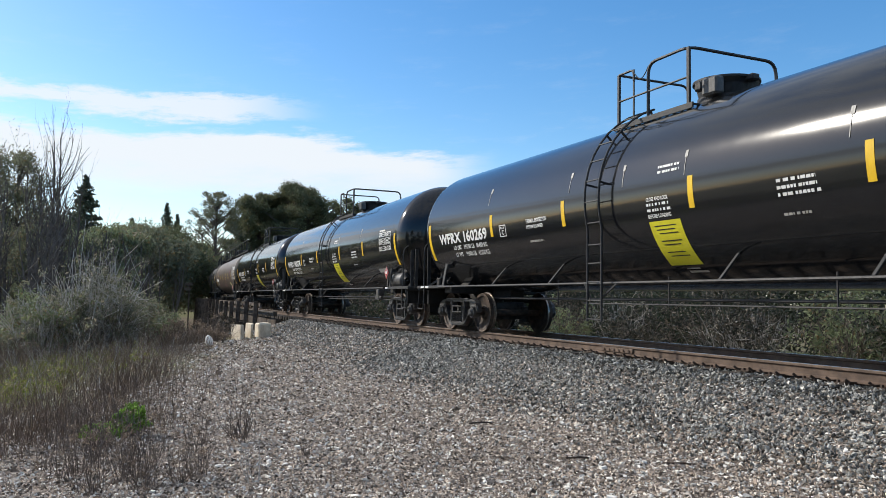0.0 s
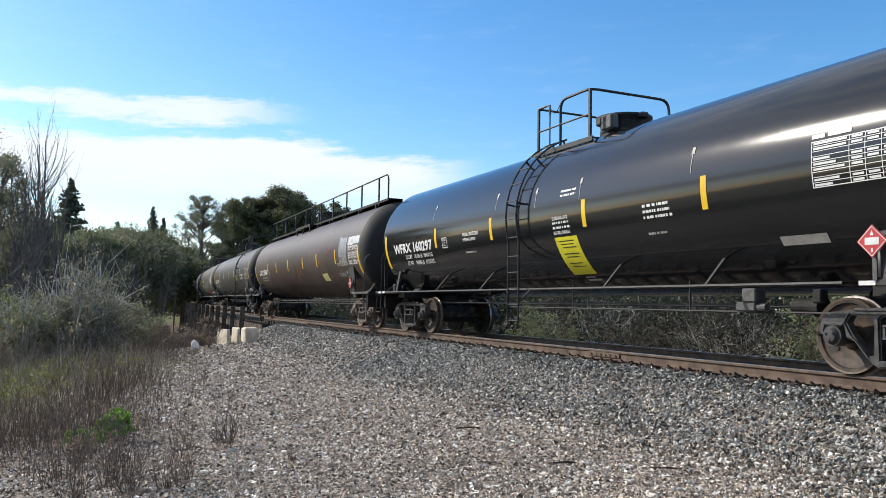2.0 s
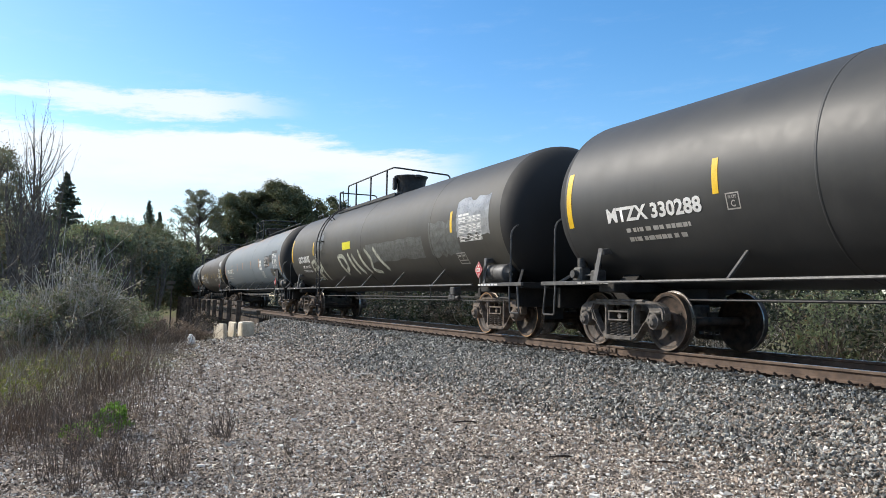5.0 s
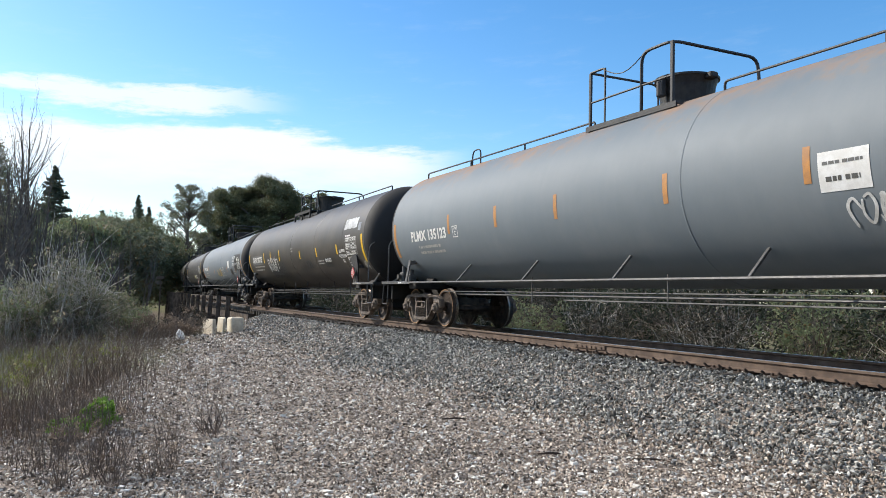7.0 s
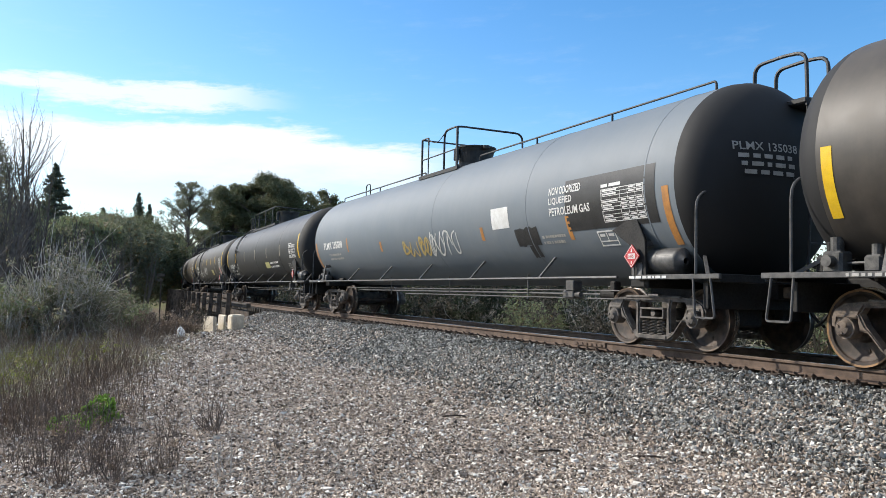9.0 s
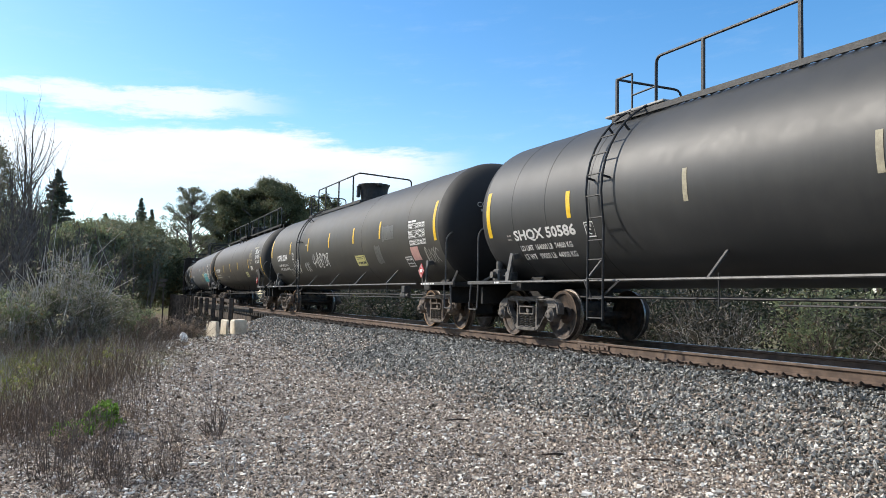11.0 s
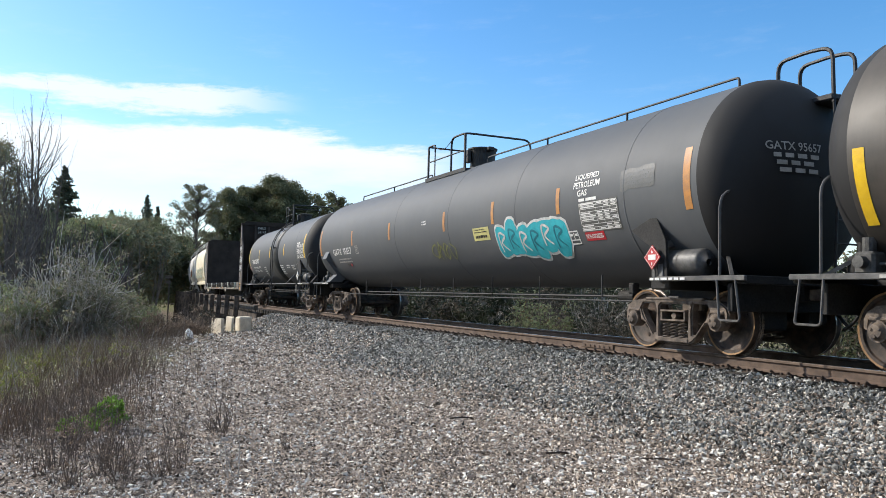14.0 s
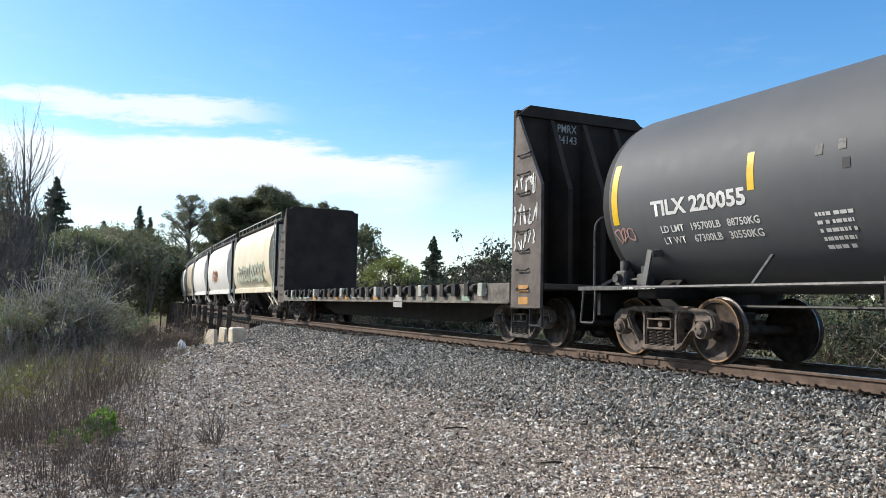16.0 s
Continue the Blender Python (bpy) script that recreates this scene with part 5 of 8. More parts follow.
def saddle(car, h, mat):
    """Flared saddle with its gusset at the front end, coloured black for its shade."""
    for y in (1.40, -1.40):
        bm = bmesh.new()
        # the gusset's dark triangle stands for the shaded web and its shadow
        pr = [(-h + 0.68, 1.08), (-h + 0.72, 1.62), (-h + 0.94, 2.0), (-h + 1.50, 1.80), (-h + 1.02, 1.52), (-h + 1.02, 1.08)]
        a = [bm.verts.new((x, y - 0.02, z)) for x, z in pr]
        b = [bm.verts.new((x, y + 0.02, z)) for x, z in pr]
        bm.faces.new(a)
        bm.faces.new(list(reversed(b)))
        for i in range(len(pr)):
            bm.faces.new((a[i], b[i], b[(i + 1) % len(pr)], a[(i + 1) % len(pr)]))
        bmesh.ops.recalc_face_normals(bm, faces=bm.faces)
        part("saddle_plate", bm, mat, car)


def saddle_box(car, h, mat):
    """Kinked saddle box that carries the shell over the rear truck."""
    pr = [(1.44, 2.19), (1.585, 1.88), (1.55, 1.82), (1.17, 1.36), (1.425, 1.10), (1.0, 1.10), (0.86, 1.24), (1.18, 1.55), (1.40, 1.95)]
    x0, x1 = h - 0.68, h - 1.12
    for sy in (1, -1):
        bm = bmesh.new()
        a = [bm.verts.new((x0, sy * y, z)) for y, z in pr]
        b = [bm.verts.new((x1, sy * y, z)) for y, z in pr]
        bm.faces.new(a)
        bm.faces.new(list(reversed(b)))
        for i in range(len(pr)):
            bm.faces.new((a[i], b[i], b[(i + 1) % len(pr)], a[(i + 1) % len(pr)]))
        bmesh.ops.recalc_face_normals(bm, faces=bm.faces)
        part("saddle", bm, mat, car)


def sill_writing(car, h, mat, seed):
    """The line of small writing on the end platform's edge."""
    rng = random.Random(seed)
    for x0 in (-h + 1.0, h - 0.35):
        bm = bmesh.new()
        x = x0
        while x > x0 - 0.75:
            w = rng.uniform(0.04, 0.14)
            box(bm, (x - w, 1.468, 1.035), (x, 1.471, 1.072))
            x -= w + 0.03
        tagged(part("writing", bm, mat, car), kind="stuff")


def nest(car, skin, gate, hoop_rear, hoop_front, y=0.78, rise=0.72, tail=0.8):
    """Fittings platform: a gate at the rear, a hooped rail round the front, a slack chain between."""
    z = skin.mid + skin.r
    base = skin.mid + math.sqrt(skin.r ** 2 - y * y)
    far = -y - 0.27
    low = skin.mid + math.sqrt(skin.r ** 2 - far * far)
    post(car, gate, y, base - 0.02, z + rise)
    post(car, gate - 0.42, y, base, z + rise, 0.035)
    bar(car, [(gate, y, z + rise), (gate - 0.42, y, z + rise), (gate - 0.42, y, z + rise - 0.2)], 0.022, round_=0.12)
    bar(car, [(gate, y, z + rise), (gate, -y, z + rise), (gate, -y, base)], 0.022)
    bar(car, [(gate, y, z + 0.30), (hoop_front, y, z + 0.30)], 0.018)
    post(car, hoop_front, y, base - 0.02, z + rise, 0.065)
    bar(car, [(hoop_rear, y, base), (hoop_rear, y, z + rise), (hoop_front, y, z + rise), (hoop_front, far, z + rise), (hoop_front - 0.1, far, low)], 0.028, round_=0.2)
    pts = [(gate - 0.42 + (hoop_rear - gate + 0.42) * k / 6, y, z + rise - 0.05 - 0.16 * math.sin(math.pi * k / 6)) for k in range(7)]
    bar(car, pts, 0.009, "chain", 0.01)
    grating(car, gate + 0.05, hoop_front - 0.15, y - 0.30, y + 0.05, base + 0.03)
    bar(car, [(hoop_front, -y + 0.15, z + 0.25), (hoop_front - tail, -y + 0.15, z + 0.22), (hoop_front - tail - 0.05, -y + 0.15, base)], 0.02)


def long_nest(car, skin, gate, hand0, hand1, posts, hoop=None, y=0.72, rise=0.72):
    """A longer platform with a gate, a posted handrail and a hoop across its front."""
    z = skin.mid + skin.r
    base = skin.mid + math.sqrt(skin.r ** 2 - y * y)
    top = z + rise
    far = -y - 0.36
    low = skin.mid + math.sqrt(skin.r ** 2 - far * far)
    post(car, gate, y, base - 0.02, top - 0.12)
    post(car, gate - 0.4, y, base - 0.02, top - 0.14, 0.035)
    bar(car, [(gate, y, top - 0.13), (gate - 0.4, y, top - 0.13)], 0.022)
    bar(car, [(gate, y, top - 0.13), (gate, -y, top - 0.13), (gate, -y, base)], 0.022)
    bar(car, [(hand0, y, base), (hand0, y, top), (hand1, y, top), (hand1, y, base)] if hoop else [(hand0, y, base), (hand0, y, top), (hand1, y, top), (hand1 - 0.15, far, top - 0.12), (hand1 - 0.2, far, low)], 0.026, round_=0.12)
    for k in range(posts):
        post(car, hand0 + (hand1 - hand0) * (k + 0.6) / posts, y, base - 0.02, top, 0.06)
    bar(car, [(gate - 0.4, y, z + 0.22), (hand0, y, z + 0.24)], 0.016)
    grating(car, gate + 0.05, (hoop if hoop else hand1) - 0.3, y - 0.35, y + 0.06, base + 0.05)
    if hoop:
        post(car, hoop, y, base - 0.02, top + 0.04, 0.07)
        bar(car, [(hoop + 0.2, y, base), (hoop + 0.18, y, top), (hoop, y, top + 0.05), (hoop - 0.05, far, top), (hoop - 0.1, far, low)], 0.028, round_=0.12)
        bar(car, [(hoop - 0.2, -y + 0.25, base), (hoop - 0.2, -y + 0.25, z + 0.25), (hoop - 1.1, -y + 0.25, z + 0.25), (hoop - 1.1, -y + 0.25, base)], 0.02)


def end_hoops(car, skin, h):
    """Tall ladder hoops over the front end."""
    z = skin.mid + skin.r
    for yy in (-0.2, -0.65):
        bar(car, [(-h + 0.15, yy, z - 0.1), (-h + 0.15, yy, z + 0.34), (-h - 0.40, yy, z + 0.36), (-h - 0.78, yy, z + 0.32), (-h - 0.80, yy, z - 0.45)], 0.03, round_=0.16)
    bm = bmesh.new()
    box(bm, (-h - 0.82, -0.7, z - 0.42), (-h - 0.30, -0.15, z - 0.33), 0.02)
    part("end_step", bm, M["pipe_black"], car)
    for yy in (-0.2, -0.65):
        bar(car, [(-h - 0.80, yy, z - 0.4), (-h - 0.86, yy, skin.mid), (-h - 0.80, yy, 1.1)], 0.02, "ladder_stile")
    for k in range(7):
        bar(car, [(-h - 0.84, -0.2, 1.25 + 0.32 * k), (-h - 0.84, -0.65, 1.25 + 0.32 * k)], 0.013, "rung")


def black_car(i, number, w1, w2):
    """Glossy new black car with a ladder, a crow's nest and a yellow notice."""
    car, skin, h = make_tank_car(FRONTS[i], REARS[i], "glossy new black tank car with yellow notice panel and tape", GLOSS_BLACK, head=GLOSS_BLACK, radius=1.53, mid=2.48, pipe="pipe_black", truck="truck_black", truck_in=0.85, seams=(), braces=(4.5, 2.2, -2.2, -4.5))
    side_ladder(car, 0.5, skin)
    dome(car, -0.84, skin, 0.50, 0.27)
    nest(car, skin, 0.95, 0.14, -0.85, rise=0.78)
    bm = bmesh.new()
    box(bm, (-1.25, 0.42, skin.mid + skin.r - 0.02), (-0.92, 0.60, skin.mid + skin.r + 0.26), 0.03)
    part("valve_box", bm, M["pipe_grey"], car)
    tapes(skin, (4.43, 1.61, -1.72, -4.55), 2.10, 2.56, Y_, 0.11)
    end_tapes(skin, h, 1.72, 2.60, Y_)
    skin.words(number, 7.22, 4.66, 2.07, 2.33, W_, bold=0.036)
    weights(skin, 6.47, 4.75, 2.02, W_, (w1, w2))
    plate_box(skin, 4.07, 3.80, 2.07, 2.31, "C", W_)
    skin.words("THERMAL PROTECTION", 2.95, 2.18, 2.26, 2.34, W_)
    skin.words("SYSTEM EQUIPPED", 2.95, 2.33, 2.14, 2.22, W_)
    text_bars(skin, 2.92, 2.38, 1.87, 1.95, 1, DW, 3)
    text_bars(skin, -1.00, -1.50, 2.66, 2.82, 2, W_, 4)
    skin.words("CLOSE AND LOCK", -0.74, -1.24, 2.285, 2.345, W_)
    text_bars(skin, -0.74, -1.31, 2.105, 2.275, 2, W_, 9)
    skin.words("BEFORE LOADING", -0.74, -1.26, 2.03, 2.09, W_)
    skin.patch("notice_panel", -0.72, -1.42, 1.33, 1.98, M["panel_yellow"], label="yellow notice panel")
    rects = [(-0.82 - 0.03 * (k % 3), -1.30 + 0.05 * (k % 2), 1.90 - 0.055 * k, 1.915 - 0.055 * k) for k in range(9) if k not in (3, 6)]
    skin.quads("writing", rects, K_, 0.008)
    skin.quads("writing", [(-1.0, -1.40, 1.22, 1.25), (-1.0, -1.28, 1.27, 1.29)], DW)
    text_bars(skin, -3.25, -3.94, 2.06, 2.32, 3, W_, 5)
    text_bars(skin, -3.27, -3.78, 1.83, 1.90, 1, DW, 6)
    skin.patch("label_plate", -5.62, -6.3, 1.55, 1.66, DW)
    data_table(skin, -6.30, -7.38, 2.16, 2.70, W_, 30 + i)
    placard(car, -h + 0.9, 1.50, M["red"], "")
    for x, z in ((4.61, 3.10), (1.42, 3.0), (-0.15, 2.9), (-1.6, 2.9), (-4.3, 2.95)):
        skin.quads("sample_mark", [(x + 0.03, x - 0.03, z - 0.05, z + 0.05), (x + 0.006, x - 0.006, z - 0.32, z - 0.05)], DW)
    for x in (-h - 0.55, -h - 0.9, h + 0.55):
        bm = bmesh.new()
        beam(bm, (x, 1.25, 1.05), (x, 1.25, 2.1), 0.03, 0.09, up=(0, 1, 0), bevel=0.005)
        part("end_stanchion", bm, M["pipe_black"], car)
    for x in (h + 0.05, h + 0.35, -h + 0.9):
        bm = bmesh.new()
        box(bm, (x, 1.467, 1.03), (x + 0.2, 1.471, 1.08))
        part("white_mark", bm, W_, car)
    head_marks(skin, h, [(number, 0.75, -0.35, 2.78, 2.92)], DW)


black_car(0, "WFRX 160269", "LD LMT   195100 LB   88450 KG", "LT WT     90900 LB   41250 KG")
black_car(1, "WFRX 160278", "LD LMT   195300 LB   88550 KG", "LT WT     90700 LB   41150 KG")
black_car(2, "WFRX 160297", "LD LMT   195100 LB   88450 KG", "LT WT     90900 LB   41250 KG")


def brown_car():
    car, skin, h = make_tank_car(FRONTS[3], REARS[3], "sooty brown tank car with full-length roof walkway and faded graffiti", BROWN, pipes=2, sill=False, truck="truck_rust", reservoir=False, seams=(0.22, 0.5, 0.78))
    z = top_walkway(car, skin, h + 0.1, -h - 0.1)
    walkway_rail(car, h + 0.1, 0.71, 0.62, z, 0.80, 4)
    walkway_rail(car, 0.12, -h - 0.05, 0.62, z, 0.80, 5)
    bracket_box(car, skin, 2.2, -0.2)
    dome(car, -0.2, skin, 0.5, 0.50)
    bar(car, [(0.25, 0.5, z), (0.2, 0.5, z + 0.42), (-0.6, 0.5, z + 0.42)], 0.022)
    bar(car, [(-1.9, 0.2, z - 0.1), (-1.95, 0.2, z + 0.42), (-3.2, 0.2, z + 0.34)], 0.022)
    tapes(skin, (5.80, 3.73, 1.24, -1.48, -3.72, -6.28), 2.06, 2.53, Y_, 0.11)
    end_tapes(skin, h, 1.66, 2.5, Y_)
    skin.words("GATX 75408", 7.9, 6.0, 2.01, 2.27, W_, bold=0.034)
    text_bars(skin, 7.5, 6.0, 1.72, 1.95, 2, DW, 8)
    plate_box(skin, 5.62, 5.4, 2.0, 2.24, "C", DW)
    skin.words("LIQUEFIED", -6.46, -7.16, 2.13, 2.26, SPRAY["rust"])
    skin.words("PETROLEUM GAS", -6.47, -7.70, 1.96, 2.08, DW)
    skin.words("NON", -6.44, -6.78, 1.77, 1.88, SPRAY["rust"])
    skin.words("ODORIZED", -6.33, -7.04, 1.63, 1.75, DW)
    ragged(skin, -6.75, -7.62, 1.98, 2.97, SILVER, 3, label="bare silvery patch")
    ragged(skin, -7.8, -9.0, 2.60, 2.88, SMEAR, 4)
    data_table(skin, -7.86, -8.93, 1.98, 2.56, W_, 41)
    service_box(skin, -7.14, -7.58, 1.52, 1.80, DW)
    skin.patch("label_plate", -4.10, -4.81, 1.53, 1.79, LABEL_YELLOW)
    scrawl(skin, -5.15, -5.95, 2.32, 2.72, 4, SPRAY["pink"], 0.03, 5)
    scrawl(skin, -0.1, -1.25, 1.75, 2.2, 5, SPRAY["rust"], 0.045, 6)
    scrawl(skin, 2.1, -0.4, 1.35, 1.75, 8, SPRAY["pink"], 0.035, 7)
    scrawl(skin, 2.55, 2.05, 1.88, 2.18, 3, SPRAY["rust"], 0.03, 8)
    scrawl(skin, -3.95, -4.6, 1.95, 2.28, 3, SPRAY["rust"], 0.03, 9)
    scrawl(skin, 5.3, 3.0, 1.5, 1.9, 6, SPRAY["pink"], 0.025, 10)
    scrawl(skin, -5.0, -6.2, 1.5, 1.75, 5, SPRAY["rust"], 0.02, 11)
    placard(car, -h + 0.9, 1.37, M["red"], "1075")
    saddle(car, h, M["frame_black"])


def charcoal_car():
    car, skin, h = make_tank_car(FRONTS[4], REARS[4], "dull charcoal tank car with side ladder and yellow tape", CHARCOAL, seams=(0.28, 0.79))
    side_ladder(car, -4.65, skin)
    long_nest(car, skin, 1.57, 0.1, -4.05, 3, hoop=-4.85)
    dome(car, -0.2, skin, 0.42, 0.5)
    tapes(skin, (5.61, 2.85, 0.08, -2.65, -5.43), 2.21, 2.69, Y_, 0.11)
    end_tapes(skin, h, 2.0, 2.93, Y_)
    skin.words("MTZX 330288", 8.0, 5.9, 2.0, 2.23, W_, bold=0.034)
    text_bars(skin, 7.6, 6.0, 1.66, 1.93, 2, DW, 12)
    plate_box(skin, 5.45, 5.22, 1.98, 2.2, "C", DW)
    skin.patch("label_plate", -3.22, -3.97, 1.98, 2.33, M["panel_yellow"])
    skin.quads("writing", [(-3.3, -3.88, 2.24, 2.27), (-3.3, -3.88, 2.17, 2.2), (-3.3, -3.9, 2.03, 2.1)], K_, 0.008)
    skin.words("NON-ODORIZED", -5.54, -6.59, 2.18, 2.30, W_)
    skin.words("LIQUEFIED PETROLEUM GAS", -5.54, -6.72, 2.01, 2.13, W_)
    text_bars(skin, -5.1, -5.6, 1.62, 1.78, 2, DW, 13)
    data_table(skin, -7.43, -8.49, 1.99, 2.52, DW, 42)
    service_box(skin, -6.77, -7.21, 1.55, 1.83, DW)
    placard(car, -h + 0.9, 1.37, M["red"], "1075")
    saddle(car, h, M["frame_black"])
    sill_writing(car, h, DW, 4)
    head_marks(skin, h, [("MTZX 330288", 0.92, -0.08, 2.80, 2.92)], DW)
    head_bars(skin, h, 0.80, 0.0, 2.52, 2.76, 2)


def olive_car():
    car, skin, h = make_tank_car(FRONTS[5], REARS[5], "dusty olive-black tank car with white block graffiti", OLIVE, truck="truck_rust", seams=(0.2, 0.5, 0.8))
    side_ladder(car, 4.41, skin)
    long_nest(car, skin, 4.9, 3.9, -0.7, 3)
    dome(car, -0.3, skin, 0.5, 0.5)
    tapes(skin, (5.55, -6.6), 2.26, 2.74, Y_, 0.11)
    end_tapes(skin, h, 2.1, 3.0, Y_, front=False)
    skin.words("GATX 203192", 7.8, 6.17, 2.02, 2.28, W_, bold=0.034)
    weights(skin, 7.4, 6.25, 1.93, W_, ("LD LMT  163300 LB  74 050 KG", "LT WT  99700 LB  45 250 KG"))
    plate_box(skin, 5.31, 5.06, 2.03, 2.28, "C", W_)
    ragged(skin, 5.1, 4.3, 2.36, 2.95, PATCH_GREY, 5)
    # block letters sprayed in white over the side
    block = SPRAY["chalk"]
    skin.strokes("graffiti", [[(5.98, 2.02), (5.90, 1.78), (5.74, 1.40)], [(5.94, 1.98), (5.70, 2.03), (5.46, 2.08)], [(5.84, 1.72), (5.66, 1.75), (5.46, 1.80)], [(5.76, 1.44), (5.55, 1.42), (5.30, 1.42)], [(5.52, 2.04), (5.40, 1.80), (5.32, 1.45)]], 0.13, block, label="white block graffiti")
    skin.strokes("graffiti", [[(5.36, 2.04), (5.26, 1.74), (5.12, 1.38)], [(5.30, 1.98), (5.10, 1.72), (4.98, 1.66)], [(4.98, 1.66), (4.84, 1.85), (4.76, 2.06)], [(4.80, 2.06), (4.70, 1.74), (4.56, 1.36)]], 0.14, block, label="white block graffiti")
    skin.strokes("graffiti", [[(2.5, 2.1), (2.3, 1.8), (2.0, 1.5)], [(2.4, 2.1), (1.9, 2.05), (1.7, 1.75), (2.0, 1.6)], [(1.4, 2.15), (1.2, 1.85), (0.9, 1.5)], [(1.0, 2.1), (0.6, 1.7), (0.3, 1.5)]], 0.17, block, label="white block graffiti")
    skin.strokes("graffiti", [[(0.3, 2.2), (0.1, 1.85), (-0.3, 1.5)], [(-0.3, 2.2), (-0.7, 1.9), (-0.6, 1.6), (-1.2, 1.5)], [(-1.1, 2.2), (-1.5, 1.85), (-1.9, 1.55)]], 0.16, block, label="white block graffiti")
    ragged(skin, -0.4, -4.8, 1.75, 2.35, SPRAY["faint"], 6, label="faded overspray")
    skin.patch("label_plate", 1.90, 1.05, 2.28, 2.52, M["panel_yellow"])
    ragged(skin, -5.3, -6.9, 1.72, 2.6, SPRAY["faint"], 8, label="faded overspray")
    ragged(skin, -6.9, -8.5, 2.1, 3.0, SILVER, 7, label="bare silvery patch")
    data_table(skin, -7.0, -8.1, 2.02, 2.55, W_, 43)
    service_box(skin, -6.6, -7.05, 1.55, 1.8, DW)
    placard(car, -h + 0.9, 1.37, M["red"], "1075")
    sill_writing(car, h, W_, 5)


def grey_car(i, number, paint, rusty, label):
    car, skin, h = make_tank_car(FRONTS[i], REARS[i], label, paint, pipes=2, truck="truck_rust" if rusty else "truck", seams=(0.585, 0.785, 0.97) if rusty else (0.543, 0.778, 0.965))
    nest(car, skin, 1.55, 0.16, -0.57, rise=0.85)
    dome(car, -0.05, skin, 0.5, 0.42)
    low_rail(car, skin, 8.9 if rusty else 8.6, 1.62)
    low_rail(car, skin, -1.5, -h + 0.1)
    bar(car, [(6.4, 0.62, skin.mid + 1.35), (6.4, 0.62, skin.mid + 1.72), (6.0, 0.62, skin.mid + 1.72), (6.0, 0.62, skin.mid + 1.35)], 0.018, round_=0.15)
    end_hoops(car, skin, h)
    if rusty:
        tapes(skin, (5.83, 3.7, 1.56, -1.24, -3.62, -6.30), 2.14, 2.57, O_, 0.10)
        end_tapes(skin, h, 1.71, 2.56, O_)
        skin.words(number, 7.95, 5.98, 2.06, 2.31, W_, bold=0.034)
        plate_box(skin, 5.65, 5.4, 2.05, 2.3, "C", W_)
        skin.patch("label_plate", -3.77, -4.41, 2.02, 2.47, W_)
        text_bars(skin, -3.83, -4.36, 2.30, 2.38, 1, SPRAY["grey"], 97, out=0.008)
        text_bars(skin, -3.86, -4.33, 2.10, 2.22, 1, PATCH_GREY, 98, out=0.008)
        skin.patch("black_panel", -5.18, -6.14, 2.10, 2.62, K_)
        for k, line_ in enumerate(("NON-ODORIZED", "LIQUEFIED", "PETROLEUM GAS")):
            skin.words(line_, -5.24, -6.1 + (0.3 if k == 1 else 0), 2.47 - 0.16 * k, 2.58 - 0.16 * k, W_, out=0.009)
        data_table(skin, -7.29, -8.32, 2.02, 2.58, W_, 44)
        ragged(skin, -6.44, -7.19, 2.29, 2.66, K_, 8)
        ragged(skin, -7.1, -8.35, 2.66, 2.80, K_, 9)
        ragged(skin, -7.3, -8.35, 1.86, 1.98, K_, 10)
        ragged(skin, -6.5, -7.1, 1.66, 2.05, PATCH_GREY, 17)
        service_box(skin, -7.05, -7.48, 1.57, 1.82, W_)
        scrawl(skin, -4.05, -4.75, 1.62, 1.98, 4, SPRAY["white"], 0.04, 15)
    else:
        skin.patch("reflective_tape", 5.64, 5.54, 1.95, 2.37, O_)
        tapes(skin, (2.74, -3.20), 1.86, 2.13, O_, 0.12)
        skin.patch("reflective_tape", -6.27, -6.38, 1.72, 2.12, O_)
        end_tapes(skin, h, 1.53, 2.36, O_)
        skin.words(number, 8.02, 6.07, 2.10, 2.33, W_, bold=0.034)
        skin.patch("label_plate", -3.68, -4.36, 2.05, 2.46, W_)
        skin.patch("black_panel", -6.32, -8.62, 1.86, 2.72, K_)
        for k, (line_, x1_) in enumerate((("NON ODORIZED", -6.78), ("LIQUEFIED", -6.53), ("PETROLEUM GAS", -7.02))):
            skin.words(line_, -5.82, x1_, 2.51 - 0.18 * k, 2.65 - 0.18 * k, W_, out=0.009, bold=0.018)
        data_table(skin, -7.34, -8.37, 1.94, 2.46, W_, 45)
        service_box(skin, -7.05, -7.51, 1.58, 1.82, W_)
        ragged(skin, -4.50, -5.3, 1.66, 2.03, K_, 11)
        ragged(skin, -4.85, -5.15, 1.45, 1.70, K_, 12)
        text_bars(skin, -5.4, -6.2, 1.66, 1.86, 2, DW, 14)
        scrawl(skin, 1.2, -0.5, 1.66, 2.1, 5, SPRAY["ochre"], 0.06, 16)
        scrawl(skin, -0.4, -2.15, 1.62, 2.2, 4, SPRAY["white"], 0.05, 17)
    text_bars(skin, 7.6, 6.0, 1.72, 1.98, 2, DW, 15)
    placard(car, -h + 0.9, 1.37, M["red"], "1075")
    saddle(car, h, M["frame_black"])
    sill_writing(car, h, W_, 6)
    head_marks(skin, h, [(number, 0.98, -0.06, 2.82, 2.94)], DW)
    head_bars(skin, h, 0.92, 0.05, 2.44, 2.78, 3)


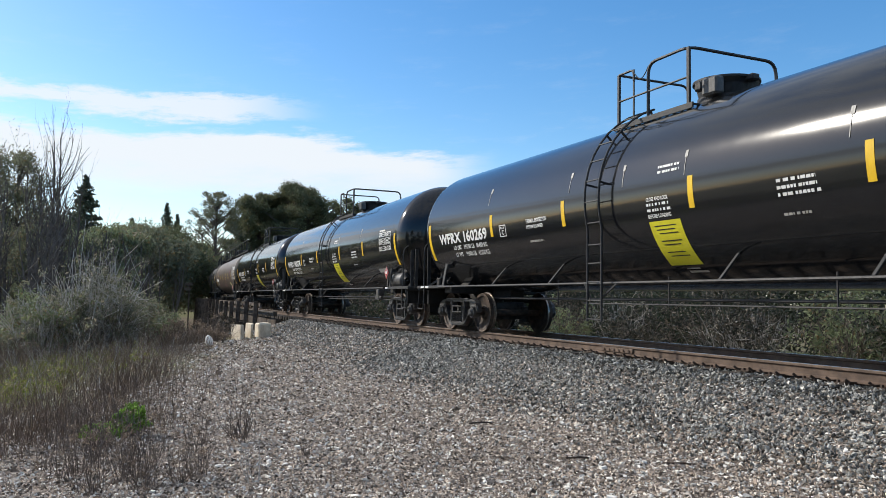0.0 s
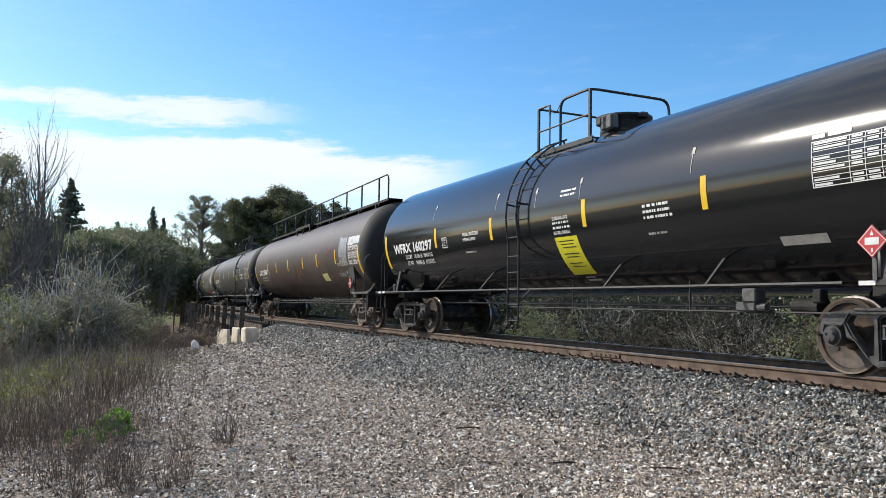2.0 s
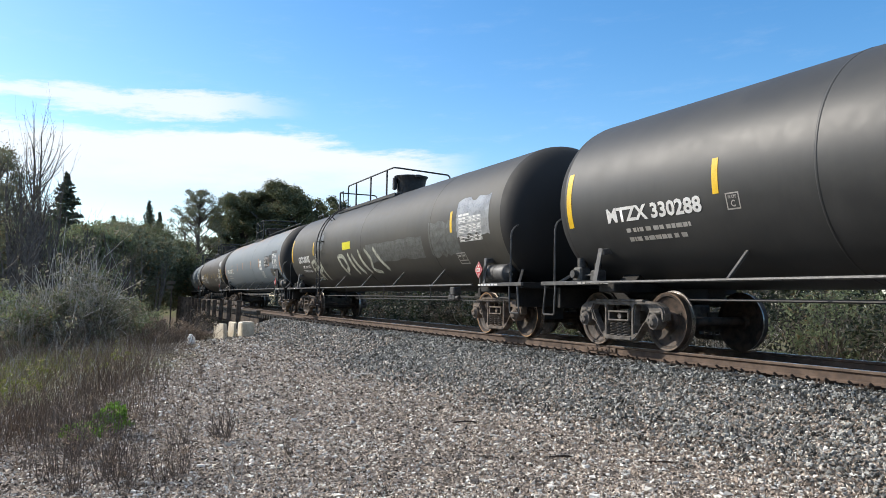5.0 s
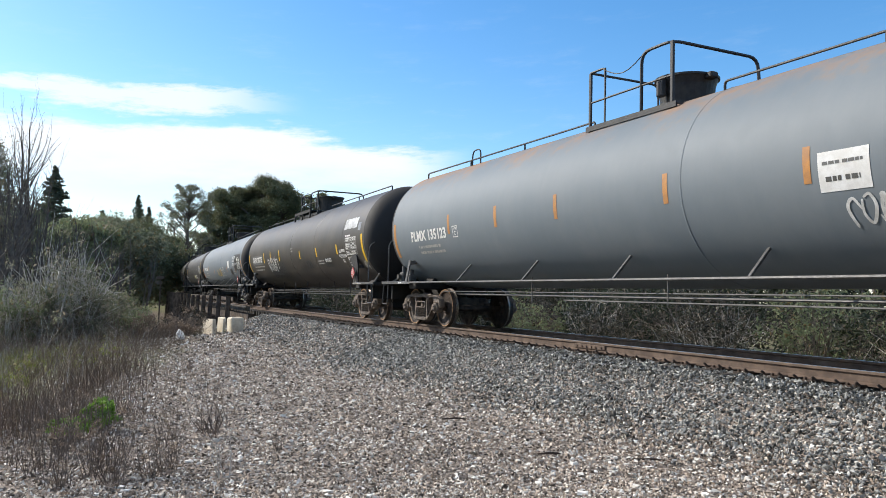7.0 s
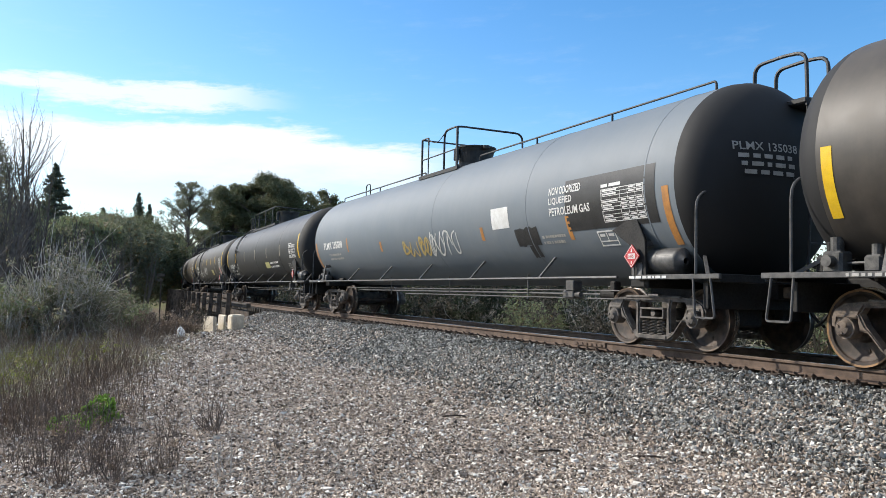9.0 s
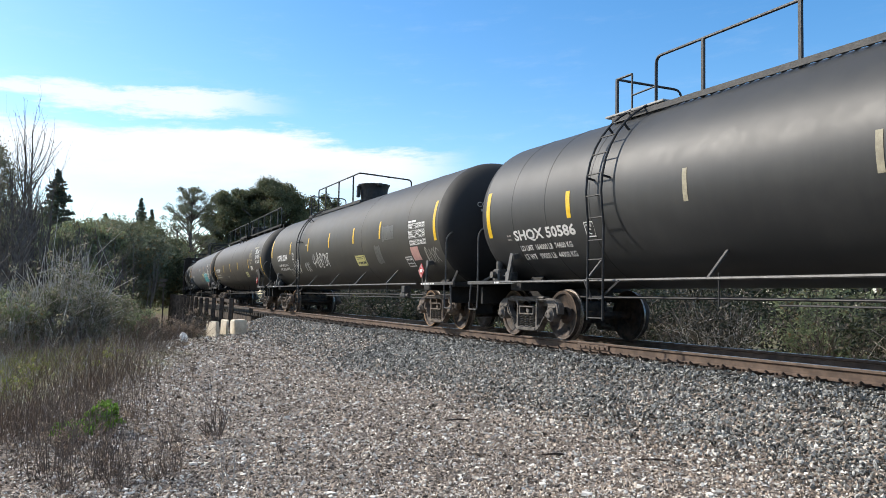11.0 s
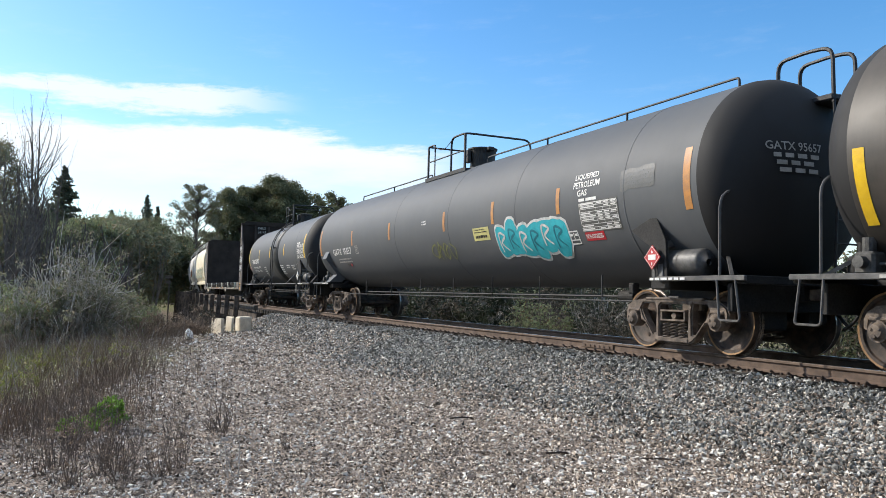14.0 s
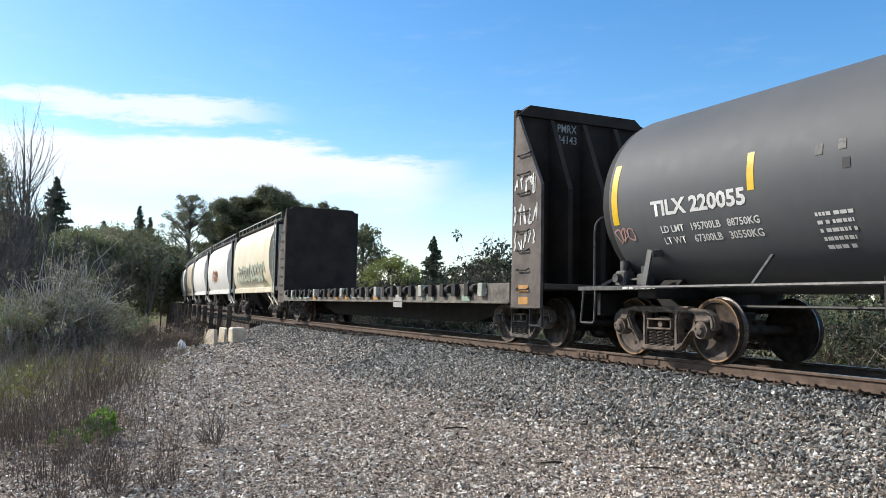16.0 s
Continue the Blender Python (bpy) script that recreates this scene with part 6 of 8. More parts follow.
def head_bars(skin, h, y0, y1, z0, z1, rows):
    bm = bmesh.new()
    rng = random.Random(rows + int(h * 100))
    for k in range(rows):
        z = z1 - (z1 - z0) * (k + 0.6) / rows
        y = y0 - 0.04 * k
        while y > y1 + 0.05:
            w = rng.uniform(0.07, 0.19)
            f = []
            for yy, zz in ((y, z), (y - w, z), (y - w, z + 0.06), (y, z + 0.06)):
                q = min(1.0, math.hypot(yy, zz - skin.mid) / skin.r)
                f.append(bm.verts.new((-(h + 0.74 * math.sqrt(max(0.0, 1 - q ** 2.2))) - 0.022, yy, zz)))
            bm.faces.new(f)
            y -= w + 0.06
    tagged(part("writing", bm, DW, skin.car), kind="stuff")


def soot_car():
    car, skin, h = make_tank_car(FRONTS[7], REARS[7], "sooty brown-black tank car with bracketed platform and white scrawl", SOOT, pipes=2, sill=False, truck="truck_rust", reservoir=False, seams=(0.49, 0.69, 0.88))
    bracket_box(car, skin, 2.0, -0.45)
    nest(car, skin, 1.45, 0.0, -1.05, rise=0.70)
    dome(car, -0.07, skin, 0.52, 0.55)
    low_rail(car, skin, -2.5, -h + 0.1, rise=0.12)
    low_rail(car, skin, h - 0.3, 2.4, rise=0.12)
    tapes(skin, (5.24, 3.87, 2.19), 2.03, 2.48, Y_, 0.11)
    tapes(skin, (-1.24, -3.59, -6.06), 2.01, 2.31, Y_, 0.11)
    end_tapes(skin, h, 1.70, 2.50, Y_)
    skin.quads("black_panel", [(7.9, 5.6, 1.98, 2.40)], SPRAY["grey"], 0.004)
    skin.words("GATX 205725", 7.80, 5.70, 2.07, 2.33, W_, bold=0.034)
    text_bars(skin, 7.6, 5.2, 1.68, 1.96, 2, DW, 16)
    text_bars(skin, 0.1, -0.25, 2.30, 2.48, 2, DW, 17)
    text_bars(skin, -3.6, -4.3, 1.72, 1.9, 2, DW, 18)
    for k, (line_, a, b) in enumerate((("LIQUEFIED", -6.29, -6.88), ("PETROLEUM", -6.23, -6.95), ("GAS", -6.46, -6.68))):
        skin.words(line_, a, b, 2.03 - 0.15 * k, 2.13 - 0.15 * k, W_)
    data_table(skin, -7.04, -8.11, 1.93, 2.46, W_, 46)
    service_box(skin, -7.02, -7.47, 1.62, 1.88, W_)
    ragged(skin, -6.9, -8.1, 2.70, 3.06, SMEAR, 18, label="white overspray")
    skin.patch("window_plate", -8.25, -8.5, 2.62, 2.86, SILVER)
    ragged(skin, -1.84, -2.62, 1.62, 1.93, K_, 19)
    ragged(skin, -4.30, -5.16, 1.62, 1.95, K_, 20)
    skin.words("NON ODORIZED", -4.50, -5.2, 1.80, 1.91, W_, out=0.008)
    ragged(skin, 4.4, 1.6, 1.35, 2.0, K_, 21)
    scrawl(skin, 4.5, 2.6, 1.6, 2.25, 5, SPRAY["white"], 0.06, 18)
    scrawl(skin, -8.3, -8.7, 1.5, 1.75, 3, DW, 0.03, 19)
    placard(car, -h + 0.9, 1.37, M["red"], "1075")
    saddle(car, h, M["frame_black"])
    sill_writing(car, h, DW, 7)


def plain_dark_car():
    car, skin, h = make_tank_car(FRONTS[9], REARS[9], "dull black tank car with bold white mark and ladder", CHARCOAL, seams=(0.06, 0.125, 0.20, 0.5, 0.8))
    side_ladder(car, 5.0, skin)
    long_nest(car, skin, 5.6, 4.6, -0.6, 3)
    bm = bmesh.new()
    box(bm, (4.4, 0.3, skin.mid + 1.46), (5.9, 0.75, skin.mid + 1.50), 0.01)
    part("step_plate", bm, M["dull_white"], car)
    dome(car, -0.2, skin, 0.5, 0.5)
    tapes(skin, (5.92,), 2.14, 2.60, Y_, 0.12)
    tapes(skin, (3.1, 0.2, -2.6, -5.4), 2.14, 2.60, FADED, 0.09)
    skin.patch("label_plate", -2.0, -2.9, 1.70, 1.95, LABEL_YELLOW)
    text_bars(skin, -3.1, -4.9, 1.66, 1.98, 2, W_, 99)
    end_tapes(skin, h, 1.96, 2.87, Y_)
    skin.words("SHQX 50586", 7.84, 5.82, 1.82, 2.05, W_, bold=0.03)
    weights(skin, 7.75, 6.05, 1.76, W_, ("LD LMT  164000 LB  74400 KG", "LT WT   99000 LB  44900 KG"))
    plate_box(skin, 5.55, 5.30, 1.79, 2.04, "C", W_)
    text_bars(skin, 8.1, 7.92, 1.85, 2.0, 2, DW, 20)
    data_table(skin, -7.1, -8.15, 2.0, 2.5, W_, 47)
    service_box(skin, -6.5, -6.95, 1.55, 1.8, DW)
    placard(car, -h + 0.9, 1.37, M["red"], "1075")
    saddle(car, h, M["frame_black"])
    sill_writing(car, h, W_, 8)


def scrawled_car():
    car, skin, h = make_tank_car(FRONTS[10], REARS[10], "dusty olive-black tank car with white scrawls and ladder", OLIVE, truck="truck_rust", reservoir=False, seams=(0.69, 0.895))
    side_ladder(car, 3.7, skin)
    long_nest(car, skin, 5.34, 4.28, -0.73, 3, rise=0.84)
    dome(car, -0.15, skin, 0.52, 0.52)
    tapes(skin, (5.43, 2.69, 0.0, -2.64, -5.0), 2.32, 2.80, Y_, 0.11)
    end_tapes(skin, h, 2.07, 3.0, Y_, rear=False)
    skin.patch("reflective_tape", h - 0.10, h - 0.24, 2.30, 3.05, Y_)
    skin.words("CGTX 65364", 7.68, 6.0, 2.10, 2.35, W_, bold=0.036)
    weights(skin, 7.6, 6.0, 1.98, W_, ("LD LMT  164200 LB   74 500 KG", "LT WT    98800 LB   44 800 KG"))
    plate_box(skin, 5.15, 4.9, 2.1, 2.36, "C", W_)
    text_bars(skin, 3.1, 2.75, 2.5, 2.62, 1, DW, 22)
    skin.patch("label_plate", -2.58, -3.47, 1.64, 1.95, LABEL_YELLOW)
    text_bars(skin, -2.66, -3.40, 1.82, 1.92, 2, K_, 91, out=0.008)
    text_bars(skin, -2.72, -3.44, 1.66, 1.80, 1, K_, 92, out=0.008)
    ragged(skin, -5.15, -6.05, 2.22, 2.66, PATCH_GREY, 22)
    ragged(skin, -4.43, -4.9, 1.64, 2.18, PATCH_GREY, 23)
    data_table(skin, -7.12, -8.17, 2.03, 2.56, W_, 48)
    skin.patch("label_plate", -7.07, -7.57, 1.66, 1.99, LABEL_PINK)
    service_box(skin, -6.53, -6.98, 1.52, 1.77, W_)
    scrawl(skin, 2.2, 0.05, 1.70, 2.2, 5, SPRAY["white"], 0.05, 20)
    scrawl(skin, 5.2, 4.2, 1.55, 2.1, 3, SPRAY["white"], 0.05, 21)
    scrawl(skin, 3.5, 2.8, 1.6, 1.95, 3, SPRAY["white"], 0.035, 22)
    scrawl(skin, 6.0, 5.4, 1.45, 1.8, 3, DW, 0.02, 23)
    scrawl(skin, -7.9, -8.75, 1.55, 1.95, 4, DW, 0.025, 24)
    placard(car, -h + 0.9, 1.37, M["red"], "")
    sill_writing(car, h, W_, 9)
    head_marks(skin, h, [("CGTX 65364", 0.80, -0.05, 2.82, 2.94)], DW)
    head_bars(skin, h, 0.72, 0.0, 2.36, 2.78, 4)


def walkway_car():
    car, skin, h = make_tank_car(FRONTS[11], REARS[11], "sooty black tank car with full-length roof walkway", SOOT, pipes=2, sill=False, truck="truck_rust", reservoir=False, seams=(0.46, 0.68, 0.885))
    z = top_walkway(car, skin, h + 0.1, -h - 0.1)
    walkway_rail(car, h + 0.1, 0.7, 0.62, z, 0.82, 4)
    walkway_rail(car, 0.1, -h - 0.05, 0.62, z, 0.82, 5)
    bracket_box(car, skin, 1.55, -0.6)
    dome(car, -0.2, skin, 0.5, 0.50)
    bar(car, [(0.2, 0.5, z), (0.15, 0.5, z + 0.42), (-0.5, 0.5, z + 0.40)], 0.022)
    bar(car, [(-1.9, 0.2, z - 0.1), (-1.95, 0.2, z + 0.42), (-3.0, 0.2, z + 0.34)], 0.022)
    bar(car, [(-h - 0.2, 0.55, z), (-h - 0.75, 0.6, 2.6), (-h - 0.7, 0.7, 1.1)], 0.022, "end_ladder")
    tapes(skin, (4.29, 1.52, -1.38, -4.95), 1.99, 2.46, Y_, 0.11)
    end_tapes(skin, h, 1.62, 2.45, Y_)
    skin.words("GATX 204484", 7.70, 5.9, 2.04, 2.26, W_, bold=0.034)
    text_bars(skin, 7.6, 5.7, 1.68, 1.93, 2, DW, 25)
    plate_box(skin, 5.5, 5.25, 1.98, 2.22, "C", DW)
    for line_, a, b, z0, z1 in (("NON", -5.52, -5.90, 2.79, 2.91), ("ODORIZED", -5.24, -6.05, 2.64, 2.76), ("LIQUEFIED", -5.30, -6.05, 2.50, 2.62), ("PETROLEUM", -5.23, -6.13, 2.36, 2.47), ("GAS", -5.58, -5.90, 2.21, 2.33)):
        skin.words(line_, a, b, z0, z1, FADED)
    skin.patch("label_plate", -5.56, -6.08, 1.90, 2.10, W_)
    text_bars(skin, -5.60, -6.04, 1.915, 2.085, 3, PATCH_GREY, 125, out=0.008)
    skin.patch("label_plate", -3.62, -4.31, 1.62, 1.86, LABEL_YELLOW)
    text_bars(skin, -3.68, -4.25, 1.75, 1.84, 2, PATCH_GREY, 95, out=0.008)
    text_bars(skin, -3.70, -4.28, 1.64, 1.74, 1, K_, 96, out=0.008)
    service_box(skin, -6.85, -7.30, 1.58, 1.89, W_)
    data_table(skin, -7.10, -8.22, 2.20, 2.78, W_, 49)
    text_bars(skin, -6.6, -8.1, 2.87, 3.03, 1, FADED, 124)
    ragged(skin, -4.59, -6.42, 1.43, 1.71, K_, 25)
    ragged(skin, 4.90, 3.43, 1.49, 1.81, K_, 26)
    text_bars(skin, 3.27, 2.62, 1.64, 1.76, 2, DW, 27)
    placard(car, -h + 0.9, 1.37, M["red"], "")
    saddle(car, h, M["frame_black"])
    sill_writing(car, h, DW, 10)


def teal_car():
    car, skin, h = make_tank_car(FRONTS[12], REARS[12], "dark grey tank car with teal bubble graffiti", DARK_GREY, sill=False, boxed=True, truck="truck_rust", seams=(0.39, 0.57, 0.735, 0.915))
    nest(car, skin, 1.53, 0.1, -0.68)
    dome(car, -0.1, skin, 0.36, 0.45)
    low_rail(car, skin, 7.3, 1.6)
    low_rail(car, skin, -1.6, -h + 0.1)
    end_hoops(car, skin, h)
    tapes(skin, (5.75, 2.48, -1.11, -3.49, -5.93), 2.22, 2.68, O_, 0.11)
    end_tapes(skin, h, 2.02, 2.89, O_)
    skin.words("GATX  95657", 7.81, 5.92, 1.97, 2.18, W_, bold=0.008)
    text_bars(skin, 7.42, 6.1, 1.70, 1.88, 2, DW, 28)
    skin.patch("label_plate", 6.75, 6.2, 1.60, 1.68, K_)
    skin.patch("paint_patch", 6.42, 6.30, 1.60, 1.68, M["red"], 0.008)
    plate_box(skin, 5.5, 5.25, 1.95, 2.2, "C", DW)
    for line_, a, b, z0, z1 in (("LIQUEFIED", -6.45, -7.12, 2.73, 2.84), ("PETROLEUM", -6.42, -7.16, 2.60, 2.71), ("GAS", -6.54, -6.82, 2.46, 2.57)):
        skin.words(line_, a, b, z0, z1, W_)
    skin.patch("black_panel", -6.56, -7.63, 1.86, 2.36, PATCH_GREY)
    data_table(skin, -6.58, -7.61, 1.88, 2.34, W_, 50)
    skin.patch("label_plate", -6.59, -7.12, 1.72, 1.86, M["red"])
    skin.words("NON-ODORIZED", -6.62, -7.08, 1.755, 1.83, W_, out=0.009)
    service_box(skin, -6.12, -6.40, 1.68, 1.91, W_)
    skin.patch("label_plate", -2.56, -3.28, 1.92, 2.19, LABEL_YELLOW)
    text_bars(skin, -2.62, -3.22, 2.07, 2.17, 2, K_, 93, out=0.008)
    text_bars(skin, -2.66, -3.25, 1.94, 2.06, 1, K_, 94, out=0.008)
    scrawl(skin, -0.2, -1.5, 1.55, 2.0, 4, SPRAY["lime"], 0.04, 25)
    ragged(skin, -7.70, -8.50, 2.40, 2.79, PATCH_GREY, 27)
    text_bars(skin, 0.22, -0.10, 2.44, 2.56, 2, W_, 29)
    rng = random.Random(91)
    for k in range(6):
        x = -3.78 - 0.41 * k
        z = 1.83 + 0.05 * math.sin(k * 1.9)
        blob(skin, "graffiti", x, z, 0.31, 0.37 + 0.05 * (k % 2), SPRAY["white"], 0.006, 90 + k, "teal bubble graffiti edged in white")
    for k in range(6):
        x = -3.78 - 0.41 * k
        z = 1.83 + 0.05 * math.sin(k * 1.9)
        blob(skin, "graffiti", x, z, 0.27, 0.32 + 0.05 * (k % 2), SPRAY["teal"], 0.009 + 0.001 * (k % 2), 90 + k, "teal bubble graffiti edged in white")
    for k in range(6):
        x = -3.78 - 0.41 * k
        z = 1.83 + 0.05 * math.sin(k * 1.9)
        scrawl_in = [[(x + 0.12, z - 0.18), (x + 0.1, z + 0.18), (x - 0.12, z + 0.12), (x + 0.06, z), (x - 0.14, z - 0.16)]]
        skin.strokes("graffiti", scrawl_in, 0.05, SPRAY["deep_teal"] if k % 2 else SPRAY["white"], 0.013, "teal bubble graffiti edged in white")
    placard(car, -h + 0.9, 1.37, M["red"], "")
    saddle(car, h, M["frame_black"])
    saddle_box(car, h, DARK_GREY)
    sill_writing(car, h, W_, 11)
    head_marks(skin, h, [("GATX 95657", 0.88, -0.02, 2.80, 2.92)], DW)
    head_bars(skin, h, 0.78, 0.05, 2.46, 2.76, 3)


def short_car():
    car, skin, h = make_tank_car(FRONTS[13], REARS[13], "short dark grey tank car with darker middle band and ladder", DARK_GREY, radius=1.465, mid=2.445, truck_in=0.72, truck="truck_rust", seams=(0.86,), braces=(3.35, 1.5, -3.0))
    bm = bmesh.new()
    lathe(bm, [(0.74, skin.r - 0.02), (0.74, skin.r + 0.004), (-1.19, skin.r + 0.004), (-1.19, skin.r - 0.02)], "x", 72, (0, 0, skin.mid))
    part("dark_band", bm, CHARCOAL, car, "darker painted band", smooth=False).data.shade_smooth()
    side_ladder(car, -0.5, skin)
    nest(car, skin, 0.51, -0.83, -0.99, rise=0.70, tail=0.9)
    dome(car, 0.02, skin, 0.30, 0.38)
    tapes(skin, (3.35, 0.70, -2.35), 2.26, 2.74, Y_, 0.11)
    end_tapes(skin, h, 2.04, 2.98, Y_)
    skin.words("TILX 220055", 5.23, 3.45, 2.09, 2.32, W_, bold=0.036)
    weights(skin, 5.1, 3.3, 1.95, W_, ("LD LMT   195700LB   88750KG", "LT WT    67300LB   30550KG"))
    text_bars(skin, 2.50, 2.0, 1.46, 1.92, 5, W_, 31)
    text_bars(skin, -1.20, -1.85, 1.50, 1.90, 5, W_, 32)
    text_bars(skin, -2.45, -3.15, 1.72, 1.88, 2, W_, 33)
    text_bars(skin, -3.32, -4.05, 1.64, 1.86, 3, W_, 34)
    for x, z in ((2.35, 2.6), (2.0, 2.4), (2.05, 2.62)):
        skin.quads("small_patch", [(x + 0.05, x - 0.05, z - 0.06, z + 0.06)], K_)
    data_table(skin, -4.84, -5.86, 2.06, 2.60, W_, 51)
    service_box(skin, -4.35, -4.80, 1.60, 1.86, W_)
    placard(car, -h + 0.9, 1.37, W_, "2055")
    scrawl(skin, h - 0.05, h - 0.5, 1.75, 2.0, 3, LABEL_PINK, 0.025, 35)
    saddle(car, h, M["frame_black"])
    sill_writing(car, h, W_, 12)
    head_marks(skin, h, [("TILX 220055", 0.5, -0.5, 2.78, 2.92)], DW)


brown_car()
charcoal_car()
olive_car()
grey_car(6, "PLMX 135123", RUSTY_GREY, True, "blue-grey tank car rusting along its top, orange tape")
soot_car()
grey_car(8, "PLMX 135038", BLUE_GREY, False, "blue-grey tank car with black panel and orange tape")
plain_dark_car()
scrawled_car()
walkway_car()
teal_car()
short_car()


# ---- bulkhead flat car and hoppers ----
def make_flat_car(front, rear):
    car = thing("bulkhead_flat_car", "empty dark bulkhead flat car with stake pockets along its deck", "flat car")
    mid_s, length = (front + rear) / 2, rear - front
    h = length / 2 - 0.6
    tc = h - 1.55
    CARS.append((car, mid_s, tc))
    bm = bmesh.new()
    box(bm, (-h, -1.45, 1.06), (h, 1.45, 1.16), 0.01)
    part("deck", bm, M["flat_deck"], car)
    bm = bmesh.new()
    box(bm, (-h, -0.3, 0.66), (h, 0.3, 1.06), 0.02)
    for x in np.arange(-h + 1.5, h - 1, 2.4):
        beam(bm, (x, -1.4, 0.98), (x, 1.4, 0.98), 0.12, 0.14)
    prof = [(-tc + 1.5, 0.66), (-tc + 3.2, 0.34), (tc - 3.2, 0.34), (tc - 1.5, 0.66)]
    for y in (-0.42, 0.42):
        a = [bm.verts.new((x, y - 0.03, z)) for x, z in prof] + [bm.verts.new((x, y - 0.03, 1.05)) for x, z in reversed(prof)]
        b = [bm.verts.new((v.co.x, y + 0.03, v.co.z)) for v in a]
        bm.faces.new(a)
        bm.faces.new(list(reversed(b)))
        for i in range(len(a)):
            j = (i + 1) % len(a)
            bm.faces.new((a[i], b[i], b[j], a[j]))
    bmesh.ops.recalc_face_normals(bm, faces=bm.faces)
    part("centre_sill", bm, M["frame_black"], car)
    rng = random.Random(21)
    for sy in (-1, 1):
        bm = bmesh.new()
        box(bm, (-h + 1.16, sy * 1.52 - 0.025, 0.80), (h - 1.16, sy * 1.52 + 0.025, 1.19), 0.006)
        box(bm, (-h + 1.16, sy * 1.55 - 0.05, 0.79), (h - 1.16, sy * 1.55 + 0.03, 0.83), 0.004)
        part("side_sill", bm, M["flat_sill"], car)
        for i, x in enumerate(np.arange(-h + 2.2, h - 1.9, 0.62)):
            bm = bmesh.new()
            y0 = sy * 1.545
            w = 0.10
            box(bm, (x - w, min(y0, y0 + sy * 0.10), 0.93), (x + w, max(y0, y0 + sy * 0.10), 1.20), 0.012)
            box(bm, (x - w - 0.05, min(y0, y0 + sy * 0.03), 0.98), (x + w + 0.05, max(y0, y0 + sy * 0.03), 1.10), 0.006)
            part("stake_pocket", bm, M["frame_black"] if i % 5 else M["pale_patch"], car)
            if i % 2 == 0:
                bm = bmesh.new()
                disc(bm, (x + 0.3, sy * 1.57, 1.09), (1, 0, 0), 0.085, 0.16, 12)
                box(bm, (x + 0.26, sy * 1.50 - 0.03, 1.06), (x + 0.50, sy * 1.56 + 0.02, 1.18), 0.01)
                part("winch", bm, M["frame_black"], car)
    rngp = random.Random(43)
    x, k = -h + 2.3, 0
    while x < h - 2.2:
        w = rngp.uniform(0.18, 0.5)
        lo = rngp.choice((0.84, 0.85, 0.96))
        bm = bmesh.new()
        box(bm, (x - w / 2, 1.551, lo), (x + w / 2, 1.556, lo + rngp.uniform(0.08, 0.15)))
        part("paint_patch", bm, rngp.choice((M["flat_patch"], M["pale_patch"], M["pale_patch"], M["green_patch"])), car)
        x += w / 2 + rngp.uniform(0.35, 1.0)
    for dx, wide in ((-0.3, 0.9), (5.2, 0.5)):
        bm = bmesh.new()
        for q in range(9):
            a = dx + wide * q / 9
            beam(bm, (a, 1.559, 0.87 + rngp.uniform(0, 0.04)), (a + rngp.uniform(-0.05, 0.1), 1.559, 1.0 + rngp.uniform(0, 0.06)), 0.03, 0.006, up=(0, 1, 0))
        part("graffiti", bm, M["white"], car)
    bm = bmesh.new()
    box(bm, (-3.72, 1.56, 0.66), (-3.12, 1.58, 0.98), 0.006)
    part("notice_board", bm, M["dull_white"], car)
    for end in (-1, 1):
        E = flip(end)
        w = h - 1.0
        bulk = new("bulkhead")
        bulk.parent = car
        bm = bmesh.new()
        box(bm, (w - 0.14, -1.52, 1.16), (w, 1.52, 4.52), 0.02)
        prof = [(-1.52, 4.40), (-1.25, 4.62), (1.25, 4.62), (1.52, 4.40)]
        vs = [bm.verts.new((w - 0.145, y, z)) for y, z in prof] + [bm.verts.new((w + 0.06, y, z)) for y, z in prof]
        for f in ((0, 1, 2, 3), (7, 6, 5, 4), (0, 4, 5, 1), (1, 5, 6, 2), (2, 6, 7, 3), (3, 7, 4, 0)):
            bm.faces.new([vs[i] for i in f])
        bmesh.ops.recalc_face_normals(bm, faces=bm.faces)
        bm.transform(E)
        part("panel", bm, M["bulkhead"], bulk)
        for y in (-1.5, -0.75, 0.0, 0.75, 1.5):
            bm = bmesh.new()
            t = 0.03 if abs(y) > 1.4 else 0.05
            d = 0.92 if abs(y) > 1.4 else 0.7
            pr = [(w, 4.34), (w + 0.06, 4.38), (w + d, 2.95), (w + d, 0.72 if abs(y) > 1.4 else 1.1), (w - (0.14 if abs(y) > 1.4 else 0), 0.72 if abs(y) > 1.4 else 1.1)]
            a = [bm.verts.new((x, y - t, z)) for x, z in pr]
            b = [bm.verts.new((x, y + t, z)) for x, z in pr]
            bm.faces.new(a)
            bm.faces.new(list(reversed(b)))
            for i in range(len(pr)):
                bm.faces.new((a[i], b[i], b[(i + 1) % len(pr)], a[(i + 1) % len(pr)]))
            bmesh.ops.recalc_face_normals(bm, faces=bm.faces)
            bm.transform(E)
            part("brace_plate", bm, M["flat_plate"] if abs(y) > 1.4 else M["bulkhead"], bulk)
        for k in range(8):
            bm = bmesh.new()
            z = 1.05 + 0.36 * k
            yy = -1.5 if end < 0 else 1.5
            sgn = -1 if end < 0 else 1
            rod(bm, rounded([(w + 0.12, yy, z + 0.05), (w + 0.12, yy + sgn * 0.08, z), (w + 0.52, yy + sgn * 0.08, z), (w + 0.52, yy, z + 0.05)], 0.03, 2), 0.014)
            bm.transform(E)
            part("rung", bm, M["frame_black"], bulk)
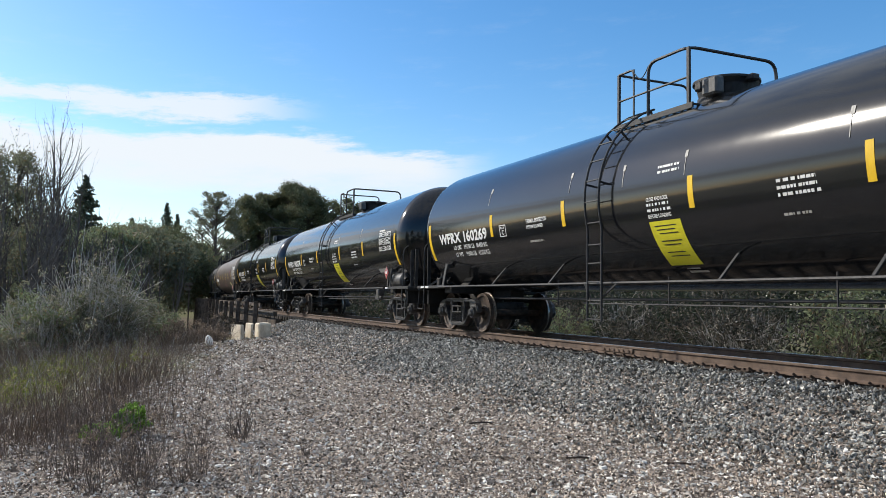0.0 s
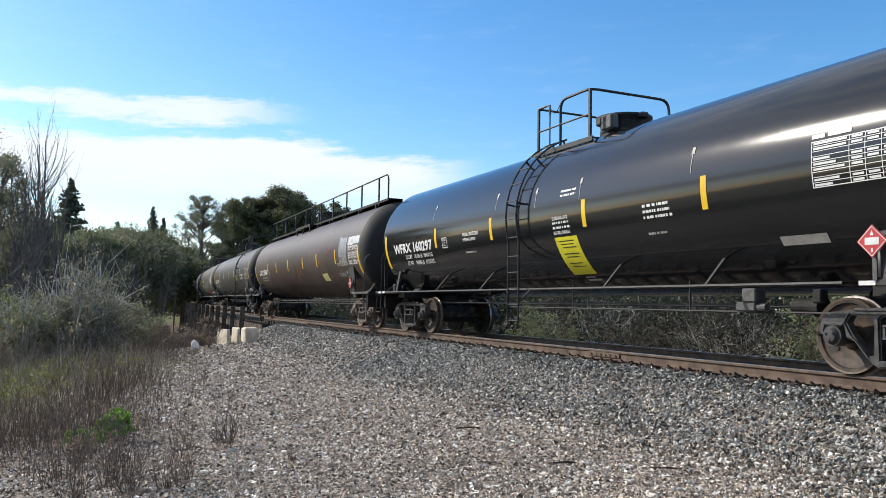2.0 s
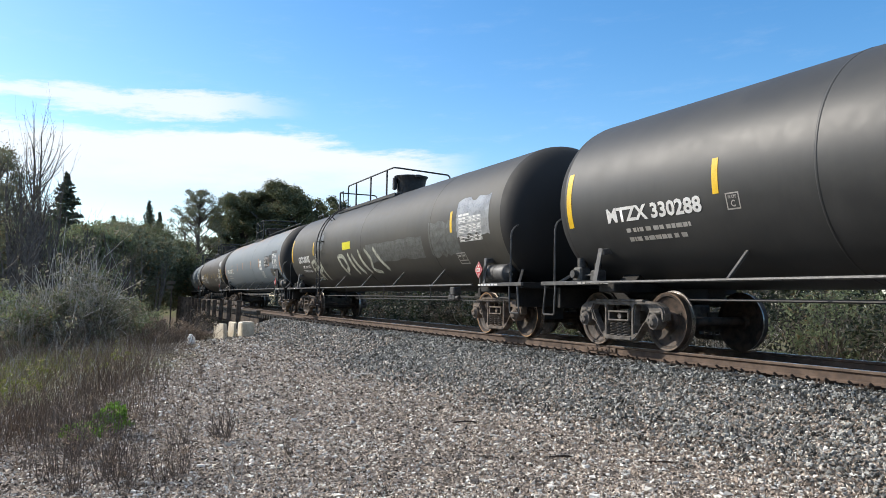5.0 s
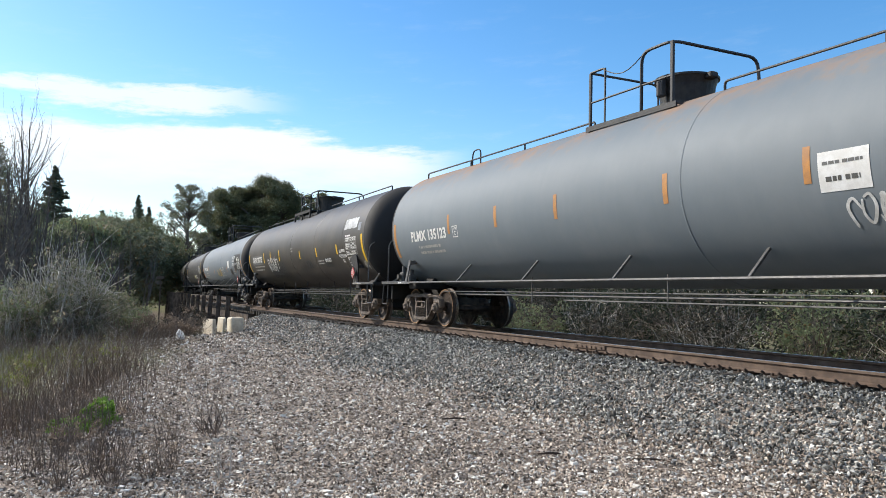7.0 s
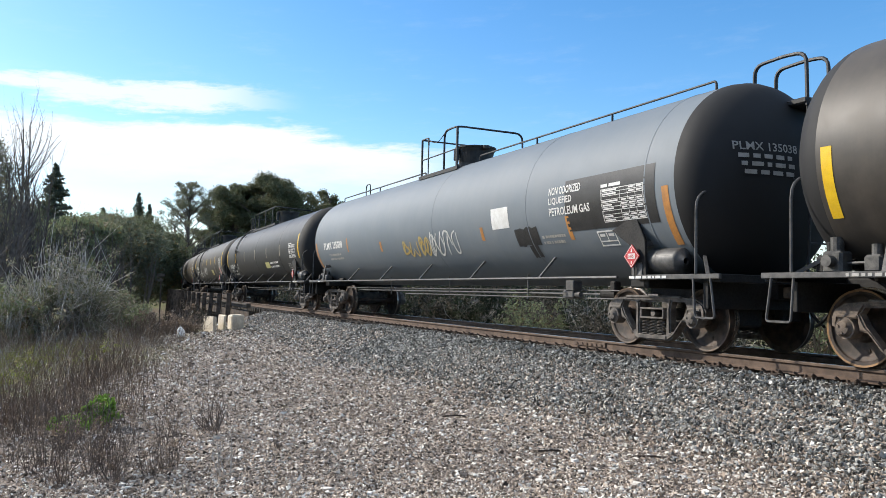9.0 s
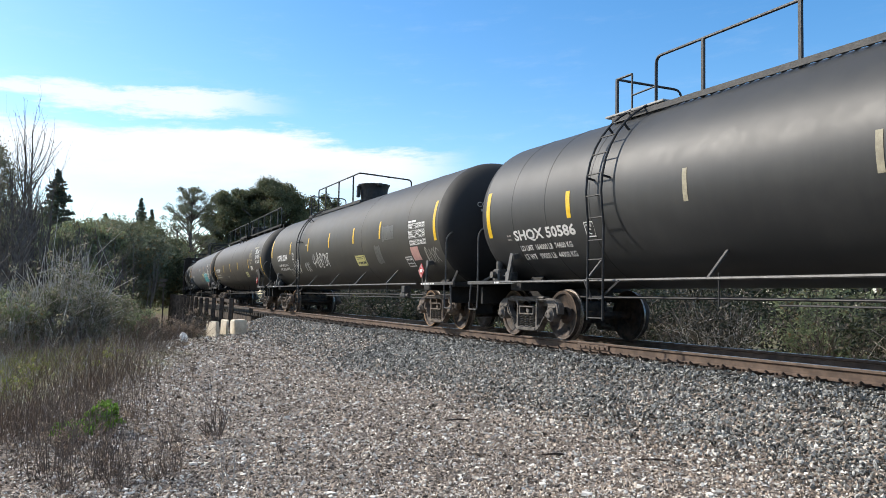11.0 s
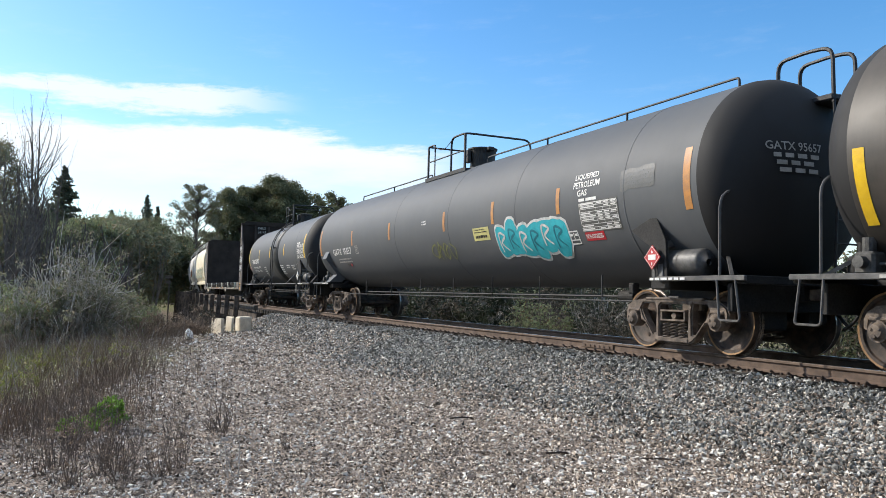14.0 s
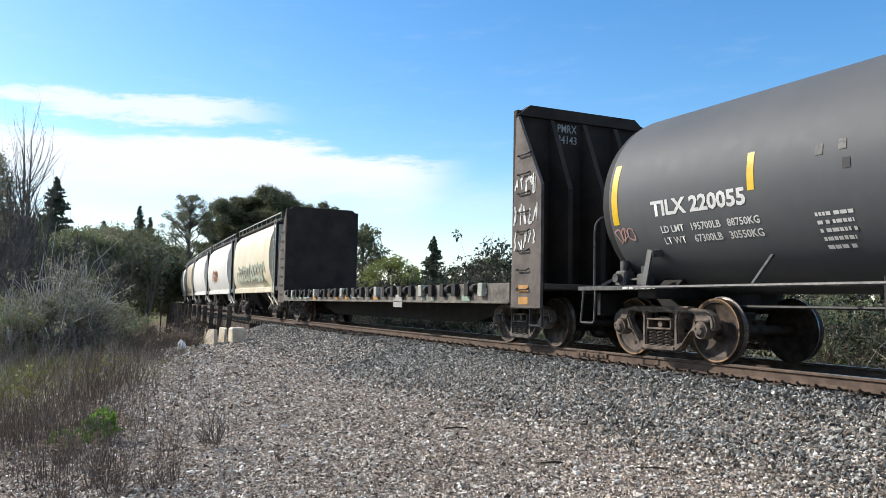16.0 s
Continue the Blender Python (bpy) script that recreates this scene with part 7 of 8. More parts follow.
        for y in (-1.48, 1.48):
            bm = bmesh.new()
            rod(bm, rounded([(h - 0.1, y, 0.9), (h - 0.1, y, 0.40), (h - 0.5, y, 0.40), (h - 0.5, y, 0.9)], 0.04, 2), 0.018)
            bm.transform(E)
            part("sill_step", bm, M["pipe_black"], car)
        c = part_of("coupler", ME["coupler"], None, car)
        c.matrix_basis = E @ pose(length / 2 - 0.18, 0, 0)
        make_truck(car, end * tc, M["truck"], M["wheel"])
    # sprayed scrawl on the outer plate nearest the camera
    bm = bmesh.new()
    rng = random.Random(77)
    x0 = -(h - 0.62)
    for zc in (3.0, 2.45, 1.95):
        for k in range(5):
            pts = [(x0 + 0.34 - 0.17 * k + rng.uniform(-0.08, 0.08), zc + rng.uniform(-0.2, 0.2)) for _ in range(5)]
            for (a, b), (c, d) in zip(pts, pts[1:]):
                beam(bm, (a, 1.538, b), (c, 1.538, d), 0.035, 0.006, up=(0, 1, 0))
    part("graffiti", bm, M["white"], car)
    bm = bmesh.new()
    for z in (1.0, 0.78):
        box(bm, (x0 - 0.12, 1.532, z), (x0 + 0.22, 1.537, z + 0.14))
    part("paint_patch", bm, M["flat_patch"], car)
    for text, z0 in (("PMRX", 4.18), ("34143", 3.96)):
        me = lettering(text, 0.012)
        lo = min(v.co.x for v in me.vertices), min(v.co.y for v in me.vertices)
        hi = max(v.co.x for v in me.vertices), max(v.co.y for v in me.vertices)
        for v in me.vertices:
            v.co = Vector((-(h - 1.0) - 0.006, 0.60 - 0.45 * (v.co.x - lo[0]) / (hi[0] - lo[0]), z0 + 0.16 * (v.co.y - lo[1]) / (hi[1] - lo[1])))
        part_of("lettering", me, M["dull_white"], car)
    return car


def make_hopper(front, rear, paint, label, mark=None):
    car = thing("covered_hopper", label, "hopper car", group="covered hoppers of the train")
    mid_s, length = (front + rear) / 2, rear - front
    h = length / 2 - 0.55
    tc = h - 1.5
    CARS.append((car, mid_s, tc))
    prof = [(1.30, 1.42), (1.46, 1.75), (1.55, 2.3), (1.565, 2.9), (1.52, 3.5), (1.40, 3.95), (1.15, 4.22), (0.0, 4.30)]
    full = prof + [(-y, z) for y, z in reversed(prof[:-1])]
    bm = bmesh.new()
    rows = []
    n = 24
    for i in range(n + 1):
        u = -1 + 2 * i / n
        rows.append([bm.verts.new(((h - 0.35) * u, y, z)) for y, z in full])
    # the ends of the sheets draw in at mid height
    for i, row in enumerate(rows):
        u = -1 + 2 * i / n
        for v in row:
            v.co.x -= math.copysign(1, u) * 0.45 * abs(u) ** 6 * max(0.0, 1 - ((v.co.z - 2.8) / 1.5) ** 2)
    for p, q in zip(rows, rows[1:]):
        for k in range(len(full) - 1):
            bm.faces.new((p[k], p[k + 1], q[k + 1], q[k]))
    for row in (rows[0], rows[-1]):
        bm.faces.new(row)
    bmesh.ops.recalc_face_normals(bm, faces=bm.faces)
    body = part("body", bm, paint, car)
    body.data.shade_smooth()
    shade(body.data, 40)
    bm = bmesh.new()
    for y in (-1.3, 1.3):
        beam(bm, (-h, y, 1.28), (h, y, 1.28), 0.12, 0.26, bevel=0.02)
    part("side_sill", bm, paint, car)
    for bay in (-1, 1):
        bm = bmesh.new()
        c = bay * h * 0.33
        vs = [bm.verts.new(p) for p in ((c - h * 0.3, -1.25, 1.4), (c + h * 0.3, -1.25, 1.4), (c + h * 0.3, 1.25, 1.4), (c - h * 0.3, 1.25, 1.4), (c - 0.35, -0.5, 0.35), (c + 0.35, -0.5, 0.35), (c + 0.35, 0.5, 0.35), (c - 0.35, 0.5, 0.35))]
        for f in ((0, 1, 5, 4), (1, 2, 6, 5), (2, 3, 7, 6), (3, 0, 4, 7), (4, 5, 6, 7)):
            bm.faces.new([vs[i] for i in f])
        bmesh.ops.recalc_face_normals(bm, faces=bm.faces)
        part("hopper_bay", bm, M["frame_black"], car)
    for end in (-1, 1):
        E = flip(end)
        bm = bmesh.new()
        box(bm, (h - 1.4, -0.25, 0.75), (h + 0.1, 0.25, 1.1), 0.02)
        beam(bm, (h - 0.05, -1.4, 1.15), (h - 0.05, 1.4, 1.15), 0.16, 0.16, bevel=0.01)
        for y in (-1.35, -0.45, 0.45, 1.35):
            beam(bm, (h - 0.1, y, 1.1), (h - 0.1, y, 4.2), 0.08, 0.10, up=(0, 1, 0), bevel=0.01)
        beam(bm, (h - 0.1, -1.4, 4.16), (h - 0.1, 1.4, 4.16), 0.10, 0.10, bevel=0.01)
        bm.transform(E)
        part("end_frame", bm, M["frame_black"], car)
        for y in (1.42, -1.42):
            bm = bmesh.new()
            for dx in (0.0, 0.38):
                rod(bm, [(h - 0.1 - dx, y, 0.75), (h - 0.1 - dx, y, 4.3)], 0.02, 5)
            for k in range(11):
                rod(bm, [(h - 0.1, y, 0.8 + 0.33 * k), (h - 0.48, y, 0.8 + 0.33 * k)], 0.014, 5)
            bm.transform(E)
            part("ladder", bm, M["hop_rail"], car)
            bm = bmesh.new()
            for x in (h * 0.5, h * 0.66):
                beam(bm, (x, y * 0.9, 1.35), (x + 0.9, y * 0.72, 0.62), 0.06, 0.08)
            bm.transform(E)
            part("slope_brace", bm, paint, car)
        c = part_of("coupler", ME["coupler"], None, car)
        c.matrix_basis = E @ pose(length / 2 - 0.18, 0, 0)
        make_truck(car, end * tc, M["truck"], M["wheel"])
    bm = bmesh.new()
    for y in (0.95, -0.95):
        box(bm, (-h + 0.1, y - 0.25, 4.36), (h - 0.1, y + 0.25, 4.40))
        for x in np.arange(-h + 0.3, h, 0.9):
            beam(bm, (x, y, 4.22), (x, y, 4.37), 0.3, 0.04)
    part("running_board", bm, M["pipe_grey"], car)
    bm = bmesh.new()
    for y in (1.22, -1.22):
        rod(bm, [(-h + 0.1, y, 4.62), (h - 0.1, y, 4.62)], 0.02, 5)
        for x in np.arange(-h + 0.1, h, 1.1):
            rod(bm, [(x, y, 4.36), (x, y, 4.62)], 0.018, 5)
    part("roof_rail", bm, M["hop_rail"], car)
    if mark:
        mark(car, h)
    return car


M["flat_deck"] = plain("grimy_steel_deck", (0.03, 0.026, 0.023), (0.09, 0.07, 0.055), scale=2.0, rough=0.8)
M["flat_sill"] = plain("worn_side_sill_paint", (0.055, 0.048, 0.042), (0.235, 0.205, 0.165), scale=2.6, rough=0.7, relief=0.3)
M["flat_patch"] = plain("orange_conspicuity_patch", (0.55, 0.27, 0.06), (0.35, 0.19, 0.06), scale=6.0, rough=0.6)
M["pale_patch"] = plain("pale_worn_patch", (0.5, 0.47, 0.4), (0.3, 0.33, 0.28), scale=6.0, rough=0.6)
M["bulkhead"] = plain("dark_brown_bulkhead_steel", (0.018, 0.012, 0.0085), (0.042, 0.028, 0.020), scale=1.5, rough=0.95)
M["green_patch"] = plain("faded_green_patch", (0.20, 0.30, 0.22), (0.32, 0.40, 0.32), scale=6.0, rough=0.6)
M["scrawl_rust"] = plain("rusty_orange_spray", (0.38, 0.13, 0.05), (0.28, 0.10, 0.05), scale=6.0, rough=0.6)
M["scrawl_green"] = plain("faded_green_spray", (0.30, 0.36, 0.28), (0.42, 0.42, 0.32), scale=4.0, rough=0.6)
# outer brace plates, paler than the bulkhead panel
M["flat_plate"] = plain("grey_brown_brace_plate", (0.06, 0.048, 0.042), (0.14, 0.115, 0.10), scale=2.0, rough=0.75)
HOP_CREAM = tank_paint("stained_cream_hopper_paint", (0.82, 0.76, 0.60), (0.60, 0.44, 0.22), amount=0.55, rough=0.5)
M["hop_rail"] = plain("pale_galvanised_rail", (0.45, 0.43, 0.38), (0.62, 0.59, 0.52), scale=8.0, rough=0.5)
HOP_WHITE = tank_paint("chalky_white_hopper_paint", (0.84, 0.83, 0.80), (0.52, 0.49, 0.44), amount=0.35, rough=0.5)
HOP_TAN = tank_paint("dusty_tan_hopper_paint", (0.60, 0.52, 0.40), (0.35, 0.29, 0.22), amount=0.5, rough=0.5)

make_flat_car(273.505, 295.25)


def spray(x0, x1, z0, z1, letters, mat, width, seed):
    """A scrawl on a hopper's side sheet, letter-like but saying nothing."""
    def add(car, h):
        rng = random.Random(seed)
        bm = bmesh.new()
        step = (x1 - x0) / letters
        for i in range(letters):
            c = x0 + step * (i + 0.5)
            t0 = rng.uniform(0, 6.28)
            pts = [(c + 0.5 * step * math.cos(t0 + 1.1 * k), (z0 + z1) / 2 + (z1 - z0) * rng.uniform(0.3, 0.5) * math.sin(t0 + 1.1 * k)) for k in range(6)]
            for (a, b), (c2, d) in zip(pts, pts[1:]):
                beam(bm, (a, 1.572, b), (c2, 1.572, d), width, 0.012, up=(0, 1, 0))
        part("graffiti", bm, mat, car)
    return add


HOPS = [295.25, 307.6, 320.1, 332.6, 345.1, 357.6]
for k_, (p_, l_) in enumerate(((HOP_CREAM, "rust-stained cream covered hopper with faded scrawls"), (HOP_WHITE, "chalky white covered hopper with orange scrawl"), (HOP_WHITE, "chalky white covered hopper"), (HOP_TAN, "dusty tan covered hopper"), (HOP_WHITE, "chalky white covered hopper"))):
    make_hopper(HOPS[k_], HOPS[k_ + 1], p_, l_, mark={0: spray(-3.9, 3.4, 1.62, 2.55, 11, M["scrawl_green"], 0.17, 5), 1: spray(-0.6, 2.0, 1.9, 2.7, 4, M["scrawl_rust"], 0.16, 6)}.get(k_))



# ---- plants ----
LEAF = {}
LEAF["oak"] = leaf("dark_oak_leaf", (0.070, 0.084, 0.046), (0.205, 0.220, 0.118), thin=0.4)
LEAF["euc"] = leaf("grey_eucalyptus_leaf", (0.11, 0.125, 0.085), (0.27, 0.285, 0.20), dryness=0.15, thin=0.4)
LEAF["pine"] = leaf("dark_conifer_needle", (0.045, 0.062, 0.046), (0.13, 0.155, 0.10), thin=0.4)
LEAF["lime"] = leaf("fresh_green_leaf", (0.13, 0.16, 0.035), (0.33, 0.36, 0.11), dryness=0.03, thin=0.45)
LEAF["shrub"] = leaf("dull_shrub_leaf", (0.115, 0.122, 0.074), (0.30, 0.292, 0.19), dryness=0.25, dry=(0.34, 0.29, 0.21), thin=0.4)
# ivy and dull: very dark leaves for growth seen under the cars
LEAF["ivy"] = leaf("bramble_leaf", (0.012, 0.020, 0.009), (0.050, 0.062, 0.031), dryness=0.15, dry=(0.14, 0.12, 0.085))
LEAF["holly"] = leaf("dark_shrub_leaf", (0.11, 0.14, 0.07), (0.30, 0.33, 0.18), dryness=0.12, thin=0.45)
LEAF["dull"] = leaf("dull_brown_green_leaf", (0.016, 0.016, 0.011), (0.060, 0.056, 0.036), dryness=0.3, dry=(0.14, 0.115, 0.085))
# grey-green leaf of farther trees, with distance haze mixed into its colour
LEAF["woods"] = leaf("haze_paled_woodland_leaf", (0.095, 0.108, 0.066), (0.25, 0.26, 0.165), dryness=0.2, thin=0.4)
LEAF["dry"] = leaf("dry_weed", (0.150, 0.112, 0.084), (0.33, 0.255, 0.195), dryness=0.12, dry=(0.48, 0.39, 0.27), thin=0.4)
LEAF["grass"] = leaf("winter_grass", (0.17, 0.21, 0.04), (0.42, 0.42, 0.11), dryness=0.35, dry=(0.42, 0.36, 0.19))
LEAF["weed"] = leaf("lush_weed_leaf", (0.14, 0.27, 0.035), (0.30, 0.48, 0.09), dryness=0.03, thin=0.4)
M["bark"] = plain("grey_brown_bark", (0.065, 0.055, 0.05), (0.15, 0.13, 0.115), scale=5.0, rough=0.9, relief=0.5)
M["twig"] = plain("pale_bare_twig", (0.34, 0.31, 0.27), (0.60, 0.56, 0.50), scale=9.0, rough=0.9)
M["twig_dark"] = plain("dark_dry_twig", (0.095, 0.074, 0.06), (0.23, 0.185, 0.15), scale=9.0, rough=0.9)


def leaf_mesh(name, rng, centers, size, material_, lift=0.3):
    """A soup of small folded leaves (two triangles each) at the centers."""
    n = len(centers)
    size = np.broadcast_to(size, n) * rng.uniform(0.6, 1.4, n)
    shape = np.array([(-1, 0, 0.0), (0, -0.42, lift), (1, 0, 0.0), (0, 0.42, lift)])
    v = np.einsum("nij,kj->nki", random_turns(rng, n), shape) * size[:, None, None] + centers[:, None, :]
    f = (np.array([(0, 1, 2, 3)])[None] + (np.arange(n) * 4)[:, None, None]).reshape(-1, 4)
    return soup(name, v.reshape(-1, 3), f, material_)


def sticks(name, rng, a, b, r0, r1, material_):
    """Thin three-sided tapered sticks from a to b (arrays)."""
    n = len(a)
    d = b - a
    d = d / np.maximum(1e-6, np.linalg.norm(d, axis=1))[:, None]
    ref = np.where(np.abs(d[:, 2:3]) > 0.9, np.array([[1.0, 0, 0]]), np.array([[0, 0, 1.0]]))
    u = np.cross(d, ref)
    u /= np.linalg.norm(u, axis=1)[:, None]
    w = np.cross(d, u)
    r0, r1 = np.broadcast_to(r0, n), np.broadcast_to(r1, n)
    vs = []
    for p, r in ((a, r0), (b, r1)):
        for k in range(3):
            t = 2.0944 * k
            vs.append(p + r[:, None] * (u * math.cos(t) + w * math.sin(t)))
    v = np.stack(vs, 1).reshape(-1, 3)
    q = np.array([(0, 1, 4, 3), (1, 2, 5, 4), (2, 0, 3, 5)])
    f = (q[None] + (np.arange(n) * 6)[:, None, None]).reshape(-1, 4)
    return soup(name, v, f, material_)


def limbs(rng, base, height, spread, levels=4, kids=3, lean=0.0, first=0.35):
    """Branch segments of a small tree: arrays of a, b, radius a, radius b, and the tips."""
    segs, tips = [], []

    def grow(p, d, length, r, level):
        n = 3
        for i in range(n):
            d2 = d + rng.normal(0, 0.10, 3)
            d2[2] += 0.05
            d2 /= np.linalg.norm(d2)
            q = p + d2 * length / n
            segs.append((p, q, r * (1 - 0.25 * i / n), r * (1 - 0.25 * (i + 1) / n)))
            if level < levels and (i > 0 or level > 0):
                for _ in range(kids if i == n - 1 else 1):
                    e = d2 + rng.normal(0, 1, 3) * spread
                    e[2] = abs(e[2]) * 0.7 + 0.15
                    e /= np.linalg.norm(e)
                    grow(q, e, length * rng.uniform(0.5, 0.75), r * 0.55, level + 1)
            p, d = q, d2
        if level >= levels - 1:
            tips.append(p)
    grow(np.array(base, float), np.array([lean, 0, 1.0]), height * first, height * 0.022, 0)
    return segs, np.array(tips)


def seg_mesh(name, rng, segs, material_):
    a, b = np.array([s[0] for s in segs]), np.array([s[1] for s in segs])
    return sticks(name, rng, a, b, np.array([s[2] for s in segs]), np.array([s[3] for s in segs]), material_)


def blob_points(rng, blobs, per):
    """Points thick at the outsides of the blobs (x, y, z, rx, ry, rz)."""
    out = []
    for x, y, z, rx, ry, rz in blobs:
        n = int(per * rx * rz)
        d = rng.normal(size=(n, 3))
        d /= np.linalg.norm(d, axis=1)[:, None]
        r = rng.uniform(0.12, 1.0, n) ** 0.6 * rng.uniform(0.8, 1.3, n) * (1 + 0.13 * np.sin(d[:, 0] * 7 + x) * np.sin(d[:, 2] * 9 + y))
        out.append(d * r[:, None] * np.array([rx, ry, rz]) + np.array([x, y, z]))
    return np.concatenate(out)


def make_tree(x, y, height, width, kind, label, seed, z=-1.2, crown_from=0.25, leaf_size=0.4, per=28, blobs=14, category="tree", group="", clump=1.0, dome=False):
    """Tapered trunk, limbs, and a crown of many leaf clumps with gaps."""
    rng = np.random.default_rng(seed)
    root = thing("tree", label, category, group)
    root.location = (x, y, z)
    bm = bmesh.new()
    rod(bm, [(0, 0, -0.3), (0.1, 0, height * 0.25), (0.0, 0.1, height * 0.55), (0.1, 0, height * 0.85)], height * 0.018, 7)
    for v in bm.verts:
        k = 1 - 0.75 * max(0, v.co.z) / height
        v.co.x, v.co.y = v.co.x * k, v.co.y * k
    part("trunk", bm, M["bark"], root)
    bl, segs = [], []
    for i in range(blobs):
        t = rng.random()
        zz = height * (crown_from + (0.93 - crown_from) * t)
        rad = width / 2 * (0.35 + 0.65 * math.sin(math.pi * min(1, 0.18 + 0.8 * t)))
        if dome:
            t = t ** 0.75
            zz = height * (crown_from + (0.96 - crown_from) * t)
            rad = width / 2 * (0.72 + 0.28 * t) * math.sqrt(max(0.0, 1 - t ** 3.2)) + width * 0.12
        a = rng.uniform(0, 6.28)
        r = rad * rng.uniform(0.3, 0.92)
        size = width * rng.uniform(0.13, 0.24) * clump
        bl.append((math.cos(a) * r, math.sin(a) * r, zz, size, size, size * rng.uniform(0.6, 0.9)))
        p0 = np.array([0, 0, max(height * 0.15, zz - r * 0.9)])
        p1 = np.array(bl[-1][:3])
        pm = (p0 + p1) / 2 + rng.normal(0, width * 0.03, 3)
        k = 0.55 if clump < 0.5 else 1.0
        segs += [(p0, pm, height * 0.010 * k, height * 0.007 * k), (pm, p1, height * 0.007 * k, height * 0.003 * k)]
    part_of("limbwork", seg_mesh("limbwork", rng, segs, M["bark"]), None, root)
    part_of("crown", leaf_mesh("crown", rng, blob_points(rng, bl, per), leaf_size, LEAF[kind]), None, root)
    return root


def make_conifer(x, y, height, width, label, seed, z=-1.2, kind="pine", leaf_size=0.35, per=900):
    rng = np.random.default_rng(seed)
    root = thing("conifer", label, "tree")
    root.location = (x, y, z)
    bm = bmesh.new()
    disc(bm, (0, 0, -0.3), (0, 0, 1), height * 0.018, height * 0.98, 8, height * 0.003)
    part("trunk", bm, M["bark"], root)
    pts, segs = [], []
    boughs = 230
    for i in range(boughs):
        t = (i + rng.random()) / boughs
        t = t ** 0.9
        zz = height * (0.08 + 0.91 * t)
        a = rng.uniform(0, 6.28)
        L = width / 2 * (1 - t) ** 0.85 * rng.uniform(0.5, 1.15) + 0.10
        base = np.array([0, 0, zz])
        tip = np.array([math.cos(a) * L, math.sin(a) * L, zz + (0.42 * t - 0.16) * L])
        segs.append((base, tip, 0.05, 0.015))
        n = max(5, int(per / boughs * (0.25 + 1.7 * L / (width / 2))))
        u = rng.random(n) ** 0.7
        # flat sprays to both sides of the bough, drooping at their ends
        side = np.array([-math.sin(a), math.cos(a), 0])
        w = rng.normal(0, 0.20, n) * L * (1.15 - u)
        p = base + (tip - base) * u[:, None] + side * w[:, None]
        p[:, 2] += rng.normal(0, 0.030, n) * height / 10 - 0.25 * np.abs(w)
        pts.append(p)
    part_of("limbwork", seg_mesh("limbwork", rng, segs, M["bark"]), None, root)
    part_of("crown", leaf_mesh("crown", rng, np.concatenate(pts), leaf_size, LEAF[kind]), None, root)


def make_bare_tree(x, y, height, label, seed, z=-1.5, leafy=0, spread=0.42):
    rng = np.random.default_rng(seed)
    root = thing("bare_tree", label, "tree")
    root.location = (x, y, z)
    segs, tips = [], []
    for k in range(3):
        a = rng.uniform(0, 6.28)
        p = np.array([math.cos(a) * 0.25, math.sin(a) * 0.25, -0.2])
        d = np.array([rng.normal(0, 0.07), rng.normal(0, 0.07), 1.0])
        L = height * (1.0, 0.86, 0.72)[k] * rng.uniform(0.94, 1.0)
        r = height * 0.019
        n = 14
        for i in range(n):
            d = d * 0.92 + rng.normal(0, 0.035, 3)
            d[2] = 1.0
            q = p + d / np.linalg.norm(d) * L / n
            r0, r1 = r * (1 - 0.88 * i / n), r * (1 - 0.88 * (i + 1) / n)
            segs.append((p, q, r0, r1))
            if i > 3:
                for _ in range(rng.integers(1, 3)):
                    e = np.array([rng.normal(0, spread), rng.normal(0, spread), 0.85])
                    m = L * rng.uniform(0.05, 0.12)
                    b0, rr = q, r1 * 0.5
                    for j in range(3):
                        b1 = b0 + e * m * (1 - 0.2 * j)
                        segs.append((b0, b1, rr, rr * 0.7))
                        f = e + rng.normal(0, 0.35, 3)
                        f[2] = abs(f[2])
                        segs.append((b1, b1 + f * m * 0.6, rr * 0.5, rr * 0.25))
                        e = e * 0.8 + np.array([rng.normal(0, 0.14), rng.normal(0, 0.14), 0.3])
                        b0, rr = b1, rr * 0.7
                    tips.append(b0)
            p = q
    tips = np.array(tips)
    part_of("branchwork", seg_mesh("branchwork", rng, segs, M["bark"]), None, root)
    if leafy:
        c = tips[rng.integers(0, len(tips), leafy)] + rng.normal(0, 0.35, (leafy, 3))
        part_of("foliage", leaf_mesh("foliage", rng, c, 0.06, LEAF["shrub"]), None, root)


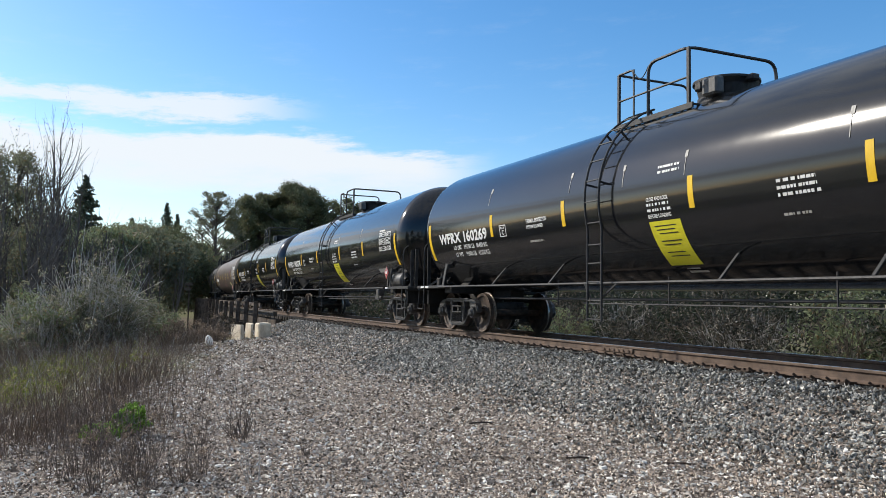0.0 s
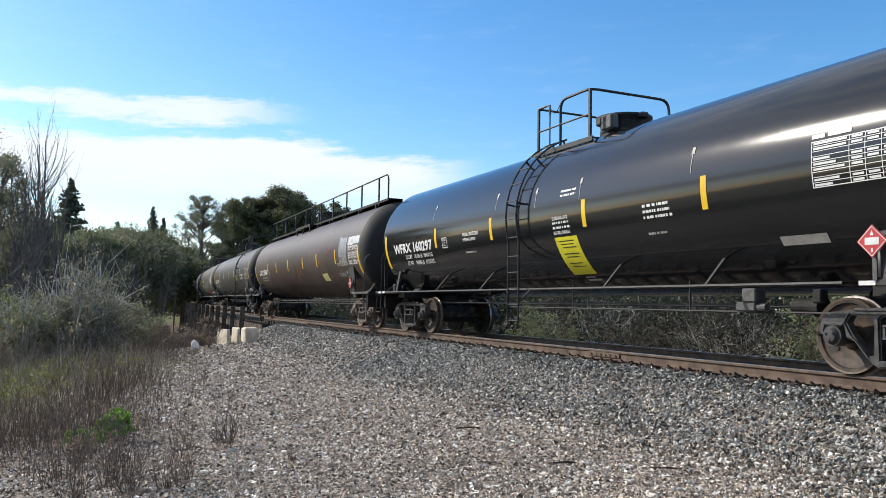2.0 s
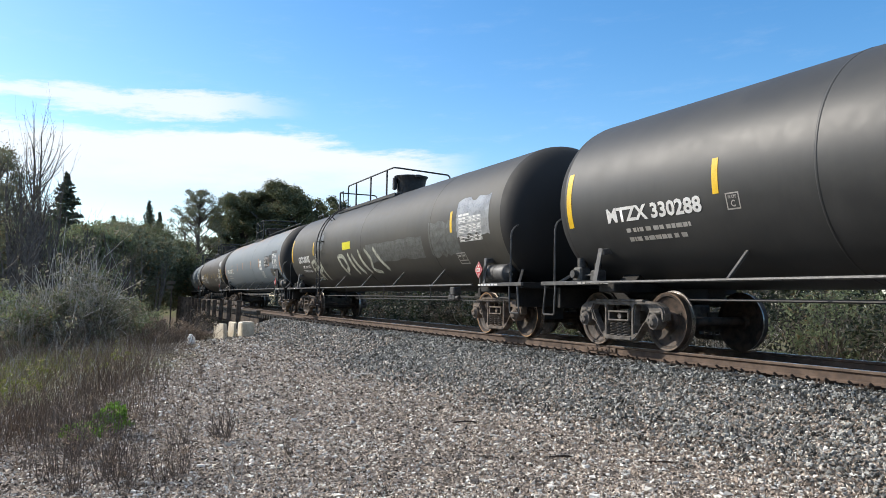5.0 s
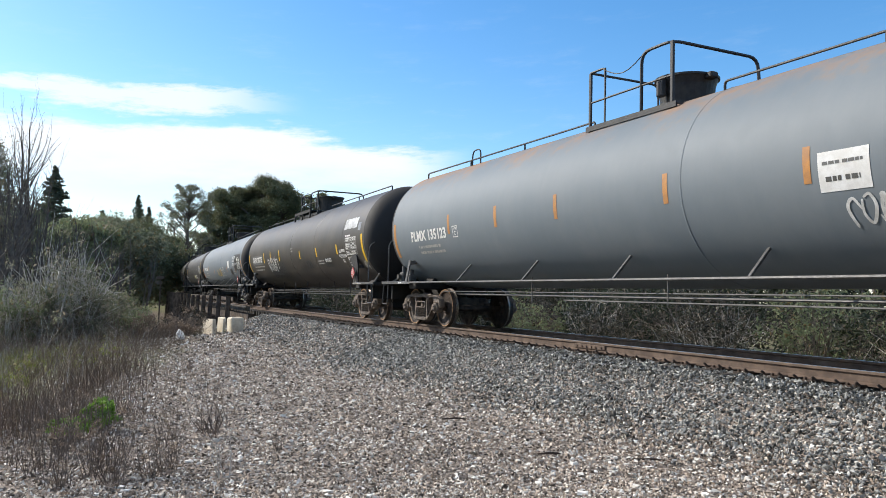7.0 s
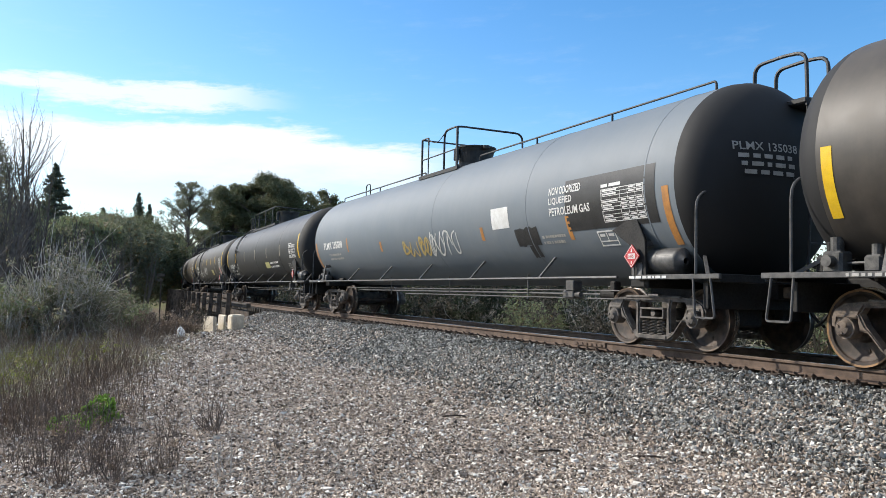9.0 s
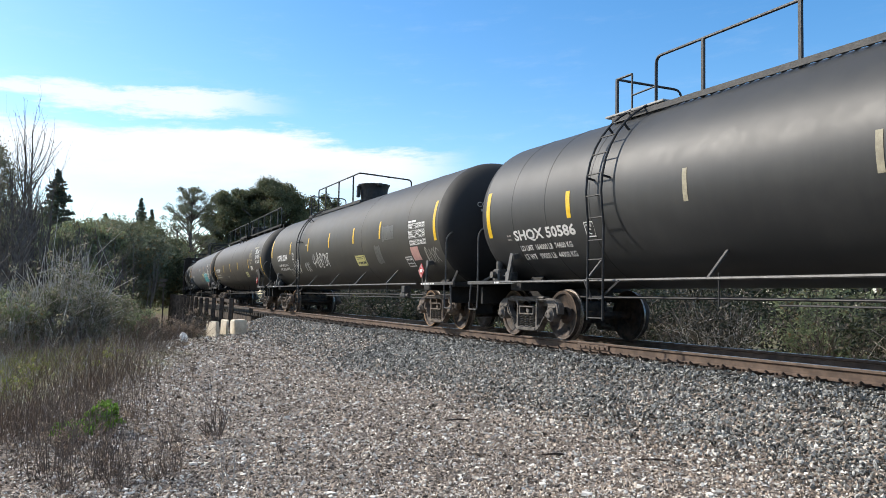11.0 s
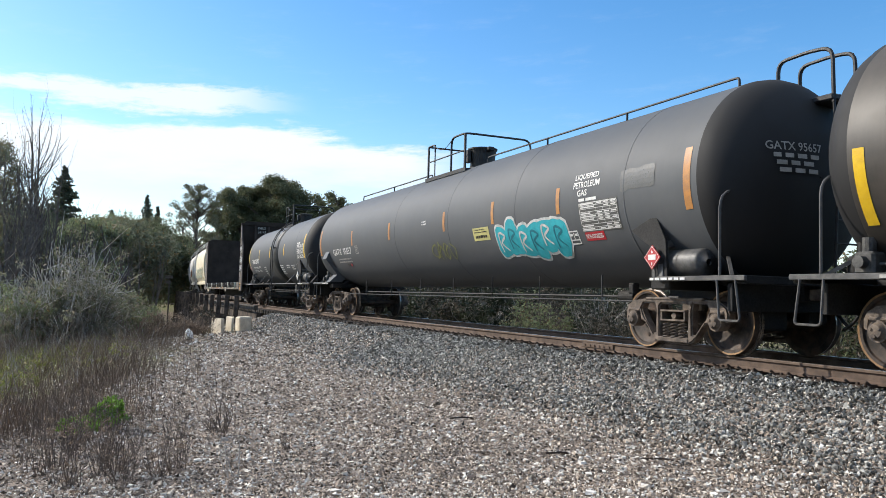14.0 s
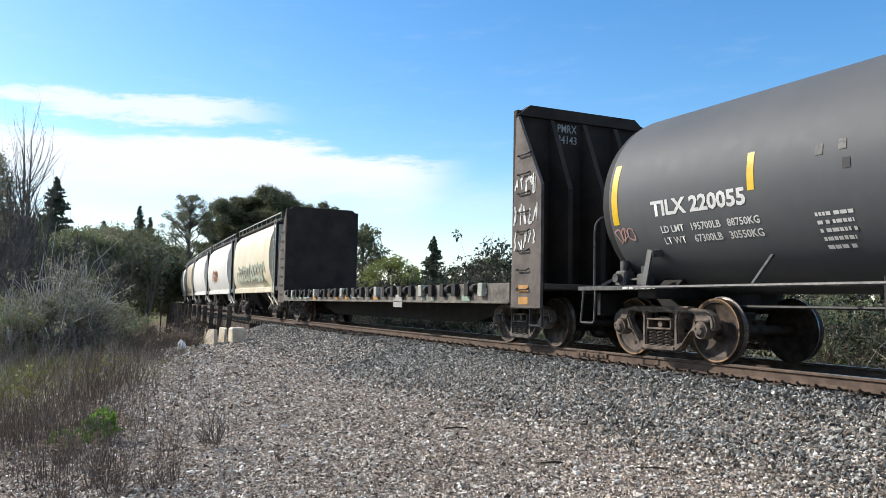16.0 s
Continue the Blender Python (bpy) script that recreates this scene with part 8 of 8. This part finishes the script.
def make_shrub(x, y, height, width, kind, label, seed, leaves=1500, twigs=160, leaf_size=0.07, z=None, name="shrub", twig="twig", thick=1.0):
    """Many stems from one foot, with leaves over them."""
    rng = np.random.default_rng(seed)
    root = thing(name, label, "shrub")
    root.location = (x, y, spot_z(x, y) if z is None else z)
    n = twigs
    a = rng.uniform(0, 6.28, n)
    foot = np.column_stack([np.cos(a), np.sin(a), np.zeros(n)]) * rng.uniform(0, width * 0.22, n)[:, None]
    tip = np.column_stack([np.cos(a), np.sin(a), np.zeros(n)]) * (rng.uniform(0.1, 0.55, n) * width)[:, None]
    tip[:, 2] = height * rng.uniform(0.35, 1.05, n) * (1 - 0.35 * (np.hypot(tip[:, 0], tip[:, 1]) / (width * 0.55)) ** 2)
    mid = (foot + tip) / 2 + rng.normal(0, width * 0.06, (n, 3))
    A, B = np.concatenate([foot, mid]), np.concatenate([mid, tip])
    # side twigs
    k = rng.integers(0, n, n * 2)
    t = rng.random(n * 2)[:, None]
    p = mid[k] * (1 - t) + tip[k] * t
    q = p + rng.normal(0, 1, (n * 2, 3)) * np.array([0.14, 0.14, 0.16]) * height
    A, B = np.concatenate([A, p]), np.concatenate([B, q])
    r = 0.006 * height ** 0.6 * thick
    tagged(part_of("brushwood", sticks("brushwood", rng, A, B, np.concatenate([np.full(n, r * 1.6), np.full(n, r), np.full(2 * n, r * 0.6)]), np.concatenate([np.full(n, r), np.full(n, r * 0.4), np.full(2 * n, r * 0.3)]), M[twig]), None, root), kind="stuff")
    if leaves:
        src = np.concatenate([tip, q, mid])
        heart = src[rng.integers(0, len(src), max(8, leaves // 22))] + rng.normal(0, 0.05, (max(8, leaves // 22), 3)) * width
        c = heart[rng.integers(0, len(heart), leaves)] + rng.normal(0, 0.036, (leaves, 3)) * width
        c[:, 2] = np.maximum(c[:, 2], 0.03)
        part_of("foliage", leaf_mesh("foliage", rng, c, leaf_size, LEAF[kind]), None, root)
    return root


def spot(az, dist):
    """x, y at an azimuth (degrees left of +y) and distance."""
    a = radians(az)
    return -math.sin(a) * dist, math.cos(a) * dist

# trees behind the train and beyond the creek
for az_, d_, h_, w_, n_, k_ in ((12.6, 150, 23.2, 15.5, 101, 150), (15.2, 152, 21.8, 12.5, 160, 110), (10.3, 156, 21.6, 10.0, 131, 70), (16.6, 150, 15.0, 9.0, 103, 50), (8.4, 152, 21.6, 9.0, 104, 60)):
    x_, y_ = spot(az_, d_)
    make_tree(x_, y_, h_, w_, "oak", "broad dark evergreen tree behind the train", n_, per=380, blobs=k_, leaf_size=0.19, crown_from=0.10, clump=0.55, dome=True)
x_, y_ = spot(18.1, 140)
make_tree(x_, y_, 20.6, 11.0, "euc", "tall open grey-green eucalyptus with gaps in its crown", 102, per=230, blobs=110, leaf_size=0.15, crown_from=0.06, clump=0.36, dome=True)
x_, y_ = spot(19.0, 146)
make_tree(x_, y_, 15.0, 6.5, "euc", "small open eucalyptus beside a taller one", 164, per=190, blobs=26, leaf_size=0.16, crown_from=0.12, clump=0.6)
x_, y_ = spot(5.9, 95)
make_tree(x_, y_, 11.6, 6.0, "oak", "dark evergreen tree with an open edge", 105, per=150, blobs=42, leaf_size=0.20, crown_from=0.08, clump=0.8, dome=True)
x_, y_ = spot(4.0, 70)
make_tree(x_, y_, 5.9, 5.4, "lime", "fresh yellow-green young tree with light foliage", 106, per=420, blobs=34, leaf_size=0.13, crown_from=0.02, dome=True, clump=0.9)
x_, y_ = spot(0.75, 110)
make_conifer(x_, y_, 11.6, 6.6, "dark narrow conifer standing alone", 107, per=7000, leaf_size=0.22)
for az_, d_, h_, w_, n_ in ((-1.4, 120, 8.4, 6, 108), (-3.3, 115, 9.3, 8, 109), (-5.2, 120, 8.6, 8, 110), (-8.0, 110, 9.0, 10, 111), (-12.0, 90, 8.0, 10, 112), (-17.0, 70, 7.0, 9, 113), (-23.0, 50, 5.6, 8, 114), (-29.0, 40, 5.0, 7, 115), (-34.0, 34, 4.6, 6, 116)):
    x_, y_ = spot(az_, d_)
    make_tree(x_, y_, h_, w_, "oak", "dark round tree on the skyline", n_, per=70, blobs=22, leaf_size=0.22 * d_ / 100 + 0.05, crown_from=0.08, dome=True, clump=0.85)
# wooded slope beyond the creek, left of the track
for az_, d_, h_, w_, n_ in ((19.6, 150, 11.5, 11, 120), (21.5, 125, 10.8, 13, 121), (23.2, 120, 11.6, 12, 122), (25.0, 125, 12.4, 13, 123), (27.0, 130, 12.8, 13, 124), (29.5, 125, 12.0, 14, 125), (32.5, 120, 12.0, 14, 126), (18.9, 165, 12.5, 9, 130), (20.6, 95, 8.0, 9, 127), (22.8, 85, 8.2, 10, 128), (25.6, 80, 7.6, 10, 129)):
    x_, y_ = spot(az_, d_)
    make_tree(x_, y_, h_, w_, ("holly", "oak", "woods")[n_ % 3], "dark woodland tree on the slope beyond the creek", n_, per=230, blobs=40, leaf_size=0.20, crown_from=0.02, group="woodland beyond the creek", clump=0.85, dome=True)
x_, y_ = spot(21.4, 170)
make_conifer(x_, y_, 21.0, 9.0, "small dark conifer on the ridge", 140, per=5000, leaf_size=0.30)
x_, y_ = spot(20.7, 175)
make_conifer(x_, y_, 19.2, 7.4, "small dark conifer on the ridge", 141, per=4500, leaf_size=0.30)
x_, y_ = spot(23.6, 165)
make_conifer(x_, y_, 17.0, 6.6, "small dark conifer on the ridge", 142, per=4500, leaf_size=0.30)
x_, y_ = spot(26.6, 100)
make_conifer(x_, y_, 15.8, 9.2, "tall dark conifer beyond the brush", 143, per=8000, leaf_size=0.24)
for az_, d_, h_, n_, lf_ in ((28.4, 48, 11.3, 150, 0), (27.5, 50, 10.2, 151, 0), (29.5, 46, 9.6, 152, 500), (28.9, 55, 12.0, 153, 0), (31.0, 44, 8.6, 154, 900)):
    x_, y_ = spot(az_, d_)
    make_bare_tree(x_, y_, h_, "tall leafless tree with upright grey branches", n_, leafy=lf_, spread=0.30)
for az_, d_, h_, w_, n_ in ((30.6, 60, 11.6, 5.0, 155), (32.8, 58, 11.0, 7.0, 156), (28.3, 52, 6.4, 2.6, 157), (29.6, 50, 5.8, 3.0, 158)):
    x_, y_ = spot(az_, d_)
    make_tree(x_, y_, h_, w_, "woods", "dark ivy-grown tree at the creek", n_, per=480, blobs=44, leaf_size=0.095, crown_from=0.1, dome=True, clump=0.9)

for k_, (az_, d_, h_) in enumerate(((25.6, 40, 4.6), (27.2, 37, 4.8), (28.6, 36, 4.4), (26.4, 44, 5.2), (30.0, 38, 4.8), (24.6, 42, 4.0), (29.4, 33, 3.6), (27.8, 31, 3.4))):
    x_, y_ = spot(az_, d_)
    make_shrub(x_, y_, h_, 2.2, "shrub", "tall leafless brush with pale upright stems", 270 + k_, leaves=700, twigs=46, leaf_size=0.06, name="brush", thick=1.5)
for k_, (az_, d_, h_) in enumerate(((20.6, 78, 6.2), (21.9, 72, 6.6), (23.0, 66, 6.8), (24.1, 62, 7.2), (25.2, 60, 7.6), (26.0, 56, 7.0), (22.4, 58, 5.2), (24.7, 52, 5.6), (26.8, 58, 8.2), (25.8, 43, 5.6), (27.0, 40, 6.0), (28.2, 42, 6.6), (24.9, 46, 5.4), (29.2, 40, 6.4))):
    x_, y_ = spot(az_, d_)
    make_bare_tree(x_, y_, h_, "slender leafless grey tree among the brush", 170 + k_, leafy=0, spread=0.42)
# brush on the creek bank
rng_ = random.Random(31)
for k_ in range(34):
    az_ = 24.4 + 12.5 * rng_.random()
    d_ = rng_.uniform(26, 48)
    x_, y_ = spot(az_, d_)
    make_shrub(x_, y_, rng_.uniform(1.3, 3.5), rng_.uniform(2.2, 3.8), ("shrub", "holly", "dry", "woods", "shrub", "dull")[k_ % 6], "tangled grey winter brush with sparse dull leaves", 200 + k_, leaves=(3400, 3600, 900)[k_ % 3], twigs=150, leaf_size=0.055, name="brush", twig="twig_dark" if k_ % 3 == 0 else "twig", thick=1.35)
for az_, d_, h_, w_, n_ in ((23.6, 36, 3.6, 4.0, 260), (25.2, 33, 3.0, 3.8, 261), (22.3, 44, 3.6, 3.6, 262), (23.0, 30, 1.9, 2.6, 263), (21.6, 52, 3.4, 3.4, 264)):
    x_, y_ = spot(az_, d_)
    make_shrub(x_, y_, h_, w_, "holly", "dense dark green shrub on the creek bank", n_, leaves=11000, twigs=130, leaf_size=0.065, thick=1.3)
for k_ in range(12):
    x_, y_ = spot(23.8 + 6.4 * rng_.random(), rng_.uniform(24.5, 29.5))
    make_shrub(x_, y_, rng_.uniform(1.3, 2.3), rng_.uniform(1.8, 2.8), "shrub", "pale leafless brush at the weeds' edge", 281 + k_, leaves=500, twigs=60, leaf_size=0.06, name="brush", twig="twig_dark")
# added brush, stands in for the darkness behind the trestle's posts
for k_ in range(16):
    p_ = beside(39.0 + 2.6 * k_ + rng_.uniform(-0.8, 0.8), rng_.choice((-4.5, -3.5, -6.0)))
    make_shrub(p_.x, p_.y, rng_.uniform(3.0, 3.9), rng_.uniform(3.2, 4.4), ("ivy", "dull")[k_ % 2], "dark brush added to fill the gap behind the trestle", 600 + k_, leaves=2200, twigs=60, leaf_size=0.10, name="brush", twig="twig_dark")
for k_ in range(7):
    x_, y_ = spot(17.6 + 0.5 * k_, rng_.uniform(27.5, 31.0))
    make_shrub(x_, y_, rng_.uniform(0.7, 1.3), rng_.uniform(0.9, 1.4), "dry", "brown dry brush beside the trestle", 630 + k_, leaves=500, twigs=60, leaf_size=0.04, name="brush", twig="twig_dark")
for k_ in range(6):
    x_, y_ = spot(17.4 + 0.55 * k_, rng_.uniform(35.0, 40.0))
    make_shrub(x_, y_, rng_.uniform(1.2, 1.9), rng_.uniform(1.6, 2.4), "dull", "dull low brush on the creek bank", 730 + k_, leaves=1600, twigs=90, leaf_size=0.055, name="brush", twig="twig_dark")
# added thicket, blocks the lit far bank where the view is dark
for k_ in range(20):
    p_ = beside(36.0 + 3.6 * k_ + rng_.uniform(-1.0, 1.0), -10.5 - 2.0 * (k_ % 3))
    make_shrub(p_.x, p_.y, rng_.uniform(4.6, 5.6), rng_.uniform(5.0, 6.2), ("ivy", "dull", "ivy")[k_ % 3], "dark thicket added to hide pale ground under the cars", 660 + k_, leaves=3200, twigs=60, leaf_size=0.12, name="brush", twig="twig_dark")
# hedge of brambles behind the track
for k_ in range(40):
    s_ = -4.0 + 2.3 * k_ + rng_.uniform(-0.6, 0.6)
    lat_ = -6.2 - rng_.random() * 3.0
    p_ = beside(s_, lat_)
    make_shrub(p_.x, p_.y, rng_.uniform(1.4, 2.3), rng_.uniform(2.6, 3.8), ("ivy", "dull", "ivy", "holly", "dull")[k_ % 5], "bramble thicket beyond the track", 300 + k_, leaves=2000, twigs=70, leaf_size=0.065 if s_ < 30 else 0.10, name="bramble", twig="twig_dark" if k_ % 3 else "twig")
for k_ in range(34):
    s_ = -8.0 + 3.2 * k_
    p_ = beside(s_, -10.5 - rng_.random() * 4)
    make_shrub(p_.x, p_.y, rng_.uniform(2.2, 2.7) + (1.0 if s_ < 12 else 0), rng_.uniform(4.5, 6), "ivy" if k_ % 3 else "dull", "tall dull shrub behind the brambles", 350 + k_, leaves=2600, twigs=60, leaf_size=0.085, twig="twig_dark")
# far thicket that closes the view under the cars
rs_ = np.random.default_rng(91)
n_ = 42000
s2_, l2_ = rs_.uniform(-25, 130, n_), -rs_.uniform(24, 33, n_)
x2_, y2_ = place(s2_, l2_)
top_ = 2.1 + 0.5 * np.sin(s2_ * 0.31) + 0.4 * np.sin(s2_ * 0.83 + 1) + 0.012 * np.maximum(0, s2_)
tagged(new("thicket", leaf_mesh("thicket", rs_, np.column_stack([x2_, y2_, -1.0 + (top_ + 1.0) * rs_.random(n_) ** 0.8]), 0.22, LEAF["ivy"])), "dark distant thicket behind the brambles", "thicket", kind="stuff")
# trees close behind the lot, on the camera's other side
for k_, az_ in enumerate(range(84, 290, 13)):
    d_ = 21 + 5 * (k_ % 3)
    x_, y_ = spot(az_, d_)
    make_tree(x_, y_, 8.5 + 1.5 * (k_ % 4), 8.5, "oak", "dense dark tree bordering the lot", 400 + k_, z=-0.9, per=30, blobs=20, leaf_size=0.42, crown_from=0.02, group="trees bordering the lot")


def make_weeds():
    """Dry stalks, winter grass and low growth along the lot's edge."""
    rng = np.random.default_rng(77)

    def field(name, n, lo, hi, s0, s1, hmin, hmax, radius, mat, label, lean=0.25, clump=0, fine=False):
        s = rng.uniform(s0, s1, n)
        lat = lot_edge(s) + rng.uniform(lo, hi, n) ** 1.0
        if clump:
            cs, cl = rng.uniform(s0, s1, clump), rng.uniform(lo, hi, clump)
            i = rng.integers(0, clump, n)
            s = cs[i] + rng.normal(0, 0.35, n)
            lat = lot_edge(s) + cl[i] + rng.normal(0, 0.3, n)
        x, y = place(s, lat)
        z = ground_z(s, lat)
        h = rng.uniform(hmin, hmax, n)
        bag = beside(BAG_S, BAG_LAT)
        h = np.where(np.hypot(x - bag.x + 0.9, y - bag.y - 0.2) < 1.5, h * 0.2, h)
        a = np.column_stack([x, y, z - 0.03])
        b = a + np.column_stack([rng.normal(0, lean, n) * h, rng.normal(0, lean, n) * h, h])
        m = (a + b) / 2 + rng.normal(0, 0.03, (n, 3)) * h[:, None]
        if fine:
            me = sticks(name, rng, np.concatenate([a, m]), np.concatenate([m, b]), np.full(2 * n, radius), np.concatenate([np.full(n, radius * 0.8), np.full(n, radius * 0.2)]), mat)
            tagged(new(name, me), label, "weeds", kind="stuff")
            return
        k = rng.integers(0, n, n)
        t = rng.uniform(0.3, 1.0, n)[:, None]
        p = m[k] * (1 - t) + b[k] * t
        q = p + rng.normal(0, 0.13, (n, 3)) * h[k][:, None] + np.column_stack([np.zeros(n), np.zeros(n), 0.1 * h[k]])
        me = sticks(name, rng, np.concatenate([a, m, p]), np.concatenate([m, b, q]), np.concatenate([np.full(n, radius), np.full(n, radius * 0.8), np.full(n, radius * 0.6)]), np.concatenate([np.full(n, radius * 0.8), np.full(n, radius * 0.3), np.full(n, radius * 0.2)]), mat)
        tagged(new(name, me), label, "weeds", kind="stuff")

    field("dry_weeds", 6500, -0.4, 6.5, 8, 30, 0.15, 0.62, 0.0045, LEAF["dry"], "brown dry weed stalks along the lot", 0.38, clump=420)
    field("pale_stalks", 800, 0.0, 8.0, 9, 30, 0.25, 0.85, 0.0042, M["twig"], "pale dry stalks among the weeds", 0.4, clump=240)
    field("winter_grass", 13000, 1.6, 8.5, 9, 30, 0.10, 0.36, 0.006, LEAF["grass"], "yellow-green winter grass", 0.4, clump=420, fine=True)
    field("far_weeds", 3600, 0.7, 14.0, 22, 36, 0.4, 1.0, 0.007, LEAF["dry"], "brown weeds down the creek bank", 0.35, clump=260)
    field("gravel_weeds", 1500, -1.9, -0.1, 5.5, 10.5, 0.10, 0.50, 0.004, LEAF["dry"], "thin brown weeds growing through the gravel", 0.3, clump=60)
    # stragglers in the gravel
    n = 1300
    s, off = rng.uniform(5.5, 16, n), -rng.exponential(0.45, n)
    lat = lot_edge(s) + off
    x, y = place(s, lat)
    a = np.column_stack([x, y, ground_z(s, lat)])
    h = rng.uniform(0.1, 0.45, n)
    b = a + np.column_stack([rng.normal(0, 0.2, n) * h, rng.normal(0, 0.2, n) * h, h])
    tagged(new("straggling_stalks", sticks("straggling_stalks", rng, a, b, np.full(n, 0.005), np.full(n, 0.002), LEAF["dry"])), "dark dry stalks straggling in the gravel", "weeds", kind="stuff")


make_weeds()
# single plants at the lot's edge
make_shrub(-2.42, 8.55, 0.52, 0.62, "dry", "small leafless dry bush in the gravel", 500, leaves=0, twigs=26, name="dry_bush", twig="twig_dark")
make_shrub(-1.75, 6.55, 0.62, 0.22, "dry", "single tall dry stalk in the gravel", 501, leaves=0, twigs=4, name="dry_stalk", twig="twig")
make_shrub(-1.55, 7.7, 0.22, 0.2, "dry", "small dry tuft in the gravel", 502, leaves=0, twigs=10, name="dry_tuft", twig="twig_dark")
make_shrub(-3.72, 8.75, 0.28, 0.34, "weed", "lush green weed clump at the gravel's edge", 503, leaves=1300, twigs=40, leaf_size=0.032, name="green_weed")
make_shrub(-3.80, 8.15, 0.20, 0.38, "weed", "low green weed at the gravel's edge", 504, leaves=600, twigs=20, leaf_size=0.03, name="green_weed")
for k_, (x_, y_, h_) in enumerate(((-2.75, 6.6, 0.62), (-3.0, 7.0, 0.75), (-2.55, 6.25, 0.5), (-3.3, 6.7, 0.7), (-2.9, 6.1, 0.6), (-3.5, 7.4, 0.8), (-2.35, 6.5, 0.45))):
    make_shrub(x_, y_, h_, 0.5, "dry", "reddish-brown dry weed at the gravel's edge", 510 + k_, leaves=160, twigs=26, leaf_size=0.012, name="dry_weed", twig="twig_dark", thick=0.55)


rng_ = random.Random(52)
for k_, (az_, d_) in enumerate(((29.6, 13.2), (30.6, 12.6), (28.6, 13.8), (30.2, 14.2), (27.0, 16.5), (24.6, 17.5), (23.0, 19.0), (25.8, 20.5), (21.8, 21.5), (27.4, 22.0), (22.6, 23.5), (24.2, 25.0), (28.4, 19.0))):
    x_, y_ = spot(az_, d_)
    make_shrub(x_, y_, rng_.uniform(0.22, 0.42), rng_.uniform(0.5, 0.9), "grass", "low tuft of green growth among dry weeds", 530 + k_, leaves=320, twigs=30, leaf_size=0.028, name="green_tuft", thick=0.5)
for k_ in range(14):
    x_, y_ = spot(rng_.uniform(17.5, 29.5), rng_.uniform(6.6, 9.6))
    make_shrub(x_, y_, rng_.uniform(0.35, 0.75), rng_.uniform(0.2, 0.45), "dry", "thin dry weed standing in the gravel", 560 + k_, leaves=60, twigs=12, leaf_size=0.011, name="dry_weed", twig="twig_dark", thick=0.5)


def make_signpost():
    x, y = spot(19.75, 46)
    z = spot_z(x, y)
    root = thing("signpost", "small trackside post with two plates", "sign")
    root.location = (x, y, z)
    bm = bmesh.new()
    beam(bm, (0, 0, 0), (0, 0, 1.5 - z), 0.06, 0.04, up=(0, 1, 0))
    part("post", bm, M["timber"], root)
    for k, zz in enumerate((1.30 - z, 1.02 - z)):
        bm = bmesh.new()
        box(bm, (-0.22, -0.05, zz), (0.22 - 0.1 * k, -0.03, zz + 0.15), 0.005)
        part("plate", bm, M["timber"], root)


make_signpost()



# ---- what moves ----
def travelled(t):
    return SPEED * t - SLOW * t * t / 2


def car_pose(s_mid, a):
    """A car rests on its two trucks."""
    p, q = beside(s_mid - a, 0), beside(s_mid + a, 0)
    m = (p + q) / 2
    return pose(m.x, m.y, 0, 0, 0, math.degrees(math.atan2(q.y - p.y, q.x - p.x)))


def motions():
    for car, s0, base in CARS:
        walk(car, [(t / 2, car_pose(s0 - travelled(t / 2), base)) for t in range(33)])
    for wheelset, x in WHEELSETS:
        rows = []
        for k in range(481):
            t = k / 30
            rows.append((t, Matrix.Translation((x, 0, 0.457)) @ Matrix.Rotation(-travelled(t) / 0.457, 4, "Y")))
        walk(wheelset, rows)


motions()
